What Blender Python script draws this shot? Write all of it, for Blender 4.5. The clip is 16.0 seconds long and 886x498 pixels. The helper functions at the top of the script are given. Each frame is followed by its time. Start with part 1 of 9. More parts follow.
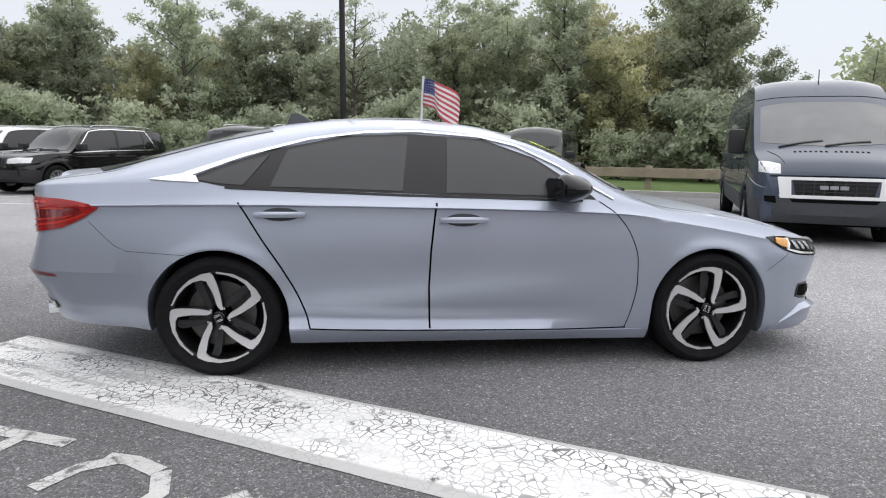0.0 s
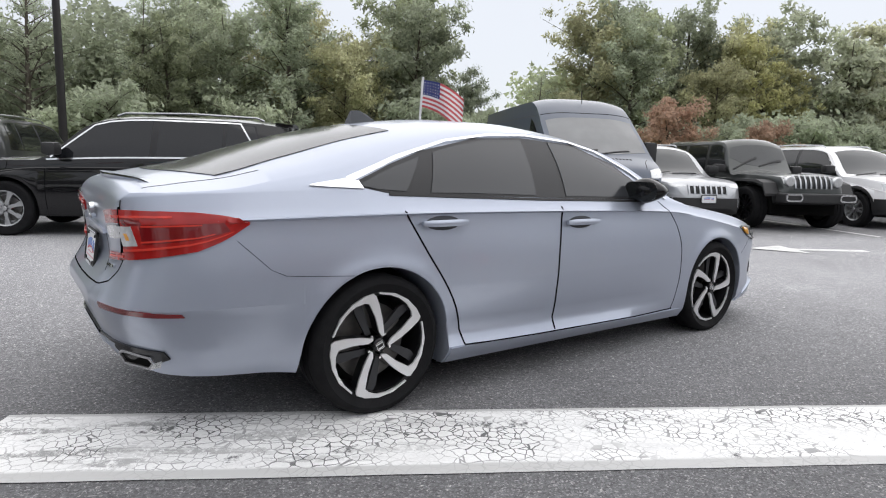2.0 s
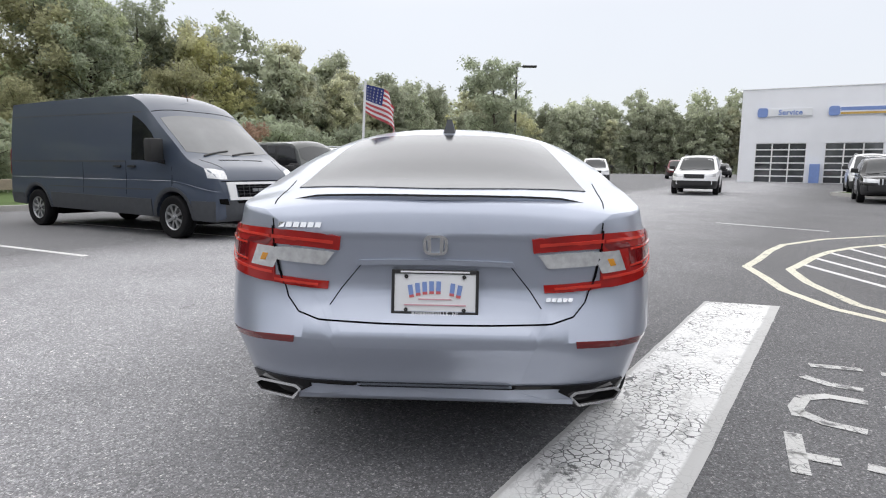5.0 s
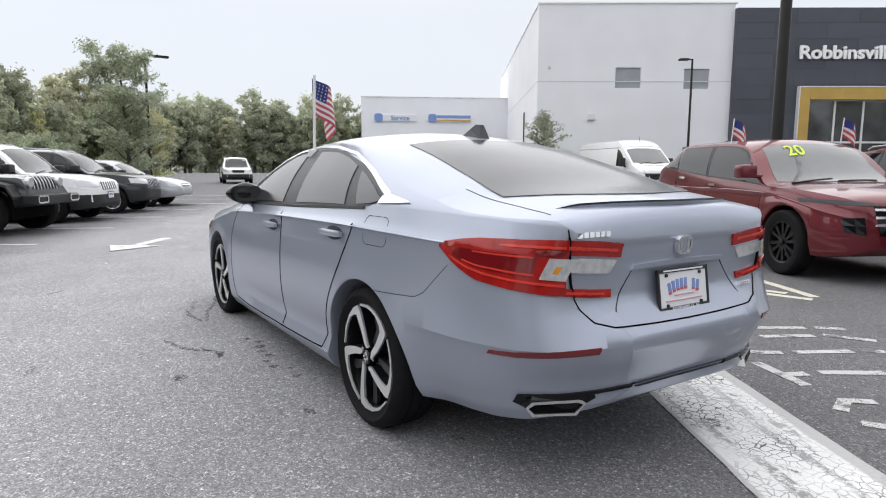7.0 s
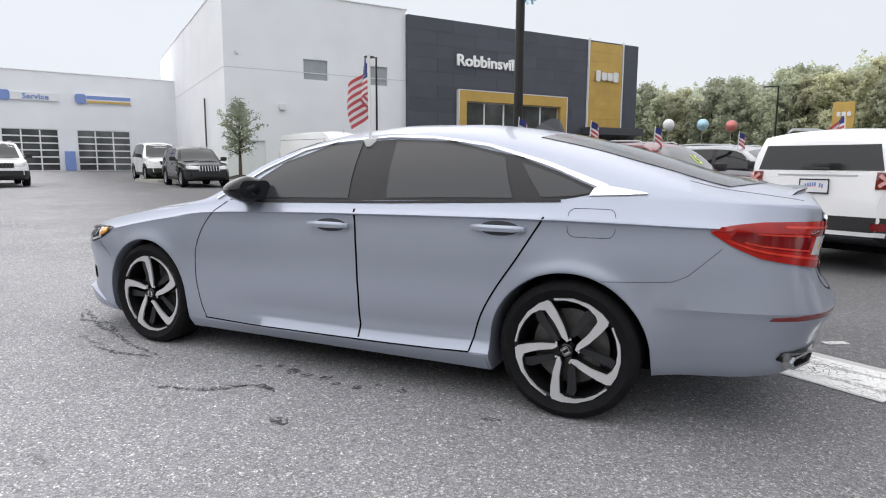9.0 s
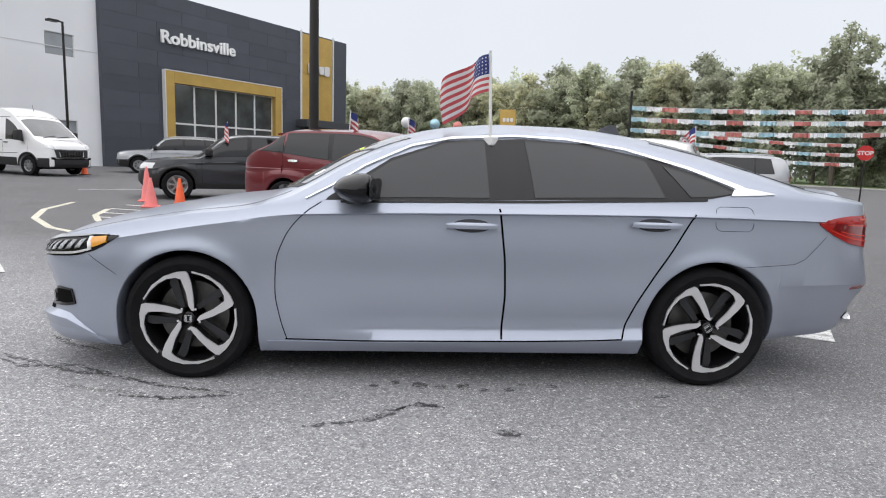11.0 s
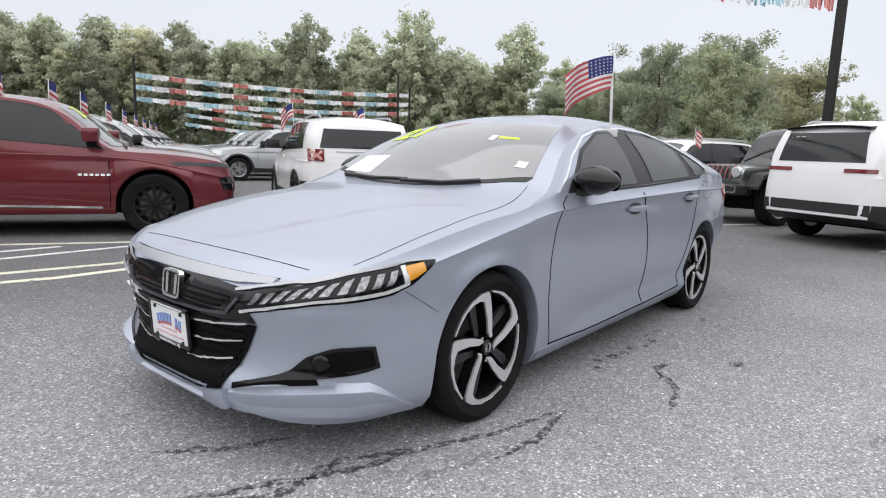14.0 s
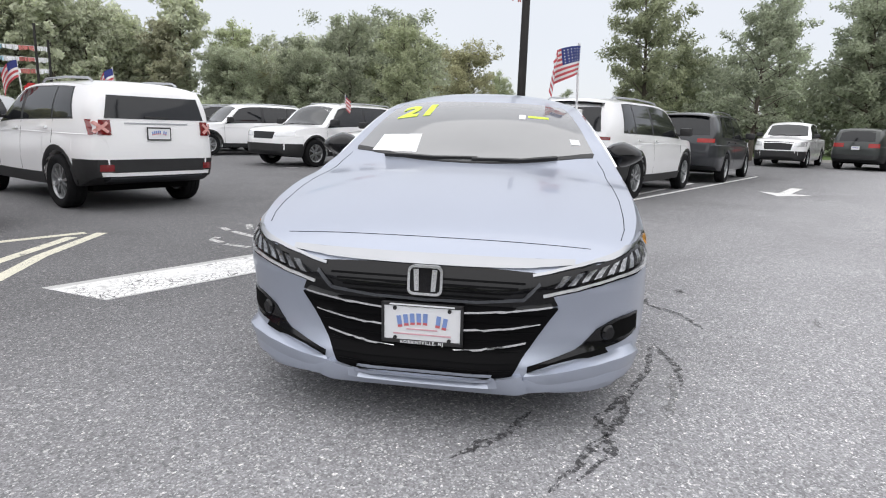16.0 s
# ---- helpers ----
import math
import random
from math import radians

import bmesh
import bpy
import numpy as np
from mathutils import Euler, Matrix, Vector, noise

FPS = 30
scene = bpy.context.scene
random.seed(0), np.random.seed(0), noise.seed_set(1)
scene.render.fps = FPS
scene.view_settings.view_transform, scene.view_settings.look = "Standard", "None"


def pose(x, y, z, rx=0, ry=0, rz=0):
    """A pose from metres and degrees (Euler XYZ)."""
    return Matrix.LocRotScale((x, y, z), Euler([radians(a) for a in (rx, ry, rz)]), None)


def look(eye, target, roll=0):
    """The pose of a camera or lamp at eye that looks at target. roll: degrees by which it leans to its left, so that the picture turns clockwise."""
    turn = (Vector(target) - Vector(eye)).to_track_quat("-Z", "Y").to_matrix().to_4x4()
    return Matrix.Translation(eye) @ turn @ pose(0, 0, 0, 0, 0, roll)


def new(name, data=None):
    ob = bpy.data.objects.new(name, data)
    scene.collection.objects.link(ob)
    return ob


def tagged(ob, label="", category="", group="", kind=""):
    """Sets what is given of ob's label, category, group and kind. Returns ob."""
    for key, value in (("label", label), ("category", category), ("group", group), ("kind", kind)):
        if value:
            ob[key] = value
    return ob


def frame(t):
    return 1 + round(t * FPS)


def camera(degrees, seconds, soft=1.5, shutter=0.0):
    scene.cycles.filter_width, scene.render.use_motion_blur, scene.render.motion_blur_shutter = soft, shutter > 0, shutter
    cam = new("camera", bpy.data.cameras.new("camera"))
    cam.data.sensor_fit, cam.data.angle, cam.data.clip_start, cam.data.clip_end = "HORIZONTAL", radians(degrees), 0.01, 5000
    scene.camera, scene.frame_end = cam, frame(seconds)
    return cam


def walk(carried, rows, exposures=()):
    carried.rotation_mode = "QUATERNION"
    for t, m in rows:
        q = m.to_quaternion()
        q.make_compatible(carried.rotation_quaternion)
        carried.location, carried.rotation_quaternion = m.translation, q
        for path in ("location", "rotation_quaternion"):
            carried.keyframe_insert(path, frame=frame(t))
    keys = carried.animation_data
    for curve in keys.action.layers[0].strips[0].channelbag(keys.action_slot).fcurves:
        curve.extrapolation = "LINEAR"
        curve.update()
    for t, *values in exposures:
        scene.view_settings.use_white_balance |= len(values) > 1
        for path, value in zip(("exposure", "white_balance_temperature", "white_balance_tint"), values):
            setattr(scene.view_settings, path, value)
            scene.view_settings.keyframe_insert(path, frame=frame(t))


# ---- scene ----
# ---- camera and its walk ----
cam = camera(71.6, 16.0, soft=1.1)
PATH = [
    (0, (-0.611, -4.262, 1.255), (-0.365, -2.303, 0.937), 0.8),
    (0.5, (-1.194, -4.095, 1.246), (-0.713, -2.179, 0.93), 1.2),
    (1, (-1.766, -3.879, 1.243), (-1.051, -2.038, 0.933), 1.6),
    (1.5, (-2.309, -3.622, 1.229), (-1.367, -1.884, 0.928), 1.9),
    (2, (-2.843, -3.31, 1.208), (-1.668, -1.716, 0.92), 1.7),
    (2.5, (-3.33, -2.94, 1.205), (-1.959, -1.51, 0.925), 1.4),
    (3, (-3.774, -2.498, 1.206), (-2.224, -1.266, 0.925), 1.1),
    (3.2, (-3.928, -2.287, 1.207), (-2.313, -1.141, 0.926), 1.1),
    (5.3, (-4.674, 0.24, 1.195), (-2.693, 0.126, 0.943), 0.7),
    (5.5, (-4.664, 0.469, 1.201), (-2.694, 0.23, 0.952), 0.7),
    (6, (-4.543, 1.045, 1.207), (-2.632, 0.506, 0.967), 0.6),
    (6.5, (-4.296, 1.611, 1.209), (-2.488, 0.79, 0.967), 0.4),
    (7, (-3.992, 2.126, 1.212), (-2.325, 1.05, 0.962), 0.2),
    (7.5, (-3.605, 2.587, 1.214), (-2.112, 1.282, 0.954), 0.2),
    (8, (-3.167, 3.017, 1.208), (-1.872, 1.517, 0.939), 0.2),
    (8.2, (-2.965, 3.165, 1.208), (-1.751, 1.599, 0.938), 0.1),
    (10.3, (-0.634, 4.168, 1.217), (-0.396, 2.202, 0.94), 1.5),
    (10.5, (-0.394, 4.184, 1.212), (-0.252, 2.209, 0.935), 1.6),
    (11, (0.239, 4.136, 1.207), (0.137, 2.159, 0.924), 1.9),
    (11.5, (0.862, 4.03, 1.202), (0.513, 2.082, 0.91), 2.0),
    (12, (1.475, 3.847, 1.202), (0.875, 1.962, 0.905), 2.2),
    (12.5, (2.062, 3.571, 1.201), (1.213, 1.784, 0.903), 2.1),
    (13, (2.623, 3.241, 1.197), (1.529, 1.594, 0.893), 2.2),
    (13.5, (3.126, 2.833, 1.19), (1.803, 1.365, 0.883), 2.1),
    (14, (3.555, 2.384, 1.185), (2.03, 1.129, 0.867), 1.9),
    (14.5, (3.895, 1.887, 1.176), (2.203, 0.874, 0.845), 1.7),
    (15, (4.197, 1.366, 1.181), (2.377, 0.616, 0.827), 1.8),
    (15.5, (4.444, 0.82, 1.188), (2.542, 0.326, 0.814), 1.7),
    (16, (4.595, 0.391, 1.19), (2.654, 0.105, 0.8), 1.9),
]

walk(cam, [(t, look(eye, target, roll)) for t, eye, target, roll in PATH])

# ---- world, sun, exposure ----
world = bpy.data.worlds.new("world")
scene.world = world
world.use_nodes = True
wn, wl = world.node_tree.nodes, world.node_tree.links
wn.clear()
SUN_EL, SUN_AZ = radians(58), radians(75)
sky = wn.new("ShaderNodeTexSky")
sky.sky_type, sky.sun_disc = "NISHITA", False
sky.sun_elevation, sky.sun_rotation = SUN_EL, SUN_AZ
sky_dim = wn.new("ShaderNodeMix")
sky_dim.data_type, sky_dim.blend_type = "RGBA", "MULTIPLY"
sky_dim.inputs["Factor"].default_value = 1.0
sky_dim.inputs["B"].default_value = (0.09, 0.09, 0.09, 1)
wl.new(sky.outputs[0], sky_dim.inputs["A"])
coord = wn.new("ShaderNodeTexCoord")
axis = wn.new("ShaderNodeSeparateXYZ")
wl.new(coord.outputs["Generated"], axis.inputs[0])
ramp = wn.new("ShaderNodeValToRGB")          # overcast cloud deck: brighter towards the zenith
ramp.color_ramp.elements[0].position, ramp.color_ramp.elements[0].color = 0.0, (0.244, 0.249, 0.265, 1)
ramp.color_ramp.elements[1].position, ramp.color_ramp.elements[1].color = 1.0, (0.385, 0.384, 0.395, 1)
for pos, c in ((0.24, (0.262, 0.267, 0.281, 1)), (0.5, (0.366, 0.367, 0.380, 1))):
    ramp.color_ramp.elements.new(pos).color = c
wl.new(axis.outputs["Z"], ramp.inputs[0])
cloud = wn.new("ShaderNodeTexNoise")
cloud.inputs["Scale"].default_value, cloud.inputs["Detail"].default_value = 2.2, 5
cmap = wn.new("ShaderNodeMapRange")
cmap.inputs["To Min"].default_value, cmap.inputs["To Max"].default_value = 0.93, 1.05
wl.new(cloud.outputs[0], cmap.inputs[0])
cmul = wn.new("ShaderNodeMix")
cmul.data_type, cmul.blend_type = "RGBA", "MULTIPLY"
cmul.inputs["Factor"].default_value = 1.0
wl.new(ramp.outputs[0], cmul.inputs["A"])
wl.new(cmap.outputs[0], cmul.inputs["B"])
wmix = wn.new("ShaderNodeMix")
wmix.data_type = "RGBA"
wmix.inputs["Factor"].default_value = 0.93
wl.new(sky_dim.outputs["Result"], wmix.inputs["A"])
wl.new(cmul.outputs["Result"], wmix.inputs["B"])
bg = wn.new("ShaderNodeBackground")
bg.inputs["Strength"].default_value = 1.08
wl.new(wmix.outputs["Result"], bg.inputs[0])
wout = wn.new("ShaderNodeOutputWorld")
wl.new(bg.outputs[0], wout.inputs[0])

sun_data = bpy.data.lights.new("sun", "SUN")
sun_data.energy, sun_data.angle, sun_data.color = 0.66, radians(140), (1.0, 0.97, 0.93)
sun = new("sun", sun_data)
sun.matrix_world = look((0, 0, 50), (-20 * math.sin(SUN_AZ), -20 * math.cos(SUN_AZ), 50 - 20 * math.tan(SUN_EL)))
scene.view_settings.exposure = 1.58


# ---- materials ----
def link(m, a, b):
    m.node_tree.links.new(a, b)


def mat(name, base, rough=0.5, metal=0.0, vary=0.12, scale=6.0, grain=0.0, grain_scale=200.0, bump=0.0, coat=0.0, spec=0.5, rand=0.0, emit=0.0, alpha=1.0, trans=0.0, island=0.0):
    """A surface with a base colour that varies at two scales, roughness wear and fine relief."""
    m = bpy.data.materials.new(name)
    m.use_nodes = True
    n = m.node_tree.nodes
    p = n["Principled BSDF"]
    p.inputs["Roughness"].default_value, p.inputs["Metallic"].default_value = rough, metal
    p.inputs["Coat Weight"].default_value, p.inputs["Coat Roughness"].default_value = coat, 0.03
    p.inputs["Specular IOR Level"].default_value = spec
    p.inputs["Transmission Weight"].default_value = trans
    p.inputs["Alpha"].default_value = alpha
    tc = n.new("ShaderNodeTexCoord")
    big = n.new("ShaderNodeTexNoise")
    big.inputs["Scale"].default_value, big.inputs["Detail"].default_value = scale, 6
    link(m, tc.outputs["Object"], big.inputs["Vector"])
    r = n.new("ShaderNodeMapRange")
    r.inputs["From Min"].default_value, r.inputs["From Max"].default_value = 0.25, 0.75
    r.inputs["To Min"].default_value, r.inputs["To Max"].default_value = 1 - vary, 1 + vary
    link(m, big.outputs[0], r.inputs[0])
    value = r.outputs[0]
    fine = n.new("ShaderNodeTexNoise")
    fine.inputs["Scale"].default_value, fine.inputs["Detail"].default_value = grain_scale, 3
    link(m, tc.outputs["Object"], fine.inputs["Vector"])
    if grain:
        g = n.new("ShaderNodeMapRange")
        g.inputs["From Min"].default_value, g.inputs["From Max"].default_value = 0.3, 0.7
        g.inputs["To Min"].default_value, g.inputs["To Max"].default_value = 1 - grain, 1 + grain
        link(m, fine.outputs[0], g.inputs[0])
        mul = n.new("ShaderNodeMath")
        mul.operation = "MULTIPLY"
        link(m, value, mul.inputs[0])
        link(m, g.outputs[0], mul.inputs[1])
        value = mul.outputs[0]
    for amount, node, out in ((rand, "ShaderNodeObjectInfo", "Random"), (island, "ShaderNodeNewGeometry", "Random Per Island")):
        if amount:
            oi = n.new(node)
            rr = n.new("ShaderNodeMapRange")
            rr.inputs["To Min"].default_value, rr.inputs["To Max"].default_value = 1 - amount, 1 + amount
            link(m, oi.outputs[out], rr.inputs[0])
            mul = n.new("ShaderNodeMath")
            mul.operation = "MULTIPLY"
            link(m, value, mul.inputs[0])
            link(m, rr.outputs[0], mul.inputs[1])
            value = mul.outputs[0]
    mix = n.new("ShaderNodeVectorMath")
    mix.operation = "SCALE"
    mix.inputs[0].default_value = base[:3]
    link(m, value, mix.inputs["Scale"])
    link(m, mix.outputs[0], p.inputs["Base Color"])
    if bump:
        b = n.new("ShaderNodeBump")
        b.inputs["Strength"].default_value, b.inputs["Distance"].default_value = bump, 0.004
        link(m, fine.outputs[0], b.inputs["Height"])
        link(m, b.outputs[0], p.inputs["Normal"])
    if emit:
        p.inputs["Emission Color"].default_value = (*base[:3], 1)
        p.inputs["Emission Strength"].default_value = emit
    return m


def car_paint(name, base, metal=0.3, rough=0.32, spec=0.4, coat=0.8):
    return mat(name, base, rough, metal, spec=spec, vary=0.03, scale=1.3, grain=0.05, grain_scale=900, coat=coat)


ASPHALT = mat("asphalt", (0.178, 0.178, 0.185), 0.86, vary=0.07, scale=0.35, grain=0.0, bump=0.5, grain_scale=170, spec=0.35)


def speckle(m):
    """Pale and dark stones in the binder, and faint tyre-worn lanes."""
    n = m.node_tree.nodes
    p = n["Principled BSDF"]
    tc = n.new("ShaderNodeTexCoord")
    v = n.new("ShaderNodeTexVoronoi")
    v.inputs["Scale"].default_value = 160
    link(m, tc.outputs["Object"], v.inputs["Vector"])
    st = n.new("ShaderNodeSeparateColor")
    link(m, v.outputs["Color"], st.inputs[0])
    rng = n.new("ShaderNodeValToRGB")
    cr = rng.color_ramp
    cr.elements[0].position, cr.elements[0].color = 0.0, (0.68, 0.68, 0.68, 1)
    cr.elements[1].position, cr.elements[1].color = 0.97, (2.0, 1.97, 1.9, 1)
    for pos, c in ((0.5, 0.90), (0.82, 1.10), (0.92, 1.35)):
        el = cr.elements.new(pos)
        el.color = (c, c, c, 1)
    link(m, st.outputs[0], rng.inputs[0])
    streak = n.new("ShaderNodeTexNoise")
    streak.inputs["Scale"].default_value, streak.inputs["Detail"].default_value = 1.1, 7
    link(m, tc.outputs["Object"], streak.inputs["Vector"])
    sr = n.new("ShaderNodeMapRange")
    sr.inputs["From Min"].default_value, sr.inputs["From Max"].default_value = 0.3, 0.7
    sr.inputs["To Min"].default_value, sr.inputs["To Max"].default_value = 0.92, 1.08
    link(m, streak.outputs[0], sr.inputs[0])
    old = p.inputs["Base Color"].links[0].from_socket
    a = n.new("ShaderNodeVectorMath")
    a.operation = "MULTIPLY"
    link(m, old, a.inputs[0])
    link(m, rng.outputs[0], a.inputs[1])
    b = n.new("ShaderNodeVectorMath")
    b.operation = "SCALE"
    link(m, a.outputs[0], b.inputs[0])
    link(m, sr.outputs[0], b.inputs["Scale"])
    big = n.new("ShaderNodeTexVoronoi")
    big.inputs["Scale"].default_value = 85
    link(m, tc.outputs["Object"], big.inputs["Vector"])
    bc = n.new("ShaderNodeSeparateColor")
    link(m, big.outputs["Color"], bc.inputs[0])
    br = n.new("ShaderNodeValToRGB")
    br.color_ramp.interpolation = "CONSTANT"
    br.color_ramp.elements[0].position, br.color_ramp.elements[0].color = 0.0, (0.72, 0.72, 0.72, 1)
    br.color_ramp.elements[1].position, br.color_ramp.elements[1].color = 0.97, (1.75, 1.72, 1.66, 1)
    for pos, c in ((0.16, 0.90), (0.42, 1.0), (0.84, 1.14), (0.93, 1.32)):
        el = br.color_ramp.elements.new(pos)
        el.color = (c, c, c, 1)
    link(m, bc.outputs[0], br.inputs[0])
    d = n.new("ShaderNodeVectorMath")
    d.operation = "MULTIPLY"
    link(m, b.outputs[0], d.inputs[0])
    link(m, br.outputs[0], d.inputs[1])
    link(m, d.outputs[0], p.inputs["Base Color"])


speckle(ASPHALT)


def overlay(m):
    """Older, paler asphalt in the lane; darker, newer overlays beside the painted bar and in the stalls."""
    n = m.node_tree.nodes
    p = n["Principled BSDF"]
    tc = n.new("ShaderNodeTexCoord")
    dist = n.new("ShaderNodeVectorMath")
    dist.operation = "DOT_PRODUCT"
    dist.inputs[1].default_value = (0.508, 0.861, 0)
    link(m, tc.outputs["Object"], dist.inputs[0])
    wob = n.new("ShaderNodeTexNoise")
    wob.inputs["Scale"].default_value, wob.inputs["Detail"].default_value = 0.8, 9
    link(m, tc.outputs["Object"], wob.inputs["Vector"])
    add = n.new("ShaderNodeMath")
    add.operation = "MULTIPLY_ADD"
    add.inputs[1].default_value = 1.0
    link(m, wob.outputs[0], add.inputs[0])
    link(m, dist.outputs["Value"], add.inputs[2])
    rg = n.new("ShaderNodeMapRange")
    rg.inputs["From Min"].default_value, rg.inputs["From Max"].default_value = -1.1, 2.4
    rg.inputs["To Min"].default_value, rg.inputs["To Max"].default_value = 0.80, 1.85
    far = n.new("ShaderNodeMapRange")
    far.inputs["From Min"].default_value, far.inputs["From Max"].default_value = 5.9, 7.4
    far.inputs["To Min"].default_value, far.inputs["To Max"].default_value = 1.0, 0.55
    link(m, add.outputs[0], far.inputs[0])
    lane = n.new("ShaderNodeMath")
    lane.operation = "MULTIPLY"
    link(m, rg.outputs[0], lane.inputs[0])
    link(m, far.outputs[0], lane.inputs[1])
    link(m, add.outputs[0], rg.inputs[0])
    old = p.inputs["Base Color"].links[0].from_socket
    b = n.new("ShaderNodeVectorMath")
    b.operation = "SCALE"
    link(m, old, b.inputs[0])
    link(m, lane.outputs[0], b.inputs["Scale"])
    link(m, b.outputs[0], p.inputs["Base Color"])


overlay(ASPHALT)


def cracked(name, base, worn, crack_scale, crack_width, wear):
    """Road paint with a net of drying cracks and worn patches that show the asphalt."""
    m = mat(name, base, 0.75, vary=0.08, scale=3, grain=0.06, grain_scale=90, bump=0.3)
    n = m.node_tree.nodes
    p = n["Principled BSDF"]
    tc = n.new("ShaderNodeTexCoord")
    warp = n.new("ShaderNodeTexNoise")
    warp.inputs["Scale"].default_value = 9
    link(m, tc.outputs["Object"], warp.inputs["Vector"])
    wv = n.new("ShaderNodeVectorMath")
    wv.operation = "MULTIPLY_ADD"
    wv.inputs[1].default_value = (0.05, 0.05, 0.0)
    link(m, warp.outputs["Color"], wv.inputs[0])
    link(m, tc.outputs["Object"], wv.inputs[2])
    v = n.new("ShaderNodeTexVoronoi")
    v.feature = "DISTANCE_TO_EDGE"
    v.inputs["Scale"].default_value = crack_scale
    link(m, wv.outputs[0], v.inputs["Vector"])
    lt = n.new("ShaderNodeMapRange")
    lt.inputs["From Min"].default_value, lt.inputs["From Max"].default_value = crack_width * 0.5, crack_width
    lt.inputs["To Min"].default_value, lt.inputs["To Max"].default_value = 1.0, 0.0
    link(m, v.outputs["Distance"], lt.inputs[0])
    amount = n.new("ShaderNodeTexNoise")
    amount.inputs["Scale"].default_value, amount.inputs["Detail"].default_value = 2.2, 4
    link(m, tc.outputs["Object"], amount.inputs["Vector"])
    am = n.new("ShaderNodeMapRange")
    am.inputs["From Min"].default_value, am.inputs["From Max"].default_value = 0.35, 0.6
    link(m, amount.outputs[0], am.inputs[0])
    ck = n.new("ShaderNodeMath")
    ck.operation = "MULTIPLY"
    link(m, lt.outputs[0], ck.inputs[0])
    link(m, am.outputs[0], ck.inputs[1])
    patch = n.new("ShaderNodeTexNoise")
    patch.inputs["Scale"].default_value, patch.inputs["Detail"].default_value, patch.inputs["Roughness"].default_value = 5, 9, 0.75
    link(m, tc.outputs["Object"], patch.inputs["Vector"])
    pm = n.new("ShaderNodeMapRange")
    pm.inputs["From Min"].default_value, pm.inputs["From Max"].default_value = 0.60 - wear, 0.66 - wear
    link(m, patch.outputs[0], pm.inputs[0])
    tot = n.new("ShaderNodeMath")
    tot.operation = "MAXIMUM"
    link(m, ck.outputs[0], tot.inputs[0])
    link(m, pm.outputs[0], tot.inputs[1])
    old = p.inputs["Base Color"].links[0].from_socket
    mx = n.new("ShaderNodeMix")
    mx.name = "wear"
    mx.data_type = "RGBA"
    link(m, tot.outputs[0], mx.inputs["Factor"])
    link(m, old, mx.inputs["A"])
    mx.inputs["B"].default_value = (*worn, 1)
    link(m, mx.outputs["Result"], p.inputs["Base Color"])
    return m


MARK = cracked("cracked_white_paint", (0.74, 0.74, 0.735), (0.12, 0.12, 0.122), 21, 0.06, 0.012)


def bar_wear(m):
    """Greyer, thinner paint along both edges of the bar and worn streaks along its length."""
    n = m.node_tree.nodes
    mx = n["wear"]
    tc = n.new("ShaderNodeTexCoord")

    def run(direction, add, mul):
        dp = n.new("ShaderNodeVectorMath")
        dp.operation = "DOT_PRODUCT"
        dp.inputs[1].default_value = direction
        link(m, tc.outputs["Object"], dp.inputs[0])
        q = n.new("ShaderNodeMath")
        q.operation = "MULTIPLY_ADD"
        q.inputs[1].default_value, q.inputs[2].default_value = mul, add
        link(m, dp.outputs["Value"], q.inputs[0])
        return q.outputs[0]

    def ranged(x, a0, a1, b0, b1):
        r = n.new("ShaderNodeMapRange")
        r.inputs["From Min"].default_value, r.inputs["From Max"].default_value = a0, a1
        r.inputs["To Min"].default_value, r.inputs["To Max"].default_value = b0, b1
        link(m, x, r.inputs[0])
        return r.outputs[0]

    def times(x, y, op="MULTIPLY"):
        q = n.new("ShaderNodeMath")
        q.operation = op
        link(m, x, q.inputs[0])
        link(m, y, q.inputs[1])
        return q.outputs[0]
    s = run((-0.508, -0.861, 0), -1.4685 / 0.61, 1 / 0.61)
    l = run((0.861, -0.508, 0), 2.43, 1.0)
    cv = n.new("ShaderNodeCombineXYZ")
    link(m, ranged(s, 0, 1, 0, 4.5), cv.inputs[0])
    link(m, l, cv.inputs[1])
    st = n.new("ShaderNodeTexNoise")
    st.inputs["Scale"].default_value, st.inputs["Detail"].default_value = 1.2, 8
    link(m, cv.outputs[0], st.inputs["Vector"])
    patchy = n.new("ShaderNodeTexNoise")
    patchy.inputs["Scale"].default_value, patchy.inputs["Detail"].default_value, patchy.inputs["Roughness"].default_value = 26, 8, 0.8
    link(m, tc.outputs["Object"], patchy.inputs["Vector"])
    sw = times(s, ranged(st.outputs[0], 0, 1, -0.03, 0.03), "ADD")
    inner = times(ranged(sw, 0.03, 0.05, 0, 1), ranged(sw, 0.86, 0.89, 1, 0))
    streak = times(times(times(ranged(st.outputs[0], 0.50, 0.56, 0, 1), ranged(patchy.outputs[0], 0.42, 0.52, 0, 1)), ranged(l, 0.2, 2.4, 0.75, 0.10)), inner)
    tone = n.new("ShaderNodeMix")
    tone.data_type = "RGBA"
    tone.inputs["A"].default_value = (0.47, 0.47, 0.465, 1)
    old = mx.inputs["A"].links[0].from_socket
    link(m, inner, tone.inputs["Factor"])
    link(m, old, tone.inputs["B"])
    link(m, tone.outputs["Result"], mx.inputs["A"])
    link(m, times(times(mx.inputs["Factor"].links[0].from_socket, ranged(inner, 0, 1, 0.3, 1)), streak, "MAXIMUM"), mx.inputs["Factor"])


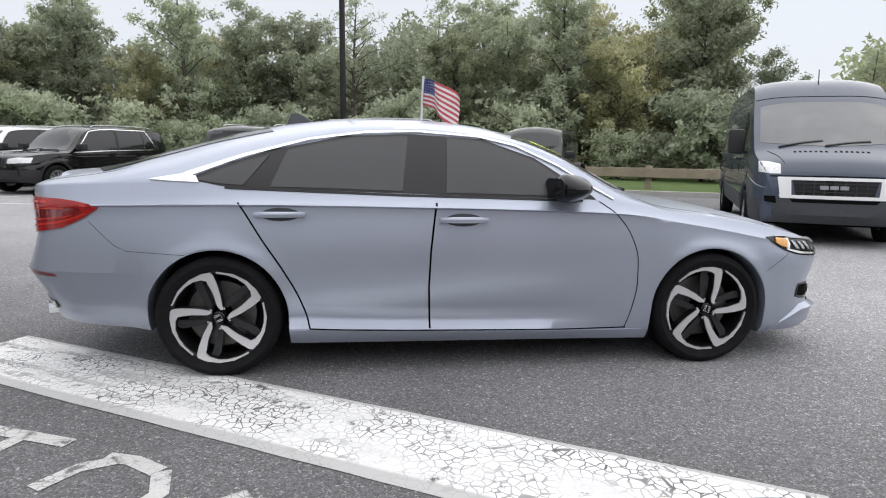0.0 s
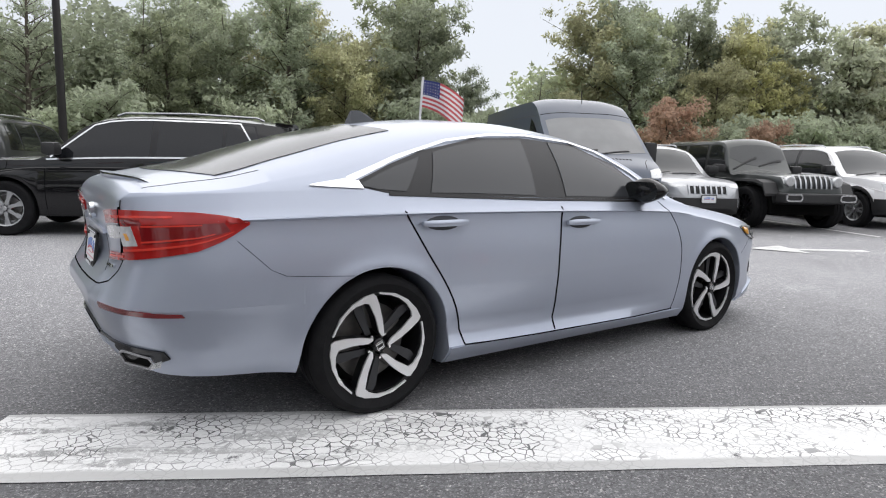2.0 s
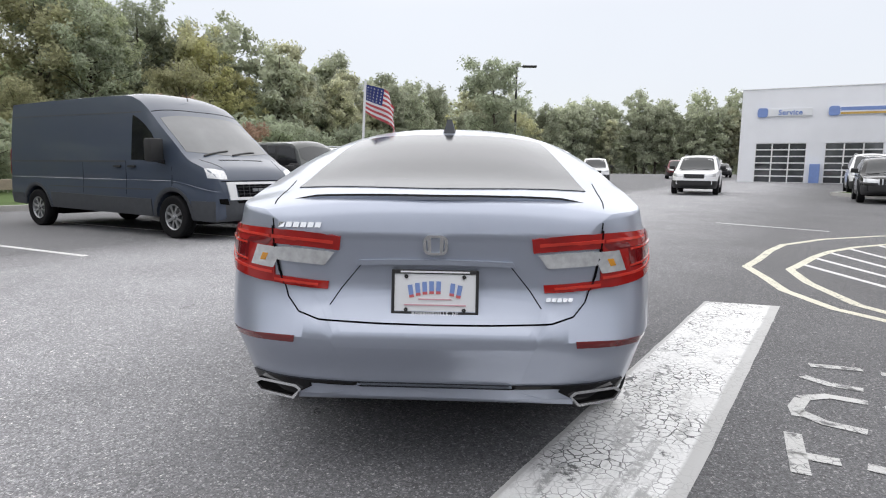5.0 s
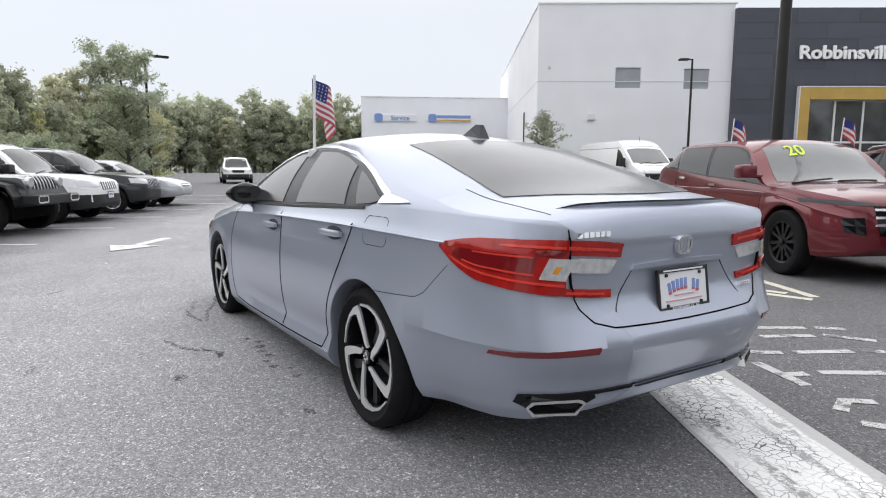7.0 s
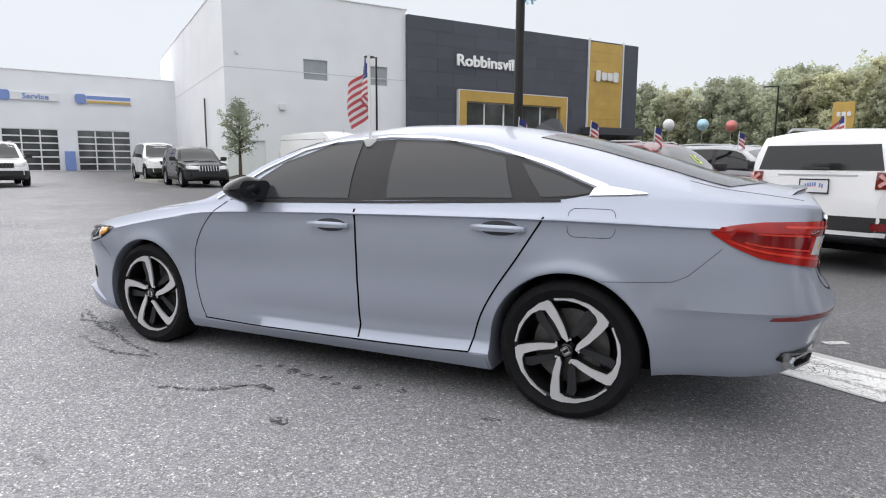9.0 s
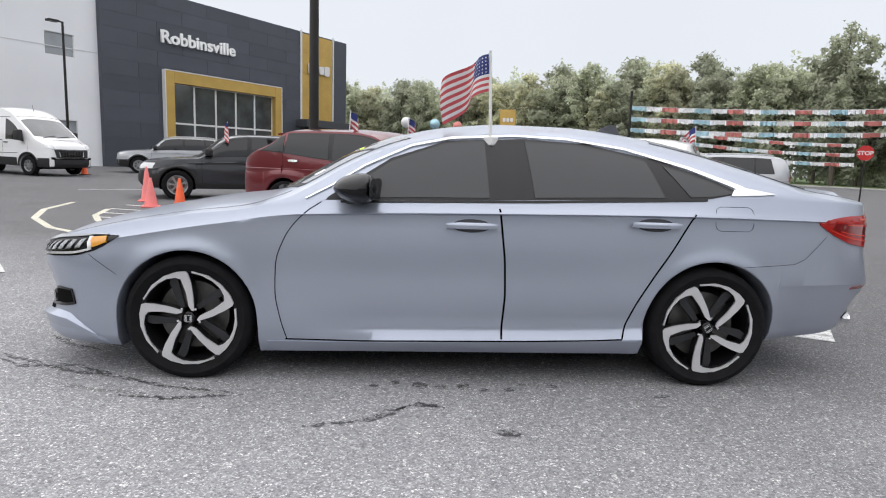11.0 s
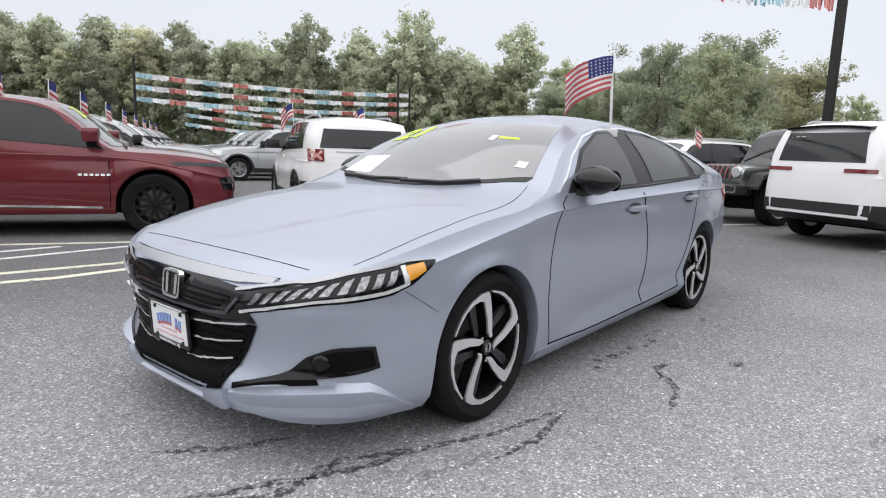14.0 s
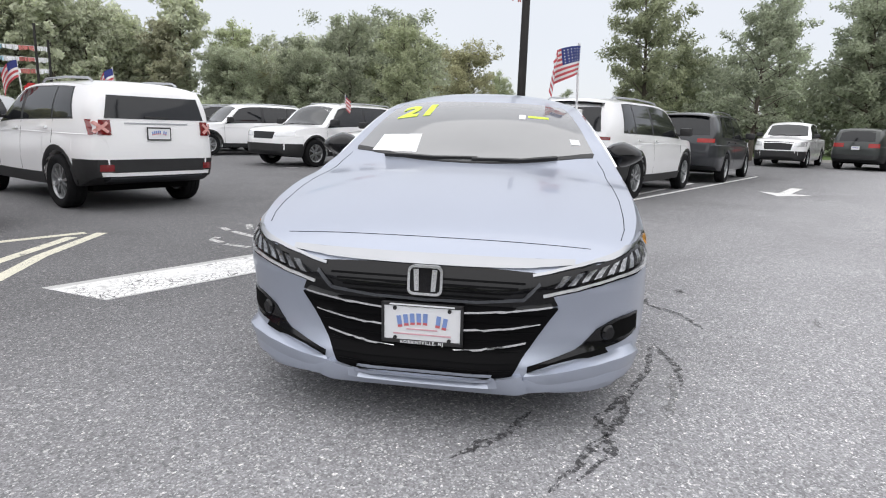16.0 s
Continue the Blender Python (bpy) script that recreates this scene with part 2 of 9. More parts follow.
bar_wear(MARK)
LINE = cracked("white_line_paint", (0.68, 0.68, 0.67), (0.14, 0.14, 0.14), 30, 0.02, 0.02)
YELLOW = cracked("pale_yellow_line_paint", (0.64, 0.62, 0.51), (0.14, 0.14, 0.14), 30, 0.02, 0.02)
LETTER = cracked("worn_letter_paint", (0.52, 0.52, 0.51), (0.13, 0.13, 0.132), 26, 0.05, 0.07)
STAIN = mat("oil_stain", (0.055, 0.055, 0.058), 0.6, vary=0.4, scale=20, grain=0.3, grain_scale=120)
PALE = mat("pale_scuff", (0.26, 0.26, 0.26), 0.85, vary=0.3, scale=20, grain=0.3, grain_scale=120)


def mottled(m, scale, a, b):
    """A stain that breaks up into specks: bare asphalt shows through it."""
    n = m.node_tree.nodes
    tc = n.new("ShaderNodeTexCoord")
    t = n.new("ShaderNodeTexNoise")
    t.inputs["Scale"].default_value, t.inputs["Detail"].default_value, t.inputs["Roughness"].default_value = scale, 6, 0.7
    link(m, tc.outputs["Object"], t.inputs["Vector"])
    r = n.new("ShaderNodeMapRange")
    r.inputs["From Min"].default_value, r.inputs["From Max"].default_value = a, b
    link(m, t.outputs[0], r.inputs[0])
    link(m, r.outputs[0], n["Principled BSDF"].inputs["Alpha"])


mottled(STAIN, 34, 0.44, 0.60)
mottled(PALE, 30, 0.46, 0.62)
GREY_PAINT = car_paint("blue_grey_car_paint", (0.392, 0.426, 0.508), 0.56, 0.33, 0.3, 0.5)
WHITE_PAINT = car_paint("white_car_paint", (0.82, 0.82, 0.83), 0.0, 0.3)
BLACK_PAINT = car_paint("black_car_paint", (0.005, 0.005, 0.006), 0.0, 0.25, 0.1)
DARK_PAINT = car_paint("dark_grey_car_paint", (0.028, 0.030, 0.035), 0.3, 0.35)
OLIVE_PAINT = car_paint("dark_green_grey_car_paint", (0.035, 0.040, 0.038), 0.2, 0.35)
SILVER_PAINT = car_paint("silver_car_paint", (0.42, 0.43, 0.45), 0.5, 0.35)
RED_PAINT = car_paint("dark_red_car_paint", (0.135, 0.011, 0.018), 0.35, 0.3)
VAN_PAINT = car_paint("slate_blue_van_paint", (0.052, 0.068, 0.102), 0.15, 0.45)
PLASTIC = mat("black_plastic", (0.016, 0.016, 0.017), 0.55, vary=0.15, scale=12, grain=0.1, grain_scale=300)
GREY_PLASTIC = mat("grey_plastic", (0.05, 0.054, 0.062), 0.6, vary=0.12, scale=12, grain=0.1, grain_scale=300)
GLOSS = mat("gloss_black", (0.005, 0.005, 0.006), 0.09, vary=0.1, spec=0.28, coat=0.1)
PILLAR = mat("satin_black_pillar", (0.020, 0.020, 0.022), 0.38, vary=0.1, spec=0.35)
GRILLE = mat("grille_black", (0.004, 0.004, 0.0045), 0.5, vary=0.1, spec=0.06)
REFLECTOR = mat("lamp_reflector", (0.27, 0.275, 0.29), 0.20, 0.8, vary=0.5, scale=60)
GAP = mat("panel_gap_shadow", (0.004, 0.004, 0.005), 0.9, vary=0.1, spec=0.05)
LINER = mat("wheel_liner", (0.006, 0.006, 0.006), 0.95, vary=0.2, spec=0.05)
RUBBER = mat("tyre_rubber", (0.011, 0.011, 0.012), 0.8, spec=0.12, vary=0.2, scale=20, grain=0.15, grain_scale=180, bump=0.2)
CHROME = mat("chrome", (0.82, 0.83, 0.84), 0.16, 1.0, vary=0.04)
SATIN = mat("satin_chrome", (0.40, 0.41, 0.43), 0.28, 1.0, vary=0.04)
MACHINED = mat("machined_alloy", (0.72, 0.72, 0.73), 0.38, 0.65, vary=0.06, grain=0.06, grain_scale=400)
ALLOY = mat("silver_alloy", (0.42, 0.43, 0.44), 0.35, 0.8, vary=0.08)
DARK_ALLOY = mat("black_alloy", (0.007, 0.007, 0.008), 0.3, 0.0, vary=0.1, spec=0.3)
GRAPHITE = mat("graphite_alloy", (0.040, 0.041, 0.045), 0.38, 0.5, vary=0.1)
BRAKE = mat("brake_steel", (0.16, 0.155, 0.15), 0.5, 0.9, vary=0.25, scale=18)
TINT = mat("tinted_glass", (0.010, 0.011, 0.013), 0.04, vary=0.05, scale=2, spec=0.5)
FILM = mat("smoked_window_film", (0.036, 0.038, 0.042), 0.14, vary=0.05, scale=2, spec=0.5)
SCREEN = mat("windscreen_glass", (0.055, 0.058, 0.06), 0.07, vary=0.08, scale=2, spec=0.4, coat=0.15)
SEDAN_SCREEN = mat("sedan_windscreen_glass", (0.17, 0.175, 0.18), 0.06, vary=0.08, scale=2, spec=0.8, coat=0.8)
# windscreens with the sky's reflection painted in as a paler base than SCREEN
SKY_PALE_GLASS = mat("sky_pale_windscreen_glass", (0.15, 0.155, 0.16), 0.05, vary=0.15, scale=2, spec=0.5, coat=0.3)
TAIL = mat("red_lens", (0.33, 0.013, 0.011), 0.12, vary=0.2, scale=14, coat=0.35, spec=0.35)
TAIL_GLOW = mat("bright_red_lens", (0.60, 0.045, 0.03), 0.15, vary=0.12, scale=14, coat=0.3, spec=0.3)
TAIL_PALE = mat("pale_pink_lens", (0.62, 0.30, 0.28), 0.2, vary=0.1, coat=0.4)
DARK_RED = mat("dark_red_lens", (0.16, 0.006, 0.008), 0.12, vary=0.12, coat=1.0)
CLEAR = mat("clear_lens", (0.62, 0.63, 0.64), 0.12, 0.35, vary=0.2, scale=40, coat=1.0)
AMBER = mat("amber_lens", (0.70, 0.30, 0.02), 0.15, vary=0.1, scale=30, coat=1.0)
LAMP_ON = mat("lit_lamp", (1.0, 0.98, 0.95), 0.2, emit=2.2)
WHITE = mat("white_plate", (0.75, 0.76, 0.78), 0.35, vary=0.03)
FLAG_PINK = mat("faded_red_print", (0.58, 0.34, 0.38), 0.4, vary=0.1)
BLUE = mat("blue_print", (0.19, 0.28, 0.56), 0.4, vary=0.1)
RED = mat("red_print", (0.55, 0.12, 0.13), 0.4, vary=0.1)
ORANGE = mat("orange_vinyl", (0.85, 0.12, 0.03), 0.5, vary=0.12, scale=5)
PINK = mat("faded_pink_vinyl", (0.80, 0.21, 0.20), 0.55, vary=0.12, scale=5)
LIME = mat("yellow_green_paint_pen", (0.62, 0.80, 0.06), 0.5, vary=0.05)
STEEL = mat("dark_bronze_steel", (0.022, 0.020, 0.019), 0.45, 0.4, vary=0.15, scale=3)
STUCCO = mat("pale_grey_stucco", (0.79, 0.80, 0.83), 0.9, vary=0.05, scale=0.4, grain=0.06, grain_scale=40, bump=0.3)
JOINT = mat("pale_joint_sealant", (0.60, 0.61, 0.63), 0.9, vary=0.05, scale=0.4)
DARK_PANEL = mat("charcoal_metal_panel", (0.068, 0.073, 0.092), 0.5, 0.1, vary=0.08, scale=0.8, rand=0.12)
GOLD = mat("gold_metal_panel", (0.52, 0.34, 0.09), 0.45, 0.25, vary=0.10, scale=1.2, rand=0.06)
FRAME_WHITE = mat("white_aluminium_frame", (0.7, 0.7, 0.7), 0.4, vary=0.05)
SHOP_GLASS = mat("shop_window_glass", (0.060, 0.064, 0.070), 0.05, vary=0.5, scale=0.9, spec=0.8, coat=0.4)
WALL_GLASS = mat("grey_blind_glass", (0.30, 0.32, 0.34), 0.08, vary=0.12, scale=1.5, spec=0.7)
SIGN_WHITE = mat("white_sign_acrylic", (0.90, 0.90, 0.90), 0.4, vary=0.02)
CONCRETE = mat("concrete", (0.42, 0.41, 0.39), 0.9, vary=0.15, scale=2, grain=0.12, grain_scale=60, bump=0.4)
MULCH = mat("dark_mulch", (0.035, 0.026, 0.020), 0.95, vary=0.4, scale=12, grain=0.3, grain_scale=60, bump=0.5)
TIMBER = mat("weathered_timber", (0.30, 0.25, 0.19), 0.85, vary=0.2, scale=3, grain=0.15, grain_scale=50)
BARK = mat("tree_bark", (0.10, 0.085, 0.068), 0.95, vary=0.3, scale=8, grain=0.3, grain_scale=40, bump=0.6)
GRASS = mat("grass_green", (0.085, 0.135, 0.035), 0.9, vary=0.25, scale=1.2, grain=0.3, grain_scale=30, bump=0.5)
SIGN_RED = mat("red_sign", (0.5, 0.02, 0.02), 0.45, vary=0.08)
FOIL_BLUE = mat("blue_foil", (0.36, 0.56, 0.64), 0.35, 0.3, vary=0.2)
FOIL_RED = mat("red_foil", (0.52, 0.17, 0.15), 0.35, 0.3, vary=0.2)
FOIL_WHITE = mat("silver_foil", (0.80, 0.81, 0.82), 0.4, 0.1, vary=0.2)


def leaf_mat(name, base):
    """Leaves: light passes partly through them."""
    m = mat(name, base, 0.6, vary=0.25, scale=0.35, island=0.28, rand=0.2, spec=0.1)
    n = m.node_tree.nodes
    p = n["Principled BSDF"]
    t = n.new("ShaderNodeBsdfTranslucent")
    link(m, p.inputs["Base Color"].links[0].from_socket, t.inputs["Color"])
    mx = n.new("ShaderNodeMixShader")
    mx.inputs[0].default_value = 0.55
    link(m, p.outputs[0], mx.inputs[1])
    link(m, t.outputs[0], mx.inputs[2])
    link(m, mx.outputs[0], n["Material Output"].inputs[0])
    return m


LEAVES = [leaf_mat("leaf_deep_green", (0.415, 0.450, 0.330)), leaf_mat("leaf_mid_green", (0.420, 0.455, 0.300)),
          leaf_mat("leaf_olive", (0.475, 0.470, 0.295)), leaf_mat("leaf_grey_green", (0.425, 0.465, 0.345)),
          leaf_mat("leaf_rust", (0.46, 0.32, 0.24)), leaf_mat("leaf_yellow_green", (0.50, 0.49, 0.26)),
          # last two: distance haze put into the leaf colour as a paler green
          leaf_mat("leaf_hazed_green", (0.490, 0.515, 0.390)), leaf_mat("leaf_hazed_olive", (0.54, 0.54, 0.39))]


# ---- mesh helpers ----
def part(name, bm, material, parent=None, label="", smooth=False):
    """Links a bmesh as one mesh object under a thing or a part."""
    me = bpy.data.meshes.new(name)
    bm.to_mesh(me)
    bm.free()
    for mt in material if isinstance(material, (list, tuple)) else [material]:
        me.materials.append(mt)
    if smooth:
        me.polygons.foreach_set("use_smooth", [True] * len(me.polygons))
        me.set_sharp_from_angle(angle=radians(32))
    ob = new(name, me)
    ob.parent = parent
    if label:
        ob["label"] = label
    return ob


def again(name, ob, parent, m):
    """Another object on the mesh of ob, at m under parent."""
    o = new(name, ob.data)
    o.parent = parent
    o.matrix_basis = m
    return o


def thing(name, label, category, m=None, group="", kind=""):
    ob = new(name)
    if m is not None:
        ob.matrix_basis = m
    return tagged(ob, label, category, group, kind)


def box(bm, x0, y0, z0, x1, y1, z1, bevel=0.0, m=None, mat_index=0):
    r = bmesh.ops.create_cube(bm, size=1)
    vs = r["verts"]
    for v in vs:
        v.co = Vector(((x0 + x1) / 2 + v.co.x * (x1 - x0), (y0 + y1) / 2 + v.co.y * (y1 - y0), (z0 + z1) / 2 + v.co.z * (z1 - z0)))
    fs = {f for v in vs for f in v.link_faces}
    if bevel:
        r2 = bmesh.ops.bevel(bm, geom=list({e for v in vs for e in v.link_edges}), offset=bevel, segments=2, affect="EDGES", profile=0.6)
        fs = set(r2["faces"]) | {f for f in fs if f.is_valid}
        vs = list({v for f in fs for v in f.verts})
    for f in fs:
        f.material_index = mat_index
    if m is not None:
        bmesh.ops.transform(bm, matrix=m, verts=vs)
    return vs


def tube(bm, pts, radii, sides=8, cap=True):
    """A round tube through pts."""
    rings = []
    pts = [Vector(p) for p in pts]
    for i, p in enumerate(pts):
        d = (pts[min(i + 1, len(pts) - 1)] - pts[max(i - 1, 0)]).normalized()
        q = d.to_track_quat("Z", "Y")
        r = radii[i] if isinstance(radii, (list, tuple)) else radii
        rings.append([bm.verts.new(p + q @ Vector((r * math.cos(a), r * math.sin(a), 0))) for a in [2 * math.pi * k / sides for k in range(sides)]])
    for a, b in zip(rings, rings[1:]):
        for k in range(sides):
            bm.faces.new((a[k], a[(k + 1) % sides], b[(k + 1) % sides], b[k]))
    if cap:
        bm.faces.new(rings[0][::-1])
        bm.faces.new(rings[-1])


def prism(bm, outline, depth, m=None, z0=0.0):
    """A polygon in the local x, y plane, extruded from z0 to z0 + depth."""
    lo = [bm.verts.new((x, y, z0)) for x, y in outline]
    hi = [bm.verts.new((x, y, z0 + depth)) for x, y in outline]
    k = len(outline)
    bm.faces.new(hi)
    bm.faces.new(lo[::-1])
    for i in range(k):
        bm.faces.new((lo[i], lo[(i + 1) % k], hi[(i + 1) % k], hi[i]))
    if m is not None:
        bmesh.ops.transform(bm, matrix=m, verts=lo + hi)
    return lo + hi


def lathe(bm, profile, sides=48, closed=False):
    """Turns (radius, y) points round the y axis."""
    rings = [[bm.verts.new((r * math.cos(a), y, r * math.sin(a))) for a in [2 * math.pi * k / sides for k in range(sides)]] for r, y in profile]
    pairs = list(zip(rings, rings[1:])) + ([(rings[-1], rings[0])] if closed else [])
    for a, b in pairs:
        for k in range(sides):
            bm.faces.new((a[k], b[k], b[(k + 1) % sides], a[(k + 1) % sides]))


def curve(*pts):
    """A smooth function through (x, value) points, with no overshoot."""
    xs = np.array([p[0] for p in pts], float)
    ys = np.array([p[1] for p in pts], float)
    h = np.diff(xs)
    d = np.diff(ys) / h
    m = np.zeros(len(xs))
    m[0], m[-1] = d[0], d[-1]
    for i in range(1, len(xs) - 1):
        m[i] = 0 if d[i - 1] * d[i] <= 0 else 2 * d[i - 1] * d[i] / (d[i - 1] + d[i])

    def f(x):
        x = min(max(x, xs[0]), xs[-1])
        i = int(min(max(np.searchsorted(xs, x) - 1, 0), len(h) - 1))
        t = (x - xs[i]) / h[i]
        return float((2 * t**3 - 3 * t**2 + 1) * ys[i] + (t**3 - 2 * t**2 + t) * h[i] * m[i] + (3 * t**2 - 2 * t**3) * ys[i + 1] + (t**3 - t**2) * h[i] * m[i + 1])
    return f


def text_mesh(words, size, depth, spacing=1.0, bold=0.0, shear=0.0):
    """Letters of the built-in font as a mesh, centred, in the x, y plane."""
    c = bpy.data.curves.new("text", "FONT")
    c.body, c.size, c.extrude, c.align_x, c.align_y = words, size, depth / 2, "CENTER", "CENTER"
    c.space_character, c.offset, c.shear = spacing, bold, shear
    c.resolution_u = 3
    o = new("text", c)
    me = bpy.data.meshes.new_from_object(o.evaluated_get(bpy.context.evaluated_depsgraph_get()))
    bpy.data.objects.remove(o)
    bpy.data.curves.remove(c)
    bm = bmesh.new()
    bm.from_mesh(me)
    bpy.data.meshes.remove(me)
    return bm


def rise(x, y):
    """The lot climbs gently towards the showroom."""
    s = 0.87 * x - 0.5 * y - 6
    return 0.0055 * (math.sqrt(s * s + 9) + s) - 0.0055 * (math.sqrt(45) - 6)


# ---- vehicle bodies ----
from mathutils.bvhtree import BVHTree


class Shell:
    """A car body as sections along its length; other parts are laid on its skin."""

    def __init__(self, s):
        self.s = s
        xr, xf = s["ends"]
        step = s.get("step", 0.05)
        n = int((xf - xr - 0.5) / step)
        xs = [xr + 0.25 * (1 - math.cos(math.pi / 2 * k / 9)) for k in range(9)]
        xs += [xr + 0.25 + (xf - xr - 0.5) * k / n for k in range(n + 1)]
        xs += [xf - 0.25 * (1 - math.cos(math.pi / 2 * k / 9)) for k in range(8, -1, -1)]
        for ax, r in s["arches"]:
            xs += [ax + r * math.cos(math.pi * k / 24) for k in range(25)] + [ax - r - 0.004, ax + r + 0.004]
        xs = sorted(xs + s.get("xs", []))
        xs = [x for i, x in enumerate(xs) if i == 0 or x - xs[i - 1] > 0.0009]
        self.bm = bmesh.new()
        rings = []
        for x in xs:
            half = self.section(x)
            ring = [self.bm.verts.new((x, -y, z)) for y, z in half] + [self.bm.verts.new((x, y, z)) for y, z in half[-2:0:-1]]
            rings.append(ring)
        for a, b in zip(rings, rings[1:]):
            k = len(a)
            for i in range(k):
                self.bm.faces.new((a[i], a[(i + 1) % k], b[(i + 1) % k], b[i]))
        for ring in (rings[0], rings[-1]):
            k = len(ring)
            for i in range(1, k // 2 - 1):
                self.bm.faces.new((ring[i], ring[i + 1], ring[k - i - 1], ring[k - i]))
            self.bm.faces.new((ring[0], ring[1], ring[k - 1]))
            self.bm.faces.new((ring[k // 2 - 1], ring[k // 2], ring[k // 2 + 1]))
        if "shape" in s:
            for v in self.bm.verts:
                dx, dy = s["shape"](v.co)
                v.co.x, v.co.y = v.co.x + dx, v.co.y * (1 - dy)
        bmesh.ops.recalc_face_normals(self.bm, faces=self.bm.faces)
        self.tree = BVHTree.FromBMesh(self.bm)

    def section(self, x):
        s = self.s
        if "profile" in s:
            return s["profile"](x)
        zt, w = s["top"](x), s["plan"](x)
        zb = s["bottom"](x)
        for ax, r in s["arches"]:
            if abs(x - ax) < r:
                zb = max(zb, s["axle"] + math.sqrt(max(r * r - (x - ax) ** 2, 0)))
        zb = min(zb, zt - 0.08)
        lift = min(1.0, max(0.0, (zb - s["bottom"](x)) / 0.12))
        zr = zt - min(s["crown"](x), (zt - zb) * 0.5)
        zl = min(s["belt"](x), zr - 0.004)
        zc = min(s["crease"](x), zl - 0.025)
        zm = max(min(s.get("mid", 0.6), zb + (zc - zb) * 0.55), zb + (zc - zb) * 0.3)
        ws, wc, wl = w * (s["widths"][0] + (0.994 - s["widths"][0]) * lift), w * s["widths"][1], w * s["widths"][2]
        wr = max(wl - s["tumble"] * (zr - zl), 0.25 * w)
        pts = [(0, zb), (0.5 * ws, zb), (ws - 0.035, zb), (ws - 0.008, zb + 0.006), (ws, zb + 0.02)]
        for k in range(1, 5):
            t = k / 4
            pts.append((ws + (w - ws) * (1 - (1 - t) ** 2), zb + 0.02 + (zm - zb - 0.02) * t))
        for k in range(1, 4):
            t = k / 4
            pts.append((w + (wc - 0.008 * w - w) * t ** 1.7, zm + (zc - zm) * t))
        pts += [(wc - 0.003 * w, zc - 0.014), (wc, zc), (wc - 0.008 * w, zc + 0.008)]
        pts += [((wc + wl) / 2, (zc + zl) / 2 + 0.006), (wl, zl)]
        for k in range(1, 6):
            t = k / 5
            pts.append((wl + (wr - wl) * t + 0.025 * s.get("bulge", 1.0) * math.sin(math.pi * t) * min(1, (zr - zl) * 3), zl + (zr - zl) * t))
        for k in range(1, 8):
            t = 1 - k / 7
            pts.append((wr * t, zt - (zt - zr) * t ** s.get("roof_power", 2.4)))
        return pts

    def hit(self, axis, sign, a, b):
        """The skin under (a, b) as seen along an axis: y takes (x, z), x takes (y, z), z takes (x, y)."""
        if axis == "y":
            o, d = Vector((a, 4 * sign, b)), Vector((0, -sign, 0))
        elif axis == "x":
            o, d = Vector((6 * sign, a, b)), Vector((-sign, 0, 0))
        elif axis == "r":
            d = Vector((-math.cos(a), -sign * math.sin(a), 0))
            o = Vector((self.pivot[0], sign * self.pivot[1], b)) - d * 3
        else:
            o, d = Vector((a, b, 6)), Vector((0, 0, -1))
        p, nrm, _, _ = self.tree.ray_cast(o, d)
        if p is None:
            p, nrm, _, _ = self.tree.find_nearest(o + d * 3)
        return p, nrm

    def wrap(self, sign, line):
        """Points on the front ("f") or back ("b") by y, z, or on the side ("s") by x, z, as bearings from the pivot."""
        out = []
        for face, a, z in line:
            p, _ = self.hit("y", sign, a, z) if face == "s" else self.hit("x", 1 if face == "f" else -1, sign * a, z)
            out.append((math.atan2(sign * p.y - self.pivot[1], p.x - self.pivot[0]), z))
        return out

    def cell(self, bm, sign, lo, hi, t0, t1, v0, v1, out, lean=0.0, n=3, nv=2):
        """A piece of the band between the lines lo and hi: t along it, v across it."""
        def at_(line, t):
            q = min(max(t, 0.0), 1.0) * (len(line) - 1)
            i = min(int(q), len(line) - 2)
            return Vector(line[i]).lerp(Vector(line[i + 1]), q - i)
        rows = []
        for v, dt in ((v0, 0.0), (v1, lean)):
            rows.append([tuple(at_(lo, t0 + (t1 - t0) * k / n + dt).lerp(at_(hi, t0 + (t1 - t0) * k / n + dt), v)) for k in range(n + 1)])
        self.skin(bm, rows[0], rows[1], "r", sign, out, 2, nv, 0.012)

    def skin(self, bm, lower, upper, axis, sign, out=0.004, nu=2, nv=6, into=0.012, dome=0.0):
        """A panel between two lines, laid on the body and standing out from it."""
        def dense(line):
            r = []
            for (a, b), (c, d) in zip(line, line[1:]):
                r += [(a + (c - a) * k / nu, b + (d - b) * k / nu) for k in range(nu)]
            return r + [line[-1]]
        lo, hi = dense(lower), dense(upper)
        cols = []
        for (a, b), (c, d) in zip(lo, hi):
            col = []
            for k in range(nv + 1):
                t = k / nv
                p, nrm = self.hit(axis, sign, a + (c - a) * t, b + (d - b) * t)
                col.append((p, nrm))
            cols.append(col)
        top = [[bm.verts.new(p + nrm * (out + dome * math.sin(math.pi * j / nv) * math.sin(math.pi * i / (len(cols) - 1)))) for j, (p, nrm) in enumerate(col)] for i, col in enumerate(cols)]
        for a, b in zip(top, top[1:]):
            for j in range(nv):
                bm.faces.new((a[j], b[j], b[j + 1], a[j + 1]))
        m = len(cols)
        loop = [(0, j) for j in range(nv)] + [(i, nv) for i in range(m - 1)] + [(m - 1, j) for j in range(nv, 0, -1)] + [(i, 0) for i in range(m - 1, 0, -1)]
        base = [bm.verts.new(cols[i][j][0] - cols[i][j][1] * into) for i, j in loop]
        for k in range(len(loop)):
            i, j = loop[k]
            i2, j2 = loop[(k + 1) % len(loop)]
            bm.faces.new((top[i][j], top[i2][j2], base[(k + 1) % len(loop)], base[k]))
        bmesh.ops.recalc_face_normals(bm, faces=bm.faces)

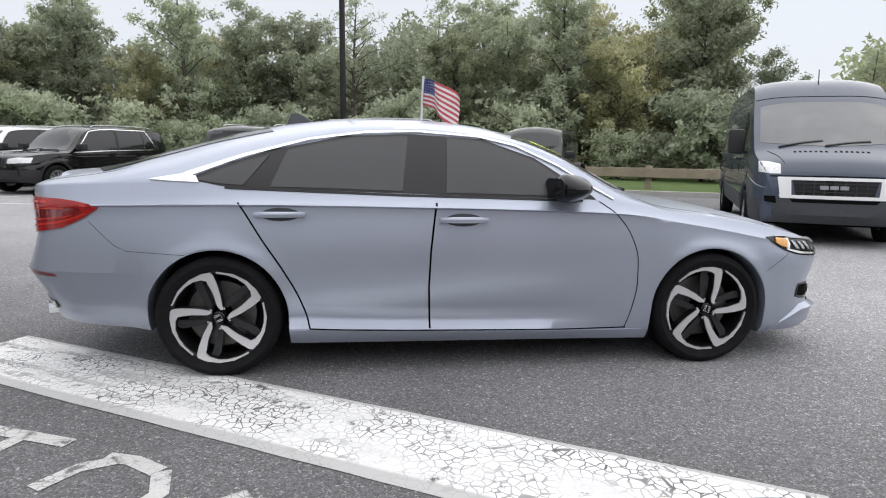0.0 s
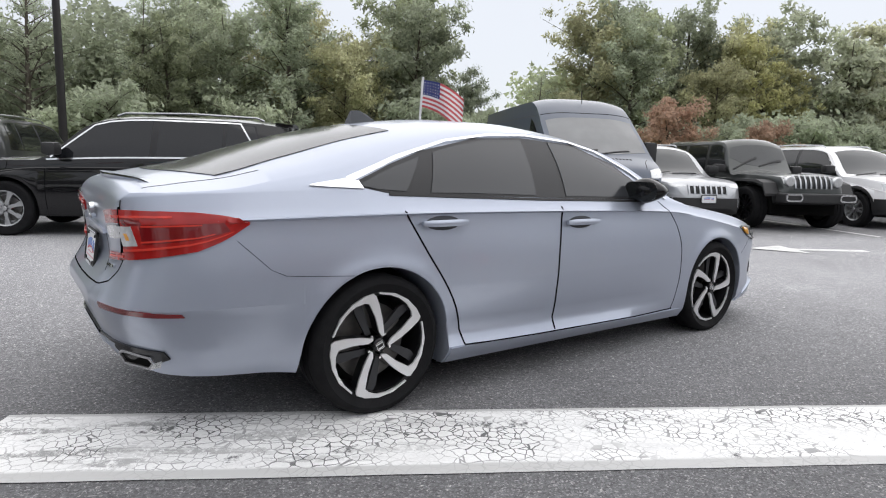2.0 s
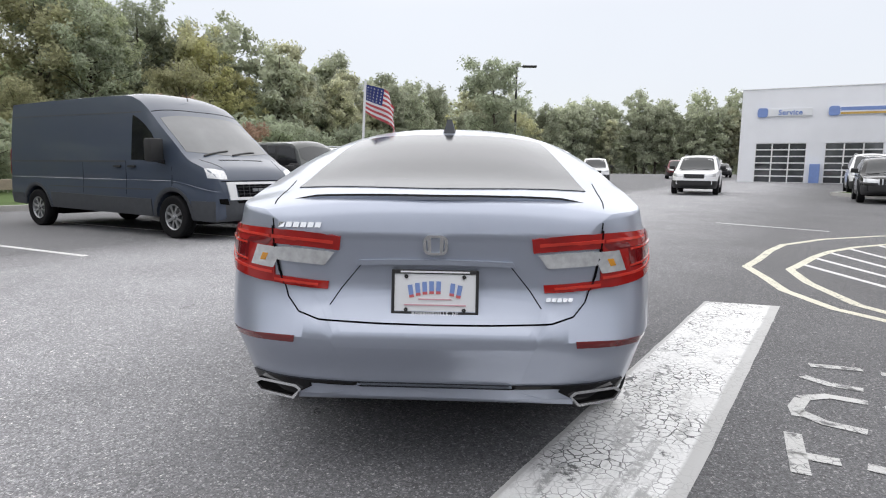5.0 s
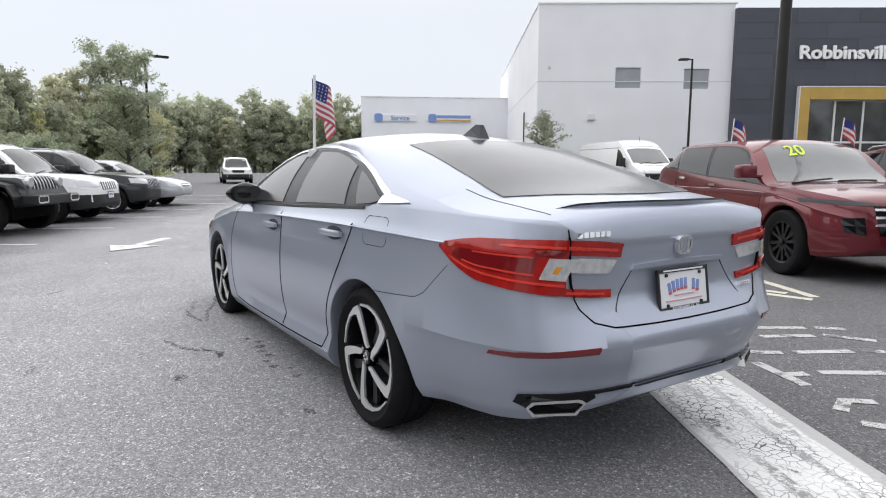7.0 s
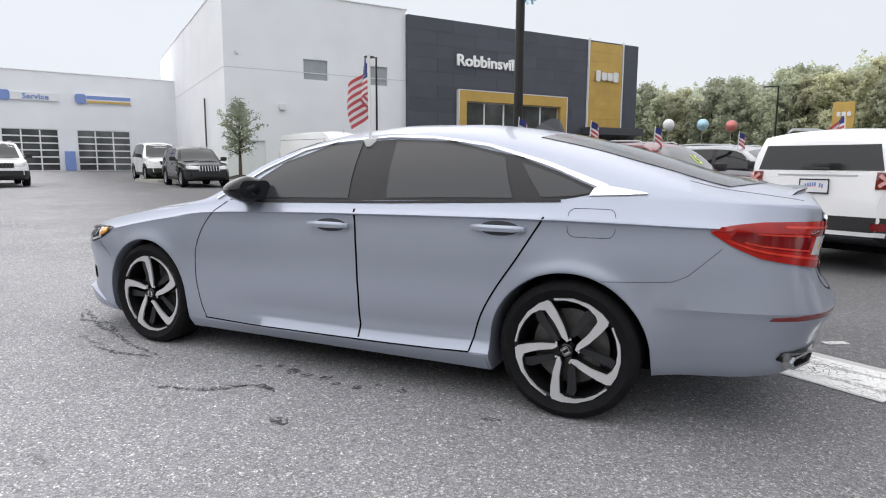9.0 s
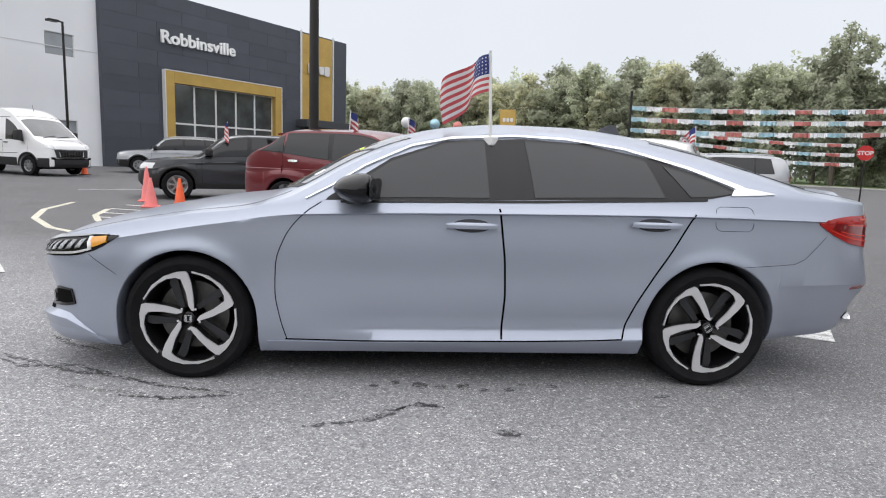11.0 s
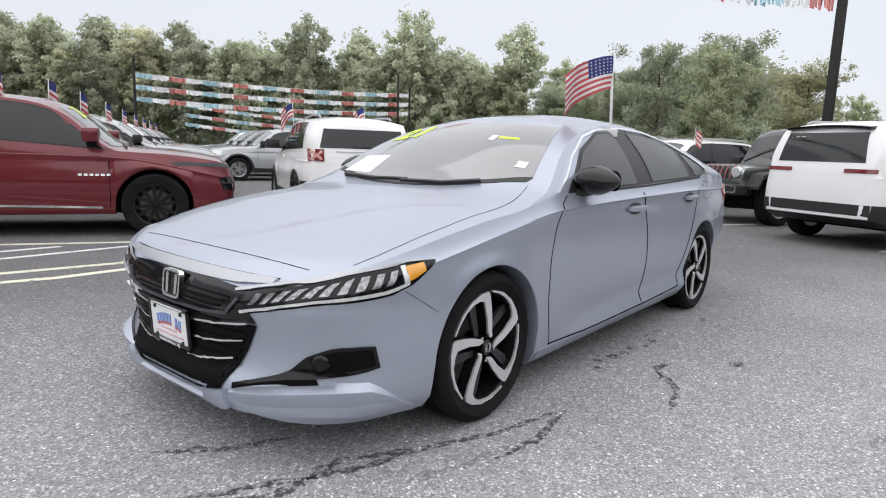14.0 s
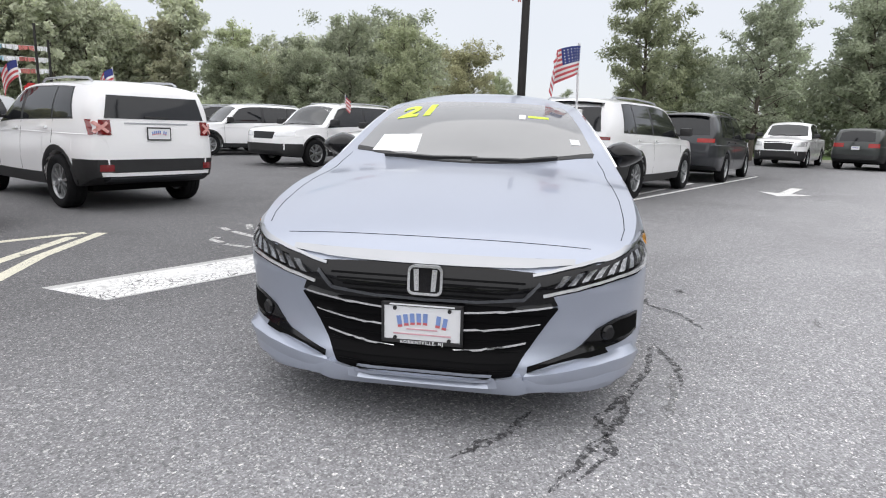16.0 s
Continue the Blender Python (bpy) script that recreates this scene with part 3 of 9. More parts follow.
    def strip(self, bm, line, axis, sign, width, out=0.0015, nu=4, into=0.004):
        """A narrow band along a line on the body."""
        pts = [Vector(p) for p in line]
        lo, hi = [], []
        for i, p in enumerate(pts):
            d = (pts[min(i + 1, len(pts) - 1)] - pts[max(i - 1, 0)]).normalized()
            nn = Vector((-d.y, d.x)) * width / 2
            lo.append(tuple(p - nn))
            hi.append(tuple(p + nn))
        self.skin(bm, lo, hi, axis, sign, out, nu, 1, into)


def tyre_profile(r, rim, w):
    return [(rim, w * 0.40), (rim + 0.012, w * 0.47), ((r + rim) / 2, w * 0.52), (r - 0.025, w * 0.50), (r - 0.008, w * 0.44), (r, w * 0.36),
            (r, w * 0.16), (r - 0.007, w * 0.15), (r - 0.007, w * 0.11), (r, w * 0.10), (r, -w * 0.10), (r - 0.007, -w * 0.11), (r - 0.007, -w * 0.15),
            (r, -w * 0.16), (r, -w * 0.36), (r - 0.008, -w * 0.44), (r - 0.025, -w * 0.50), ((r + rim) / 2, -w * 0.52), (rim, -w * 0.42)]


def polar(r, a):
    return (r * math.cos(radians(a)), r * math.sin(radians(a)))


WHEELS = {}


def wheel_meshes(key, r, rim, w, style):
    """Meshes of one wheel with its outer face towards -y; kept for the others of its kind."""
    if key in WHEELS:
        return WHEELS[key]
    out = []

    def keep(name, bm, material, smooth=False):
        ob = part(name, bm, material, None, smooth=smooth)
        out.append((name, ob.data))
        bpy.data.objects.remove(ob)
    bm = bmesh.new()
    lathe(bm, tyre_profile(r, rim, w), 64, True)
    bmesh.ops.recalc_face_normals(bm, faces=bm.faces)
    keep("tyre", bm, RUBBER, True)
    bm = bmesh.new()
    f = -w * 0.40
    lathe(bm, [(rim + 0.004, f), (rim - 0.006, f - 0.002), (rim - 0.018, f + 0.006), (rim - 0.026, f + 0.03), (rim - 0.035, 0.0), (rim - 0.03, w * 0.4), (0.05, w * 0.38)], 64)
    bmesh.ops.recalc_face_normals(bm, faces=bm.faces)
    keep("rim", bm, {"split": DARK_ALLOY, "dark": DARK_ALLOY}.get(style, ALLOY), True)
    face = pose(0, 0, 0, 90, 0, 0)          # local x, y of a prism into the wheel plane, out along -y
    if style == "split":
        bm, bm2, bm3 = bmesh.new(), bmesh.new(), bmesh.new()
        for k in range(5):
            a = 90 + 72 * k
            ln = rim - 0.002
            blade = [(0.20, -34), (0.48, -12), (0.755, -4), (0.933, 0), (0.99, 3), (1.0, 14), (1.0, 30), (1.0, 48), (1.0, 68), (0.965, 68), (0.95, 55), (0.94, 41), (0.925, 28), (0.885, 17), (0.831, 10.5), (0.54, 5), (0.253, -1), (0.176, -22)]
            o = [polar(r_ * ln, a + d_) for r_, d_ in blade]
            prism(bm, o, 0.010, face, 0.40 * w)
            prism(bm2, [(x * 0.985, y * 0.985) for x, y in o], 0.05, face, 0.40 * w - 0.055)
            prism(bm3, [polar(ln * r_, a + d_) for r_, d_ in ((0.24, 26), (0.80, 18), (0.95, 16), (0.95, 25), (0.80, 31), (0.28, 48))], 0.018, face, 0.40 * w - 0.040)
        bmesh.ops.recalc_face_normals(bm3, faces=bm3.faces)
        keep("inner_spoke", bm3, GRAPHITE)
        bmesh.ops.recalc_face_normals(bm, faces=bm.faces)
        bmesh.ops.recalc_face_normals(bm2, faces=bm2.faces)
        keep("spoke_face", bm, MACHINED)
        keep("spoke", bm2, DARK_ALLOY)
    else:
        bm = bmesh.new()
        count = {"seven": 7, "dark": 6, "steel": 8}.get(style, 5)
        for k in range(count):
            a = 90 + 360 / count * k
            if style in ("seven", "steel"):
                o = [polar(0.04, a - 50), polar(0.04, a + 50), polar(rim * 0.55, a + 9), polar(rim * 0.97, a + 10), polar(rim * 0.97, a - 10), polar(rim * 0.55, a - 9)]
                prism(bm, o, 0.03, face, 0.40 * w - 0.045)
            else:
                for b in (a - 13, a + 13):
                    o = [polar(0.04, a - 40), polar(0.04, a + 40), polar(rim * 0.5, b + 7), polar(rim * 0.97, b + 7), polar(rim * 0.97, b - 4), polar(rim * 0.5, b - 7)]
                    prism(bm, o, 0.03, face, 0.40 * w - 0.045)
        bmesh.ops.recalc_face_normals(bm, faces=bm.faces)
        keep("spoke", bm, DARK_ALLOY if style == "dark" else ALLOY)
    bm = bmesh.new()
    lathe(bm, [(0.001, f - 0.012), (0.028, f - 0.012), (0.034, f - 0.006), (0.036, f + 0.05)], 24)
    bmesh.ops.recalc_face_normals(bm, faces=bm.faces)
    keep("hub_cap", bm, GLOSS if style in ("split", "dark") else ALLOY, True)
    bm = bmesh.new()
    lathe(bm, [(0.06, 0.0), (rim * 0.72, 0.0), (rim * 0.72, 0.03), (0.06, 0.03)], 48, True)
    bmesh.ops.recalc_face_normals(bm, faces=bm.faces)
    keep("brake_disc", bm, BRAKE)
    if style == "split":
        for a0 in range(5):
            bm = bmesh.new()
            box(bm, -0.006, -0.004, -0.006, 0.006, 0.004, 0.006, 0.002, pose(polar(0.06, a0 * 72 + 54)[0], f - 0.002, polar(0.06, a0 * 72 + 54)[1]))
            keep("wheel_nut", bm, CHROME)
        bm = bmesh.new()
        box(bm, -0.05, -0.03, 0.07, 0.05, 0.02, 0.17, 0.012, pose(0, 0, 0, 0, 62, 0))
        keep("brake_caliper", bm, BRAKE)
        bm = bmesh.new()
        for px in (-0.011, 0.011):
            box(bm, px - 0.003, f - 0.015, -0.013, px + 0.003, f - 0.010, 0.013, 0.001)
        for q in ((-0.018, -0.019, 0.018, -0.016), (-0.018, 0.016, 0.018, 0.019), (-0.020, -0.018, -0.017, 0.018), (0.017, -0.018, 0.020, 0.018)):
            box(bm, q[0], f - 0.014, q[1], q[2], f - 0.010, q[3], 0.001)
        keep("hub_badge", bm, CHROME)
    WHEELS[key] = out
    return out


def wheel(parent, key, x, y, r, rim, w, style, turn=0):
    """One wheel of a vehicle, its outer face towards the side on which it stands."""
    hub = new("wheel")
    hub.parent = parent
    hub.matrix_basis = pose(x, y, r, 0, turn, 0 if y < 0 else 180)
    meshes = wheel_meshes(key, r, rim, w, style)
    first = new("wheel", meshes[0][1])
    first.parent = parent
    first.matrix_basis = hub.matrix_basis
    bpy.data.objects.remove(hub)
    first.name = "wheel"
    for name, me in meshes[1:]:
        o = new(name, me)
        o.parent = first
    return first


def both(fn):
    for sign in (1, -1):
        fn(sign)


def along(f, a, b, n, dz=0.0):
    return [(a + (b - a) * k / n, f(a + (b - a) * k / n) + dz) for k in range(n + 1)]


def plate(parent, name, m, back=WHITE, frame_mat=PLASTIC):
    """A licence plate of 0.305 m with a frame, bars for its writing."""
    bm = bmesh.new()
    box(bm, -0.152, -0.006, -0.076, 0.152, 0.0, 0.076, 0.003, m)
    p = part(name, bm, back, parent)
    bm = bmesh.new()
    for q in ((-0.158, -0.083, 0.158, -0.068), (-0.158, 0.068, 0.158, 0.083), (-0.158, -0.083, -0.147, 0.083), (0.147, -0.083, 0.158, 0.083)):
        box(bm, q[0], -0.011, q[1], q[2], 0.002, q[3], 0.003, m)
    part("plate_frame", bm, frame_mat, p)
    for k in range(8):
        if k == 5:
            continue
        t = (k - 3.5) / 3.5
        x, z = 0.088 * t, 0.022 - 0.014 * t * t
        for q0, q1, mt in ((-0.020, 0.020, BLUE), (-0.026, -0.016, RED)):
            bm = bmesh.new()
            box(bm, -0.0085, -0.0085 if mt is BLUE else -0.0088, q0, 0.0085, -0.005, q1, 0.0, m @ pose(x, 0, z, 0, 9 * t, 0))
            part("plate_print", bm, mt, p)
    return p


def vehicle(name, label, category, s, paint, m, group="", extras=None):
    """A parked vehicle: body, glass, lamps, grille, bumpers, mirrors, wheels."""
    root = thing(name, label, category, m, group)
    sh = Shell(s)
    xr, xf = s["ends"]
    bodyb = sh.bm.copy()
    if s.get("bumper"):
        for fc in bodyb.faces:
            c = fc.calc_center_median()
            if c.z < s["bumper"][1] + 0.02 and (c.x < xr + 0.8 or c.x > xf - 0.6):
                fc.material_index = 1
    part("body", bodyb, [paint, s.get("trim", PLASTIC)], root, smooth=True)
    belt, top, crown = s["belt"], s["top"], s["crown"]
    rail = lambda x: top(x) - crown(x)
    wheel_y = s["plan"](0) - s.get("wheel_in", 0.11)
    for ax, r in s["arches"]:
        for sign in (1, -1):
            wheel(root, s["wheel_key"], ax, sign * wheel_y, s["tyre"], s["rim"], s.get("tyre_w", 0.23), s["style"], s.get("turn", 20))
        bm = bmesh.new()
        box(bm, ax - r, -wheel_y + 0.14, s["axle"] - 0.12, ax + r, wheel_y - 0.14, s["axle"] + r, 0.02)
        part("wheel_well", bm, LINER, root)
    for sign in (1, -1):
        if len(s["windows"]) > 1:
            a, b, a2, b2 = s["windows"][0][0], s["windows"][-1][1], s["windows"][0][2], s["windows"][-1][3]
            bm = bmesh.new()
            gap_ = s.get("rail_gap", 0.05) - 0.018
            sh.skin(bm, [(a - 0.03 + (b + 0.06 - a) * k / 14, belt(a + (b - a) * k / 14) + 0.002) for k in range(15)],
                    [(a2 - 0.02 + (b2 + 0.04 - a2) * k / 14, max(rail(a2 + (b2 - a2) * k / 14) - gap_, belt(a2 + (b2 - a2) * k / 14) + 0.03)) for k in range(15)], "y", sign, 0.0015, 1, 5)
            part("window_surround", bm, PILLAR, root, smooth=True)
        for (a, b, a2, b2) in s["windows"]:
            bm = bmesh.new()
            n = 4
            lo = [(a + (b - a) * k / n, belt(a + (b - a) * k / n) + 0.015) for k in range(n + 1)]
            hi = [(a2 + (b2 - a2) * k / n, max(rail(a2 + (b2 - a2) * k / n) - s.get("rail_gap", 0.05), belt(a2 + (b2 - a2) * k / n) + 0.03)) for k in range(n + 1)]
            sh.skin(bm, lo, hi, "y", sign, 0.004, 2, 5)
            part("side_window", bm, s.get("side_glass", TINT), root, smooth=True)
        if s.get("cladding"):
            bm = bmesh.new()
            for a, b in s["sills"]:
                sh.skin(bm, along(s["bottom"], a, b, 8, 0.012), along(s["bottom"], a, b, 8, s["cladding"]), "y", sign, 0.012, 2, 3)
            part("sill_trim", bm, s.get("trim", PLASTIC), root, smooth=True)
            for ax, r in s["arches"]:
                bm = bmesh.new()
                lo, hi = [], []
                for k in range(13):
                    an = math.pi * k / 12
                    lo.append((ax + (r + 0.002) * math.cos(an), s["axle"] + (r + 0.008) * math.sin(an)))
                    hi.append((ax + (r + 0.065) * math.cos(an), s["axle"] + (r + 0.07) * math.sin(an)))
                sh.skin(bm, lo, hi, "y", sign, 0.012, 2, 3)
                part("arch_trim", bm, s.get("trim", PLASTIC), root, smooth=True)
        for gx in s["gaps"]:
            bm = bmesh.new()
            sh.strip(bm, [(gx, s["bottom"](gx) + 0.1), (gx + 0.01, 0.55), (gx + 0.005, belt(gx))], "y", sign, 0.008)
            part("door_gap", bm, GAP, root)
        for hx in s["handles"]:
            bm = bmesh.new()
            sh.skin(bm, [(hx - 0.1, belt(hx) - 0.115), (hx, belt(hx) - 0.12), (hx + 0.1, belt(hx) - 0.115)], [(hx - 0.1, belt(hx) - 0.085), (hx, belt(hx) - 0.08), (hx + 0.1, belt(hx) - 0.085)], "y", sign, 0.03, 2, 2, 0.01)
            part("door_handle", bm, s.get("handle_mat", paint), root, smooth=True)
        mx, mz = s["mirror"]
        p, nrm = sh.hit("y", sign, mx, mz)
        bm = bmesh.new()
        ms = s.get("mirror_size", (0.09, 0.12, 0.085))
        box(bm, -ms[0], -ms[1], -ms[2], ms[0], ms[1], ms[2], 0.045, Matrix.Translation(p + Vector((0.02, sign * (ms[1] + 0.05), ms[2]))))
        box(bm, -0.03, -0.1, -0.02, 0.03, 0.1, 0.02, 0.01, Matrix.Translation(p + Vector((0.03, sign * 0.05, 0.02))))
        part("door_mirror", bm, s.get("mirror_mat", PLASTIC), root, smooth=True)
        y0, y1, za, zb2 = s["headlamp"]
        bm = bmesh.new()
        sh.skin(bm, [(sign * y0, za), (sign * (y0 + y1) / 2, za), (sign * y1, za + 0.02)], [(sign * y0, zb2 - 0.03), (sign * (y0 + y1) / 2, zb2), (sign * y1, zb2 + 0.01)], "x", 1, 0.008, 3, 3)
        lamp = part("headlight", bm, s.get("lamp_mat", CLEAR), root, smooth=True)
        y0, y1, za, zb2 = s["taillamp"]
        bm = bmesh.new()
        sh.skin(bm, [(sign * y0, za), (sign * (y0 + y1) / 2, za), (sign * y1, za)], [(sign * y0, zb2), (sign * (y0 + y1) / 2, zb2), (sign * y1, zb2)], "x", -1, 0.012, 3, 3)
        part("taillight", bm, s.get("tail_mat", TAIL), root, smooth=True)
    ws = s["screen"]
    bm = bmesh.new()
    sh.skin(bm, [(ws[0] - 0.05 - 0.14 * (k / 4) ** 2, ws[2] * k / 4) for k in range(-4, 5)], [(ws[1], ws[3] * k / 4) for k in range(-4, 5)], "z", 1, 0.004, 2, 6)
    screen = part("windscreen", bm, s.get("screen_glass", SCREEN), root, smooth=True)
    bm = bmesh.new()
    for y0 in (-0.35, 0.25):
        sh.strip(bm, [(ws[0] - 0.05, y0 - 0.3), (ws[0] - 0.11, y0), (ws[0] - 0.15, y0 + 0.28)], "z", 1, 0.02, 0.02)
    part("wiper", bm, PLASTIC, screen)
    rs = s["rear_glass"]
    bm = bmesh.new()
    if len(rs) == 4 and rs[0] == "x":
        sh.skin(bm, [(rs[1] * k / 3, rs[2]) for k in range(-3, 4)], [(rs[1] * 0.9 * k / 3, rs[3]) for k in range(-3, 4)], "x", -1, 0.005, 2, 4)
    else:
        sh.skin(bm, [(rs[0], rs[2] * k / 3) for k in range(-3, 4)], [(rs[1], rs[3] * k / 3) for k in range(-3, 4)], "z", 1, 0.005, 2, 4)
    part("rear_window", bm, TINT, root, smooth=True)
    if s.get("spoiler"):
        w2, zz, x2 = s["spoiler"]
        bm = bmesh.new()
        rows = []
        for k in range(-5, 6):
            y, drop = w2 * k / 5, 0.035 * (k / 5) ** 2
            rows.append([bm.verts.new(q) for q in ((x2 + 0.26, y, zz - drop + 0.01), (x2, y, zz - drop - 0.015), (x2 + 0.01, y, zz - drop - 0.045), (x2 + 0.26, y, zz - drop - 0.06))])
        for p, q in zip(rows, rows[1:]):
            for j in range(4):
                bm.faces.new((p[j], q[j], q[(j + 1) % 4], p[(j + 1) % 4]))
        bm.faces.new(rows[0])
        bm.faces.new(rows[-1][::-1])
        bmesh.ops.recalc_face_normals(bm, faces=bm.faces)
        part("rear_spoiler", bm, s.get("spoiler_mat", GLOSS), root)
    gy, ga, gb = s["grille"]
    bm = bmesh.new()
    sh.skin(bm, [(gy * 0.9 * k / 4, ga) for k in range(-4, 5)], [(gy * k / 4, gb) for k in range(-4, 5)], "x", 1, 0.006, 1, 3)
    grille = part("grille", bm, GLOSS, root, smooth=True)
    if s.get("slots"):
        n = s["slots"]
        for k in range(n + 1):
            bm = bmesh.new()
            yy = gy * 0.98 * (2 * k / n - 1)
            sh.skin(bm, [(yy - 0.016, ga - 0.01), (yy + 0.016, ga - 0.01)], [(yy - 0.018, gb + 0.01), (yy + 0.018, gb + 0.01)], "x", 1, 0.02, 1, 3)
            part("grille_bar", bm, s.get("slot_mat", paint), grille, smooth=True)
    elif s.get("bars"):
        for zz in s["bars"]:
            bm = bmesh.new()
            sh.skin(bm, [(gy * k / 4, zz - 0.012) for k in range(-4, 5)], [(gy * k / 4, zz + 0.012) for k in range(-4, 5)], "x", 1, 0.018, 1, 1)
            part("grille_bar", bm, s.get("bar_mat", CHROME), grille, smooth=True)
    if s.get("bumper"):
        by, ba, bb = s["bumper"]
        for end in (1, -1):
            bm = bmesh.new()
            sh.skin(bm, [(by * k / 5, ba) for k in range(-5, 6)], [(by * k / 5, bb) for k in range(-5, 6)], "x", end, 0.012, 1, 3)
            part("bumper_trim", bm, s.get("trim", PLASTIC), root, smooth=True)
        (fx, fr), (rx_, rr) = s["arches"][0], s["arches"][1]
        for xa, xb in ((xr + 0.05, rx_ - rr - 0.03), (fx + fr + 0.03, xf - 0.10)):
            for sign in (1, -1):
                bm = bmesh.new()
                sh.skin(bm, [(xa + (xb - xa) * k / 6, max(s["bottom"](xa + (xb - xa) * k / 6) + 0.012, min(ba, 0.40))) for k in range(7)], [(xa + (xb - xa) * k / 6, bb) for k in range(7)], "y", sign, 0.0105, 2, 3)
                part("bumper_corner", bm, s.get("trim", PLASTIC), root, smooth=True)
    if s.get("rails"):
        for sign in (1, -1):
            bm = bmesh.new()
            a, b, yy = s["rails"]
            tube(bm, [(a, sign * yy, top(a) - 0.02), (a - 0.1, sign * yy, top(a - 0.1) + 0.012), ((a + b) / 2, sign * yy, top((a + b) / 2) + 0.016), (b + 0.1, sign * yy, top(b + 0.1) + 0.012), (b, sign * yy, top(b) - 0.02)], 0.016, 8)
            part("roof_rail", bm, s.get("rail_mat", SATIN), root, smooth=True)
    if s.get("plates", "both") in ("both", "front"):
        p, nrm = sh.hit("x", 1, 0, s["plate_z"][0])
        plate(root, "front_plate", Matrix.Translation(p + Vector((0.02, 0, 0))) @ pose(0, 0, 0, 0, 0, 90))
    if s.get("plates", "both") in ("both", "rear"):
        p, nrm = sh.hit("x", -1, 0, s["plate_z"][1])
        plate(root, "rear_plate", Matrix.Translation(p - Vector((0.02, 0, 0))) @ pose(0, 0, 0, 0, 0, -90))
    if extras:
        extras(root, sh)
    sh.bm.free()
    return root


def flat(v):
    return lambda x: v


def suv_spec(**k):
    """A mid-size sport utility vehicle about 4.8 m long; keys given replace the usual ones."""
    L, W, H = k.get("L", 4.8), k.get("W", 0.97), k.get("H", 1.75)
    f, r = L / 2, -L / 2
    hood, b = k.get("hood", 1.08), k.get("belt_z", 1.10)
    wb = k.get("wb", 2.9)
    ax = (wb / 2 + k.get("shift", 0.05), -wb / 2 + k.get("shift", 0.05))
    ty = k.get("tyre", 0.37)
    ar = ty + 0.055
    steep = k.get("steep", 0.16)
    s = dict(
        ends=(r, f), step=0.1, axle=ty, tyre=ty, rim=k.get("rim", ty * 0.66), wheel_key=k.get("wheel_key", f"{ty}{k.get('style', 'five')}"), style=k.get("style", "five"),
        arches=[(ax[0], ar), (ax[1], ar)],
        top=curve((r, b - 0.25), (r + 0.03, b), (r + steep, H - 0.16), (r + steep + 0.14, H - 0.05), (r + 1.1, H), ((r + f) / 2 - 0.5, H), (f - 2.2, H - 0.04), (f - 1.95, H - 0.12), (f - 1.28, hood + 0.03), (f - 0.8, hood), (f - 0.22, hood - 0.08), (f - 0.07, hood - 0.16), (f, hood - 0.36)),
        bottom=curve((r, 0.45), (r + 0.12, 0.425), (r + 0.45, 0.31), (0, 0.27), (f - 0.5, 0.28), (f - 0.1, 0.33), (f, 0.42)),
        plan=curve((r, W * 0.72), (r + 0.08, W * 0.88), (r + 0.35, W * 0.97), (r + 1.0, W), (0, W), (f - 1.0, W), (f - 0.45, W * 0.95), (f - 0.16, W * 0.82), (f - 0.04, W * 0.66), (f, W * 0.5)),
        crown=curve((r, 0.05), (r + 0.4, 0.075), (0, 0.07), (f - 2.1, 0.09), (f - 1.6, 0.11), (f - 1.2, 0.06), (f, 0.05)),
        belt=curve((r, b + 0.05), (0, b), (f - 1.4, b - 0.05), (f - 0.9, hood - 0.06), (f, hood - 0.3)),
        crease=curve((r, b - 0.14), (0, b - 0.14), (f - 1.4, b - 0.16), (f, hood - 0.36)),
        widths=(0.96, 0.975, 0.945), tumble=k.get("tumble", 0.32), mid=0.72,
        windows=[(r + 0.5, r + 1.0, r + 0.62, r + 1.0), (r + 1.05, r + 1.95, r + 1.05, r + 1.9), (r + 2.03, f - 1.5, r + 2.0, f - 2.05)],
        gaps=[r + 1.0, r + 2.0, f - 1.45], handles=[r + 1.25, r + 2.2], mirror=(f - 1.62, b + 0.02),
        headlamp=(W * 0.42, W * 0.88, hood - 0.30, hood - 0.16), taillamp=(W * 0.45, W * 0.84, b - 0.18, b - 0.02),
        screen=(f - 1.22, f - 1.98, W * 0.78, W * 0.66), rear_glass=("x", W * 0.66, b + 0.06, H - 0.15),
        grille=(W * 0.42, hood - 0.36, hood - 0.18), bumper=(W * 0.82, 0.43, 0.62), cladding=0.14,
        sills=[(ax[1] + ar + 0.02, ax[0] - ar - 0.02)], rails=(f - 2.3, r + 0.5, W * 0.62), plate_z=(0.60, 0.9))
    for key in ("slots", "slot_mat", "bars", "bar_mat", "trim", "cladding", "rails", "rail_mat", "grille", "headlamp", "taillamp", "lamp_mat", "windows", "screen_glass", "side_glass", "mirror_mat", "handle_mat", "turn", "plates", "bumper", "rear_glass", "plate_z", "tyre_w", "rail_gap", "top", "plan", "belt", "screen", "gaps", "handles", "mirror", "tail_mat", "spoiler", "spoiler_mat"):
        if key in k:
            s[key] = k[key]
    return s


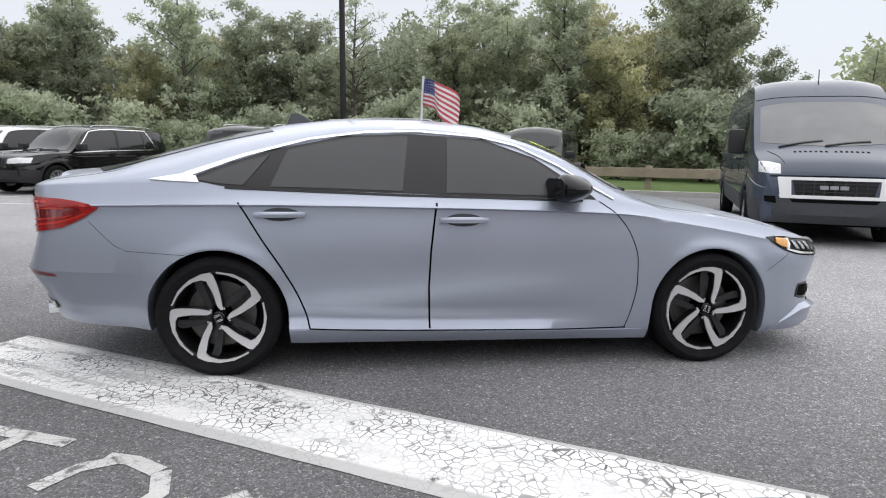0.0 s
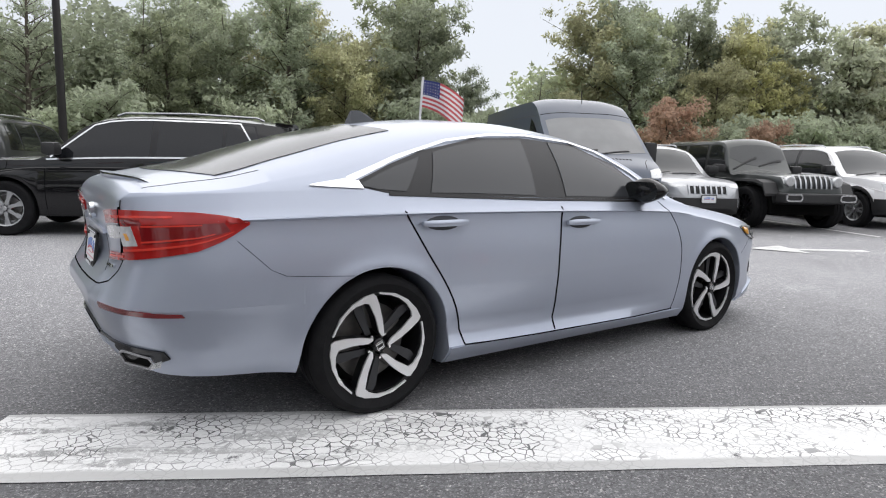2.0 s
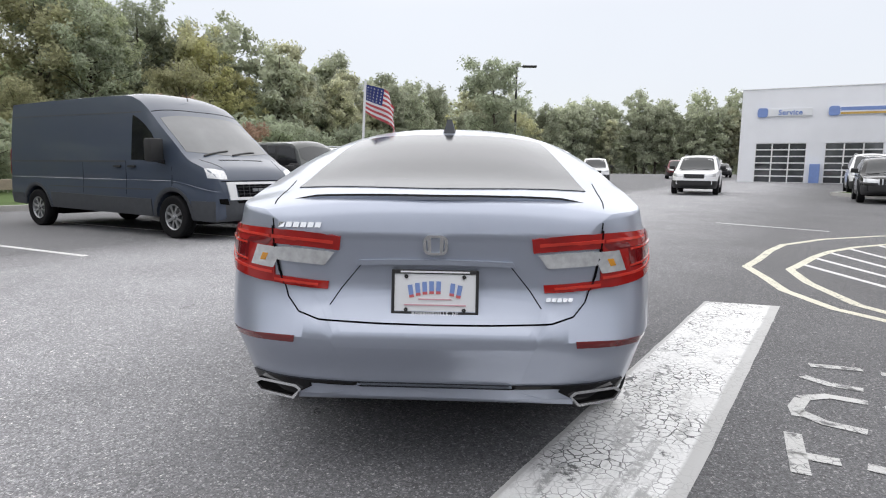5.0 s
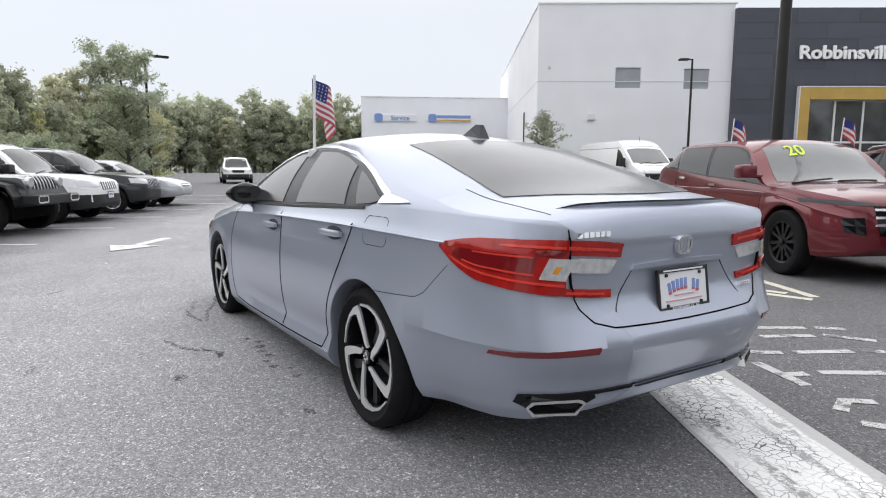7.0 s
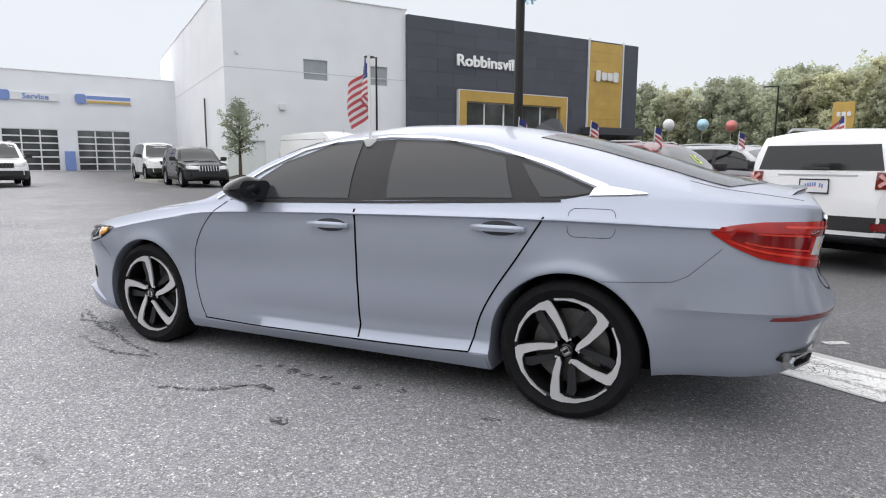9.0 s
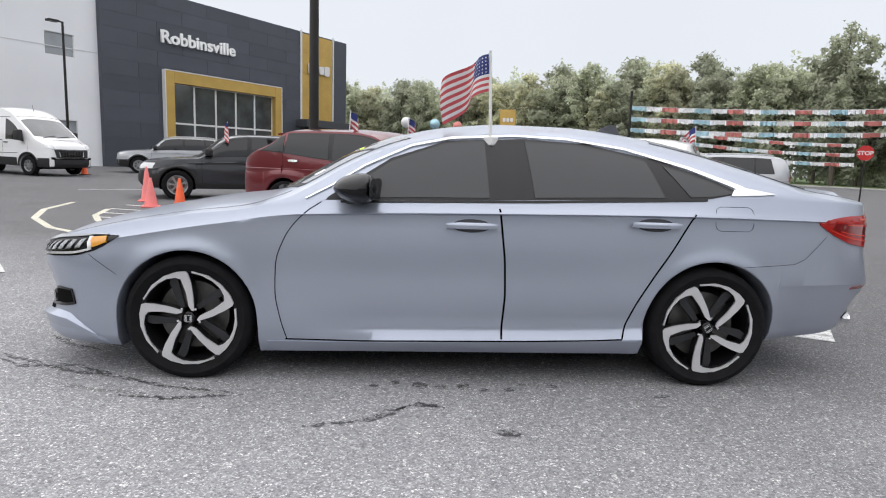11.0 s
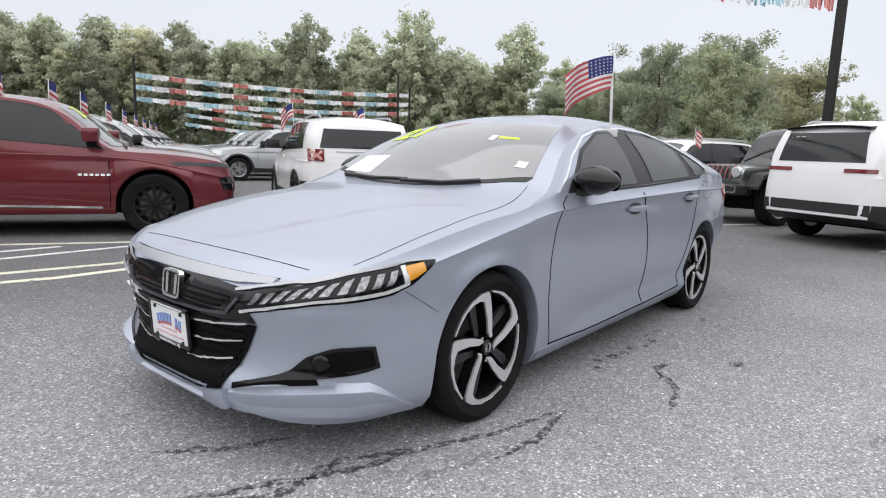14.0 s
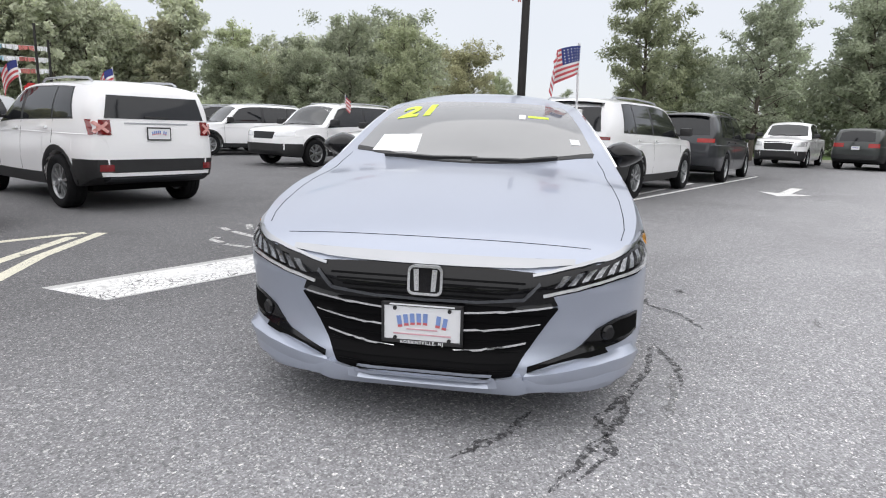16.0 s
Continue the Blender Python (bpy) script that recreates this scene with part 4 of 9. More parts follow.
# ---- the sedan ----
SEDAN = dict(
    ends=(-2.50, 2.40), step=0.03, axle=0.335, arches=[(1.415, 0.368), (-1.415, 0.376)],
    top=curve((-2.50, 0.64), (-2.485, 0.80), (-2.465, 0.95), (-2.44, 1.045), (-2.40, 1.085), (-2.25, 1.118), (-2.05, 1.155), (-1.76, 1.245), (-1.39, 1.347), (-1.03, 1.415), (-0.68, 1.447), (-0.33, 1.450),
              (0.0, 1.425), (0.33, 1.360), (0.56, 1.275), (0.83, 1.135), (1.08, 1.000), (1.20, 0.975), (1.40, 0.950), (1.71, 0.895), (2.04, 0.815), (2.20, 0.760), (2.30, 0.705), (2.35, 0.64), (2.385, 0.54), (2.40, 0.44)),
    bottom=curve((-2.50, 0.43), (-2.49, 0.38), (-2.475, 0.345), (-2.44, 0.325), (-2.3, 0.285), (-1.8, 0.245), (-1.0, 0.175), (0.3, 0.165), (1.0, 0.155), (1.8, 0.165), (2.2, 0.175), (2.34, 0.195), (2.385, 0.25), (2.40, 0.32)),
    plan=curve((-2.50, 0.36), (-2.475, 0.52), (-2.42, 0.67), (-2.32, 0.79), (-2.12, 0.868), (-1.8, 0.905), (-1.4, 0.926), (-0.5, 0.928), (0.6, 0.925), (1.4, 0.922), (1.75, 0.905), (1.98, 0.868), (2.14, 0.80), (2.27, 0.66), (2.35, 0.46), (2.40, 0.22)),
    crown=curve((-2.5, 0.02), (-2.3, 0.06), (-1.95, 0.095), (-1.6, 0.125), (-1.1, 0.115), (-0.6, 0.085), (-0.2, 0.075), (0.15, 0.075), (0.5, 0.085), (0.85, 0.11), (1.05, 0.065), (1.6, 0.055), (2.1, 0.05), (2.4, 0.03)),
    belt=curve((-2.5, 1.01), (-2.2, 1.045), (-1.7, 1.055), (-1.1, 1.035), (-0.2, 1.005), (0.6, 0.975), (1.0, 0.945), (1.5, 0.875), (1.9, 0.80), (2.3, 0.68), (2.4, 0.6)),
    crease=curve((-2.5, 0.93), (-2.0, 0.945), (-1.28, 0.953), (-0.23, 0.940), (0.8, 0.910), (1.3, 0.845), (1.8, 0.755), (2.1, 0.70), (2.4, 0.60)),
    widths=(0.935, 0.972, 0.935), tumble=0.66, mid=0.60, bulge=1.1, roof_power=2.6)


def level(z):
    """Where the tail stands at height z."""
    a, b = -2.4999, -2.40
    for _ in range(30):
        m = (a + b) / 2
        a, b = (m, b) if SEDAN["top"](m) < z else (a, m)
    return a


CREASE = curve((-2.5, 0.15), (-2.25, 0.5), (-1.9, 1.0), (0.55, 1.0), (0.9, 0.55), (1.25, 0.0), (2.4, 0.0))     # how sharp the shoulder line is
SCALLOP = curve((-2.5, 0.0), (-1.2, 0.0), (-1.02, 1.0), (0.35, 1.0), (0.60, 0.7), (0.80, 0.15), (0.92, 0.0), (2.4, 0.0))     # hollow above the sill
TUCK = curve((-2.5, 1.0), (-1.95, 1.0), (-1.78, 0.55), (-1.5, 0.0), (2.4, 0.0))     # rear bumper turned under below its line
GAPZ = curve((-2.5, 0.36), (-1.1, 0.278), (-0.95, 0.270), (-0.75, 0.261), (-0.4, 0.251), (0.0, 0.244), (0.9, 0.236), (2.4, 0.236))


def sedan_profile(x):
    """Half a section of the sedan: sill, hollow door foot, swelling side, lipped shoulder line, glasshouse, roof."""
    q = SEDAN
    zt, w, zb0 = q["top"](x), q["plan"](x), q["bottom"](x)
    zb = zb0
    for ax, r in q["arches"]:
        if abs(x - ax) < r:
            zb = max(zb, q["axle"] + math.sqrt(max(r * r - (x - ax) ** 2, 0)))
    zb = min(zb, zt - 0.08)
    zr = zt - min(q["crown"](x), (zt - zb) * 0.5)
    zl = min(q["belt"](x), zr - 0.004)
    zc = min(q["crease"](x), zl - 0.025)
    cr, sc, tk = CREASE(x), SCALLOP(x), TUCK(x)
    k = w / 0.926
    wc = w - k * (0.026 - 0.010 * cr)
    zm = min(0.588, zc - 0.03)
    z1 = min(GAPZ(x), zb0 + (zm - zb0) * 0.35)
    z2 = min(z1 + 0.078, zb0 + (zm - zb0) * 0.62)
    ws = w * 0.945 - 0.080 * tk
    under = lambda z: 0.31 * tk * max(0.0, zm - 0.004 - z)
    y1 = w - k * (0.020 - 0.016 * sc) - under(z1)
    y2 = w - k * (0.008 + 0.026 * sc) - under(z2)
    line = [(ws, zb0 + min(0.016, (z1 - zb0) * 0.5)), (y1 - 0.003 * k, z1 - (z1 - zb0) * 0.22), (y1, z1), (y1 + (y2 - y1) * 0.72, z1 + (z2 - z1) * 0.62), (y2, z2)]
    for j in (1, 2, 3):
        t = j / 4
        line.append((y2 + (w - under(zm - 0.006) - 0.005 * tk - y2) * (tk * t + (1 - tk) * (1 - (1 - t) ** 2)), z2 + (zm - 0.006 - z2) * t))
    line += [(w - 0.005 * tk, zm - 0.006), (w, zm + 0.002)]
    wu = w - k * (0.020 + 0.008 * cr)
    top = zc - 0.004 - 0.006 * cr
    for t, d in ((0.30, 0.12), (0.55, 0.40), (0.78, 0.78), (0.93, 1.0)):
        line.append((w + (wu - w) * d, zm + 0.002 + (top - zm - 0.002) * t))
    line.append((wu - 0.001, top))
    zs = [z for _, z in line]
    yy = [y for y, _ in line]
    n = len(line)
    cut = [max(z, zb + 0.010 + (top - zb - 0.010) * (j / (n - 1)) ** 1.6 * 0.98) if zb > zb0 + 1e-4 else z for j, z in enumerate(zs)]
    cut[-1] = top
    y0 = float(np.interp(zb + 0.004, zs, yy)) if zb > zb0 + 1e-4 else ws - 0.006
    pts = [(0, zb), (0.5 * y0, zb), (y0 - 0.030, zb), (y0 - 0.004, zb + 0.002), *[(float(np.interp(z, zs, yy)), z) for z in cut]]
    pts += [(wc, zc), (wc - k * (0.005 + 0.004 * cr), zc + 0.0045)]
    wl = w * q["widths"][2]
    pts += [(wc + (wl - wc) * 0.66, zc + (zl - zc) * 0.42), (wl, zl)]
    wr = max(wl - q["tumble"] * (zr - zl), 0.25 * w)
    for j in range(1, 6):
        t = j / 5
        pts.append((wl + (wr - wl) * t + 0.025 * q["bulge"] * math.sin(math.pi * t) * min(1, (zr - zl) * 3), zl + (zr - zl) * t))
    for j in range(1, 8):
        t = 1 - j / 7
        pts.append((wr * t, zt - (zt - zr) * t ** q["roof_power"]))
    return pts


def body_shape(p):
    """Boot lid drawn in below its crease, bumper faces turned under, lips round the wheel arches."""
    dx = dy = 0.0
    for ax, r in SEDAN["arches"]:
        d = math.hypot(p.x - ax, p.z - SEDAN["axle"]) - r
        if d < 0.2 and abs(p.y) > 0.7 and p.z < 0.86:
            dy -= 0.011 * math.exp(-(max(d, 0.0) / 0.055) ** 2)
    if p.x < -2.2:
        s = min(1.0, (-2.2 - p.x) / 0.2)
        fade = min(1.0, max(0.0, (0.78 - abs(p.y)) / 0.30))
        fade = fade * fade * (3 - 2 * fade)
        dx = s * (CREST(p.z) + fade * BOOT(p.z))
    elif p.x > 1.9:
        s = min(1.0, (p.x - 1.9) / 0.35)
        dx = -s * NOSE(p.z)
        dy += 0.55 * s * NOSE(p.z) * min(1.0, abs(p.y) / 0.8)
    return dx, dy


CREST = curve((0.0, 0.02), (0.40, 0.018), (0.45, 0.008), (0.582, -0.042), (0.60, -0.043), (0.68, -0.024), (0.77, 0.0), (2.0, 0.0))
NOSE = curve((0.0, 0.0), (0.235, 0.0), (0.30, 0.006), (0.355, 0.040), (0.43, 0.043), (0.55, 0.016), (0.615, 0.0), (2.0, 0.0))
BOOT = curve((0.0, 0.0), (0.60, 0.0), (0.65, 0.018), (0.71, 0.040), (0.76, 0.040), (0.944, 0.010), (0.958, 0.0), (2.0, 0.0))
SEDAN["xs"] = [level(0.643 + 0.01 * k) for k in range(45)]
SEDAN["shape"], SEDAN["profile"] = body_shape, sedan_profile


_f = curve((0.236, 0.895), (0.36, 0.930), (0.50, 0.953), (0.64, 0.950), (0.79, 0.903), (0.915, 0.805), (0.975, 0.72))
_r = curve((0.272, -0.925), (0.33, -0.94), (0.46, -0.985), (0.60, -1.06), (0.76, -1.165), (0.90, -1.25), (0.965, -1.29))
FRONT_EDGE = [(_f(0.236 + 0.739 * k / 18), 0.236 + 0.739 * k / 18) for k in range(18, -1, -1)]
REAR_EDGE = [(_r(0.272 + 0.693 * k / 14), 0.272 + 0.693 * k / 14) for k in range(14, -1, -1)]


def rounded(cx, cy, w, h, r, n=4):
    """Outline of a rounded rectangle."""
    pts = []
    for sx, sy, a0 in ((1, 1, 0), (-1, 1, 90), (-1, -1, 180), (1, -1, 270)):
        for k in range(n + 1):
            a = radians(a0 + 90 * k / n)
            pts.append((cx + sx * (w / 2 - r) + r * math.cos(a), cy + sy * (h / 2 - r) + r * math.sin(a)))
    return pts


def sedan():
    root = thing("sedan", "blue-grey four-door sedan with tinted windows, standing across the lane", "car")
    sh = Shell(SEDAN)
    part("body", sh.bm.copy(), GREY_PAINT, root, smooth=True)
    for ax in (1.415, -1.415):
        for sign in (1, -1):
            w = wheel(root, "sedan", ax, sign * 0.795, 0.335, 0.258, 0.225, "split", {(1.415, 1): 1, (-1.415, 1): 53, (1.415, -1): 20, (-1.415, -1): 67}[(ax, sign)])
    for ax, r in SEDAN["arches"]:
        bm = bmesh.new()
        box(bm, ax - r + 0.01, -0.66, 0.22, ax + r - 0.01, 0.66, 0.335 + r - 0.01, 0.02)
        part("wheel_well", bm, LINER, root)
    bm = bmesh.new()
    box(bm, -2.25, -0.6, 0.27, -1.8, 0.6, 0.33, 0.02)
    box(bm, -1.02, -0.8, 0.145, 1.02, 0.8, 0.175, 0.01)
    box(bm, 1.8, -0.6, 0.17, 2.2, 0.6, 0.20, 0.01)
    part("underbody", bm, LINER, root)

    def side(sign):
        S = lambda bm, lo, hi, out=0.004, nu=3, nv=5, into=0.012, dome=0.0: sh.skin(bm, lo, hi, "y", sign, out, nu, nv, into, dome)
        bm = bmesh.new()
        S(bm, [(0.70, 0.985), (0.35, 0.995), (0.0, 1.003), (-0.4, 1.015), (-0.8, 1.028), (-1.2, 1.040), (-1.38, 1.05), (-1.52, 1.078)],
          [(0.68, 1.005), (0.36, 1.215), (0.06, 1.318), (-0.36, 1.342), (-0.72, 1.325), (-1.1, 1.248), (-1.32, 1.178), (-1.54, 1.092)], 0.003)
        part("window_surround", bm, PILLAR, root, smooth=True)
        for name, lo, hi in (("front_window", [(0.60, 0.998), (0.30, 1.008), (0.0, 1.015), (-0.17, 1.018)], [(0.57, 1.055), (0.36, 1.195), (0.06, 1.303), (-0.15, 1.322)]),
                             ("rear_window_side", [(-0.415, 1.026), (-0.7, 1.036), (-0.9, 1.042), (-1.125, 1.046)], [(-0.375, 1.326), (-0.66, 1.315), (-0.86, 1.282), (-1.04, 1.240)]),
                             ("quarter_window", [(-1.265, 1.054), (-1.34, 1.058), (-1.42, 1.064), (-1.50, 1.080)], [(-1.135, 1.214), (-1.27, 1.175), (-1.38, 1.138), (-1.50, 1.088)])):
            bm = bmesh.new()
            S(bm, lo, hi, 0.007)
            part(name, bm, FILM, root, smooth=True)
        bm = bmesh.new()
        S(bm, [(0.80, 0.985), (0.66, 1.06), (0.50, 1.163), (0.25, 1.278), (0.03, 1.326), (-0.32, 1.350), (-0.61, 1.340), (-0.93, 1.296), (-1.27, 1.200), (-1.55, 1.095)],
          [(0.808, 0.989), (0.664, 1.066), (0.505, 1.170), (0.255, 1.288), (0.03, 1.338), (-0.32, 1.361), (-0.61, 1.352), (-0.93, 1.308), (-1.275, 1.216), (-1.57, 1.115)], 0.010, 3, 2)
        part("window_chrome", bm, CHROME, root, smooth=True)
        bm = bmesh.new()
        S(bm, [(-1.49, 1.066), (-1.57, 1.070), (-1.66, 1.074), (-1.745, 1.079)], [(-1.51, 1.100), (-1.57, 1.110), (-1.66, 1.096), (-1.74, 1.084)], 0.010, 2, 2)
        part("chrome_tip", bm, CHROME, root, smooth=True)
        bm = bmesh.new()
        S(bm, [(0.62, 0.972), (0.2, 0.985), (-0.4, 1.0), (-1.0, 1.022), (-1.36, 1.036)], [(0.62, 0.983), (0.2, 0.996), (-0.4, 1.011), (-1.0, 1.033), (-1.36, 1.048)], 0.006, 3, 1)
        part("window_seal", bm, PLASTIC, root, smooth=True)
        for ln, wd in (([(-0.225, 0.965), (-0.235, 0.9), (-0.258, 0.7), (-0.268, 0.5), (-0.262, 0.35), (-0.26, 0.258)], 0.011),
                       (FRONT_EDGE, 0.005),
                       (REAR_EDGE, 0.009),
                       ([(0.905, 0.236), (0.5, 0.236), (0.0, 0.244), (-0.4, 0.251), (-0.75, 0.261), (-0.925, 0.270)], 0.007)):
            bm = bmesh.new()
            sh.strip(bm, ln, "y", sign, wd)
            part("door_gap", bm, GAP, root)
        for ln in ([(-2.06, 0.86), (-1.93, 0.735), (-1.87, 0.707), (-1.72, 0.695), (-1.57, 0.687)], [(1.93, 0.665), (1.83, 0.60), (1.775, 0.565)]):
            bm = bmesh.new()
            sh.strip(bm, ln, "y", sign, 0.0022, 0.0008)
            part("bumper_gap", bm, GAP, root)
        bm = bmesh.new()
        S(bm, [(1.00, 0.165), (0.5, 0.168), (0.0, 0.172), (-0.5, 0.176), (-1.02, 0.182)], [(1.00, 0.224), (0.5, 0.230), (0.0, 0.238), (-0.5, 0.249), (-1.02, 0.268)], 0.006, 3, 3)
        part("sill", bm, GREY_PAINT, root, smooth=True)
        for hx, hz in ((-0.075, 0.872), (-1.07, 0.902)):
            bm = bmesh.new()
            sh.skin(bm, rounded_half(hx, hz, 0.105, 0.036, -1), rounded_half(hx, hz, 0.105, 0.036, 1), "y", sign, 0.0012, 2, 3, 0.01)
            cup = part("handle_cup", bm, GREY_PLASTIC, root, smooth=True)
            bm = bmesh.new()
            S(bm, [(hx - 0.135, hz - 0.012), (hx - 0.07, hz - 0.018), (hx + 0.07, hz - 0.018), (hx + 0.135, hz - 0.012)], [(hx - 0.135, hz + 0.010), (hx - 0.07, hz + 0.016), (hx + 0.07, hz + 0.016), (hx + 0.135, hz + 0.010)], 0.034, 3, 3, -0.016, 0.006)
            part("door_handle", bm, GREY_PAINT, root, smooth=True)
        # mirror
        base, _ = sh.hit("y", sign, 0.63, 0.985)
        bm = bmesh.new()
        r = bmesh.ops.create_uvsphere(bm, u_segments=20, v_segments=12, radius=1)
        for v in r["verts"]:
            c = v.co
            fx = -1 if c.x < 0 else 1
            v.co = Vector(((0.075 if fx < 0 else 0.155) * c.x, 0.125 * c.y, (0.064 + 0.016 * (1 - abs(c.y))) * c.z * (1 - 0.18 * sign * c.y)))
        bmesh.ops.transform(bm, matrix=Matrix.Translation((0.50, sign * 0.93, 1.052)) @ pose(0, 0, 0, 0, 0, -sign * 14), verts=bm.verts)
        mirror = part("door_mirror", bm, GLOSS, root, "gloss black mirror housing", smooth=True)
        bm = bmesh.new()
        tube(bm, [(0.62, sign * 0.80, 0.985), (0.57, sign * 0.87, 0.992), (0.53, sign * 0.92, 1.005)], [0.028, 0.026, 0.03], 10)
        part("mirror_arm", bm, PLASTIC, mirror, smooth=True)
        bm = bmesh.new()
        prism(bm, rounded(0, 0, 0.205, 0.11, 0.04), 0.004, Matrix.Translation((0.434, sign * 0.93, 1.052)) @ pose(0, 0, 0, 0, 0, -sign * 14) @ pose(0, 0, 0, 90, 0, -90))
        part("mirror_glass", bm, TINT, mirror)
        # tail lamp
        X = lambda bm, lo, hi, out=0.006, nu=3, nv=4: sh.skin(bm, [(sign * a, b) for a, b in lo], [(sign * a, b) for a, b in hi], "x", -1, out, nu, nv)
        sh.pivot = (-1.75, 0.30)
        tlo = sh.wrap(sign, [("b", 0.375, 0.752), ("b", 0.48, 0.758), ("b", 0.59, 0.770), ("b", 0.69, 0.784), ("s", -2.32, 0.802), ("s", -2.20, 0.824), ("s", -2.10, 0.868), ("s", -2.01, 0.926)])
        thi = sh.wrap(sign, [("b", 0.345, 0.952), ("b", 0.47, 0.966), ("b", 0.59, 0.975), ("b", 0.69, 0.977), ("s", -2.32, 0.976), ("s", -2.20, 0.973), ("s", -2.10, 0.960), ("s", -2.01, 0.937)])
        bm = bmesh.new()
        sh.cell(bm, sign, tlo, thi, 0.30, 1.0, 0.0, 1.0, 0.008, 0, 12, 6)
        tail = part("tail_light", bm, TAIL, root, "red wrap-round lamp with a clear insert", smooth=True)
        for t0, t1, v0, v1, lean in ((0.0, 0.30, 0.74, 1.0, 0.0), (0.03, 0.30, 0.0, 0.15, 0.0)):
            bm = bmesh.new()
            sh.cell(bm, sign, tlo, thi, t0, t1, v0, v1, 0.008, lean, 6, 3)
            part("boot_lens", bm, TAIL, tail, smooth=True)
        for t0, t1, v0, v1, lean in ((0.06, 0.295, 0.44, 0.70, -0.04), (0.305, 0.435, 0.28, 0.68, -0.05)):
            bm = bmesh.new()
            sh.cell(bm, sign, tlo, thi, t0, t1, v0, v1, 0.0095, lean, 4, 3)
            part("clear_insert", bm, CLEAR, tail, "clear reversing and indicator lens", smooth=True)
        bm = bmesh.new()
        sh.cell(bm, sign, tlo, thi, 0.345, 0.375, 0.40, 0.54, 0.0105, -0.02, 2, 2)
        part("amber_bulb", bm, AMBER, tail, smooth=True)
        for t0, t1, v0, v1 in ((0.47, 0.88, 0.30, 0.72), (0.33, 0.47, 0.70, 0.80)):
            bm = bmesh.new()
            sh.cell(bm, sign, tlo, thi, t0, t1, v0, v1, 0.0092, -0.03, 8, 2)
            part("smoked_lens", bm, DARK_RED, tail, smooth=True)
        for t0, t1, v0, v1 in ((0.03, 0.30, 0.84, 0.90), (0.31, 0.62, 0.84, 0.89), (0.31, 0.90, 0.17, 0.22), (0.08, 0.30, 0.05, 0.10), (0.46, 0.80, 0.33, 0.37), (0.46, 0.74, 0.66, 0.70)):
            bm = bmesh.new()
            sh.cell(bm, sign, tlo, thi, t0, t1, v0, v1, 0.0115, 0, 8, 1)
            part("light_guide", bm, TAIL_GLOW, tail, smooth=True)
        bm = bmesh.new()
        X(bm, [(0.51, 0.570), (0.62, 0.568), (0.74, 0.563), (0.815, 0.560)], [(0.505, 0.594), (0.62, 0.592), (0.74, 0.586), (0.815, 0.574)], 0.004)
        part("reflector", bm, DARK_RED, root, "dark red strip reflector", smooth=True)
        for ln, ax2, wd, out in (([(sign * 0.600, 1.012), (sign * 0.596, 0.976)], "x", 0.004, 0.002), ([(sign * 0.598, 0.985), (sign * 0.592, 0.90), (sign * 0.58, 0.82), (sign * 0.562, 0.765)], "x", 0.005, 0.0095),
                             ([(sign * 0.562, 0.767), (sign * 0.545, 0.722), (sign * 0.50, 0.674), (sign * 0.42, 0.652), (sign * 0.2, 0.645), (0, 0.643)], "x", 0.005, 0.002),
                             ([(-1.90, sign * 0.660), (-2.02, sign * 0.655), (-2.15, sign * 0.645), (-2.28, sign * 0.63), (-2.36, sign * 0.615)], "z", 0.004, 0.001)):
            bm = bmesh.new()
            sh.strip(bm, ln, ax2, -1 if ax2 == "x" else 1, wd, out)
            part("boot_gap", bm, GAP, root)
        bm = bmesh.new()
        o = [(-0.125, 0.022), (-0.10, 0.038), (0.10, 0.038), (0.128, 0.012), (0.10, -0.030), (-0.085, -0.036)]
        o = [(sign * -a, b) for a, b in o]
        o = [(a2 * 0.92, b2 * 0.80) for a2, b2 in o]
        p, _ = sh.hit("x", -1, sign * 0.60, 0.362)
        m = Matrix.Translation((p.x + 0.004, sign * 0.600, 0.352)) @ pose(0, 0, 0, 0, 0, -sign * 24) @ pose(0, 0, 0, 90, 0, -90)
        ins = [(a * 0.90, b * 0.66) for a, b in o]
        k = len(o)
        A = [bm.verts.new(m @ Vector((a, b, 0.02))) for a, b in o]
        B = [bm.verts.new(m @ Vector((a, b, 0.02))) for a, b in ins]
        Cc = [bm.verts.new(m @ Vector((a, b, -0.08))) for a, b in ins]
        D = [bm.verts.new(m @ Vector((a * 1.04, b * 1.1, -0.06))) for a, b in o]
        for p, q in ((A, B), (B, Cc), (D, A)):
            for i in range(k):
                bm.faces.new((p[i], p[(i + 1) % k], q[(i + 1) % k], q[i])).material_index = int(p is B)
        bmesh.ops.recalc_face_normals(bm, faces=bm.faces)
        tip = part("exhaust_tip", bm, [CHROME, BRAKE], root, "polished trapezoid tailpipe trim")
        bm = bmesh.new()
        X(bm, [(0.46, 0.385), (0.52, 0.350), (0.60, 0.345), (0.68, 0.350), (0.72, 0.372)], [(0.47, 0.404), (0.53, 0.402), (0.60, 0.400), (0.68, 0.400), (0.72, 0.400)], 0.007, 4, 6)
        part("exhaust_surround", bm, GLOSS, tip, smooth=True)
        bm = bmesh.new()
        prism(bm, ins, 0.008, m, 0.002)
        part("exhaust_opening", bm, LINER, tip)
        # head lamp and front trim
        F = lambda bm, lo, hi, out=0.006, nu=3, nv=4, dome=0.0: sh.skin(bm, [(sign * a, b) for a, b in lo], [(sign * a, b) for a, b in hi], "x", 1, out, nu, nv, 0.012, dome)
        sh.pivot = (1.65, 0.35)
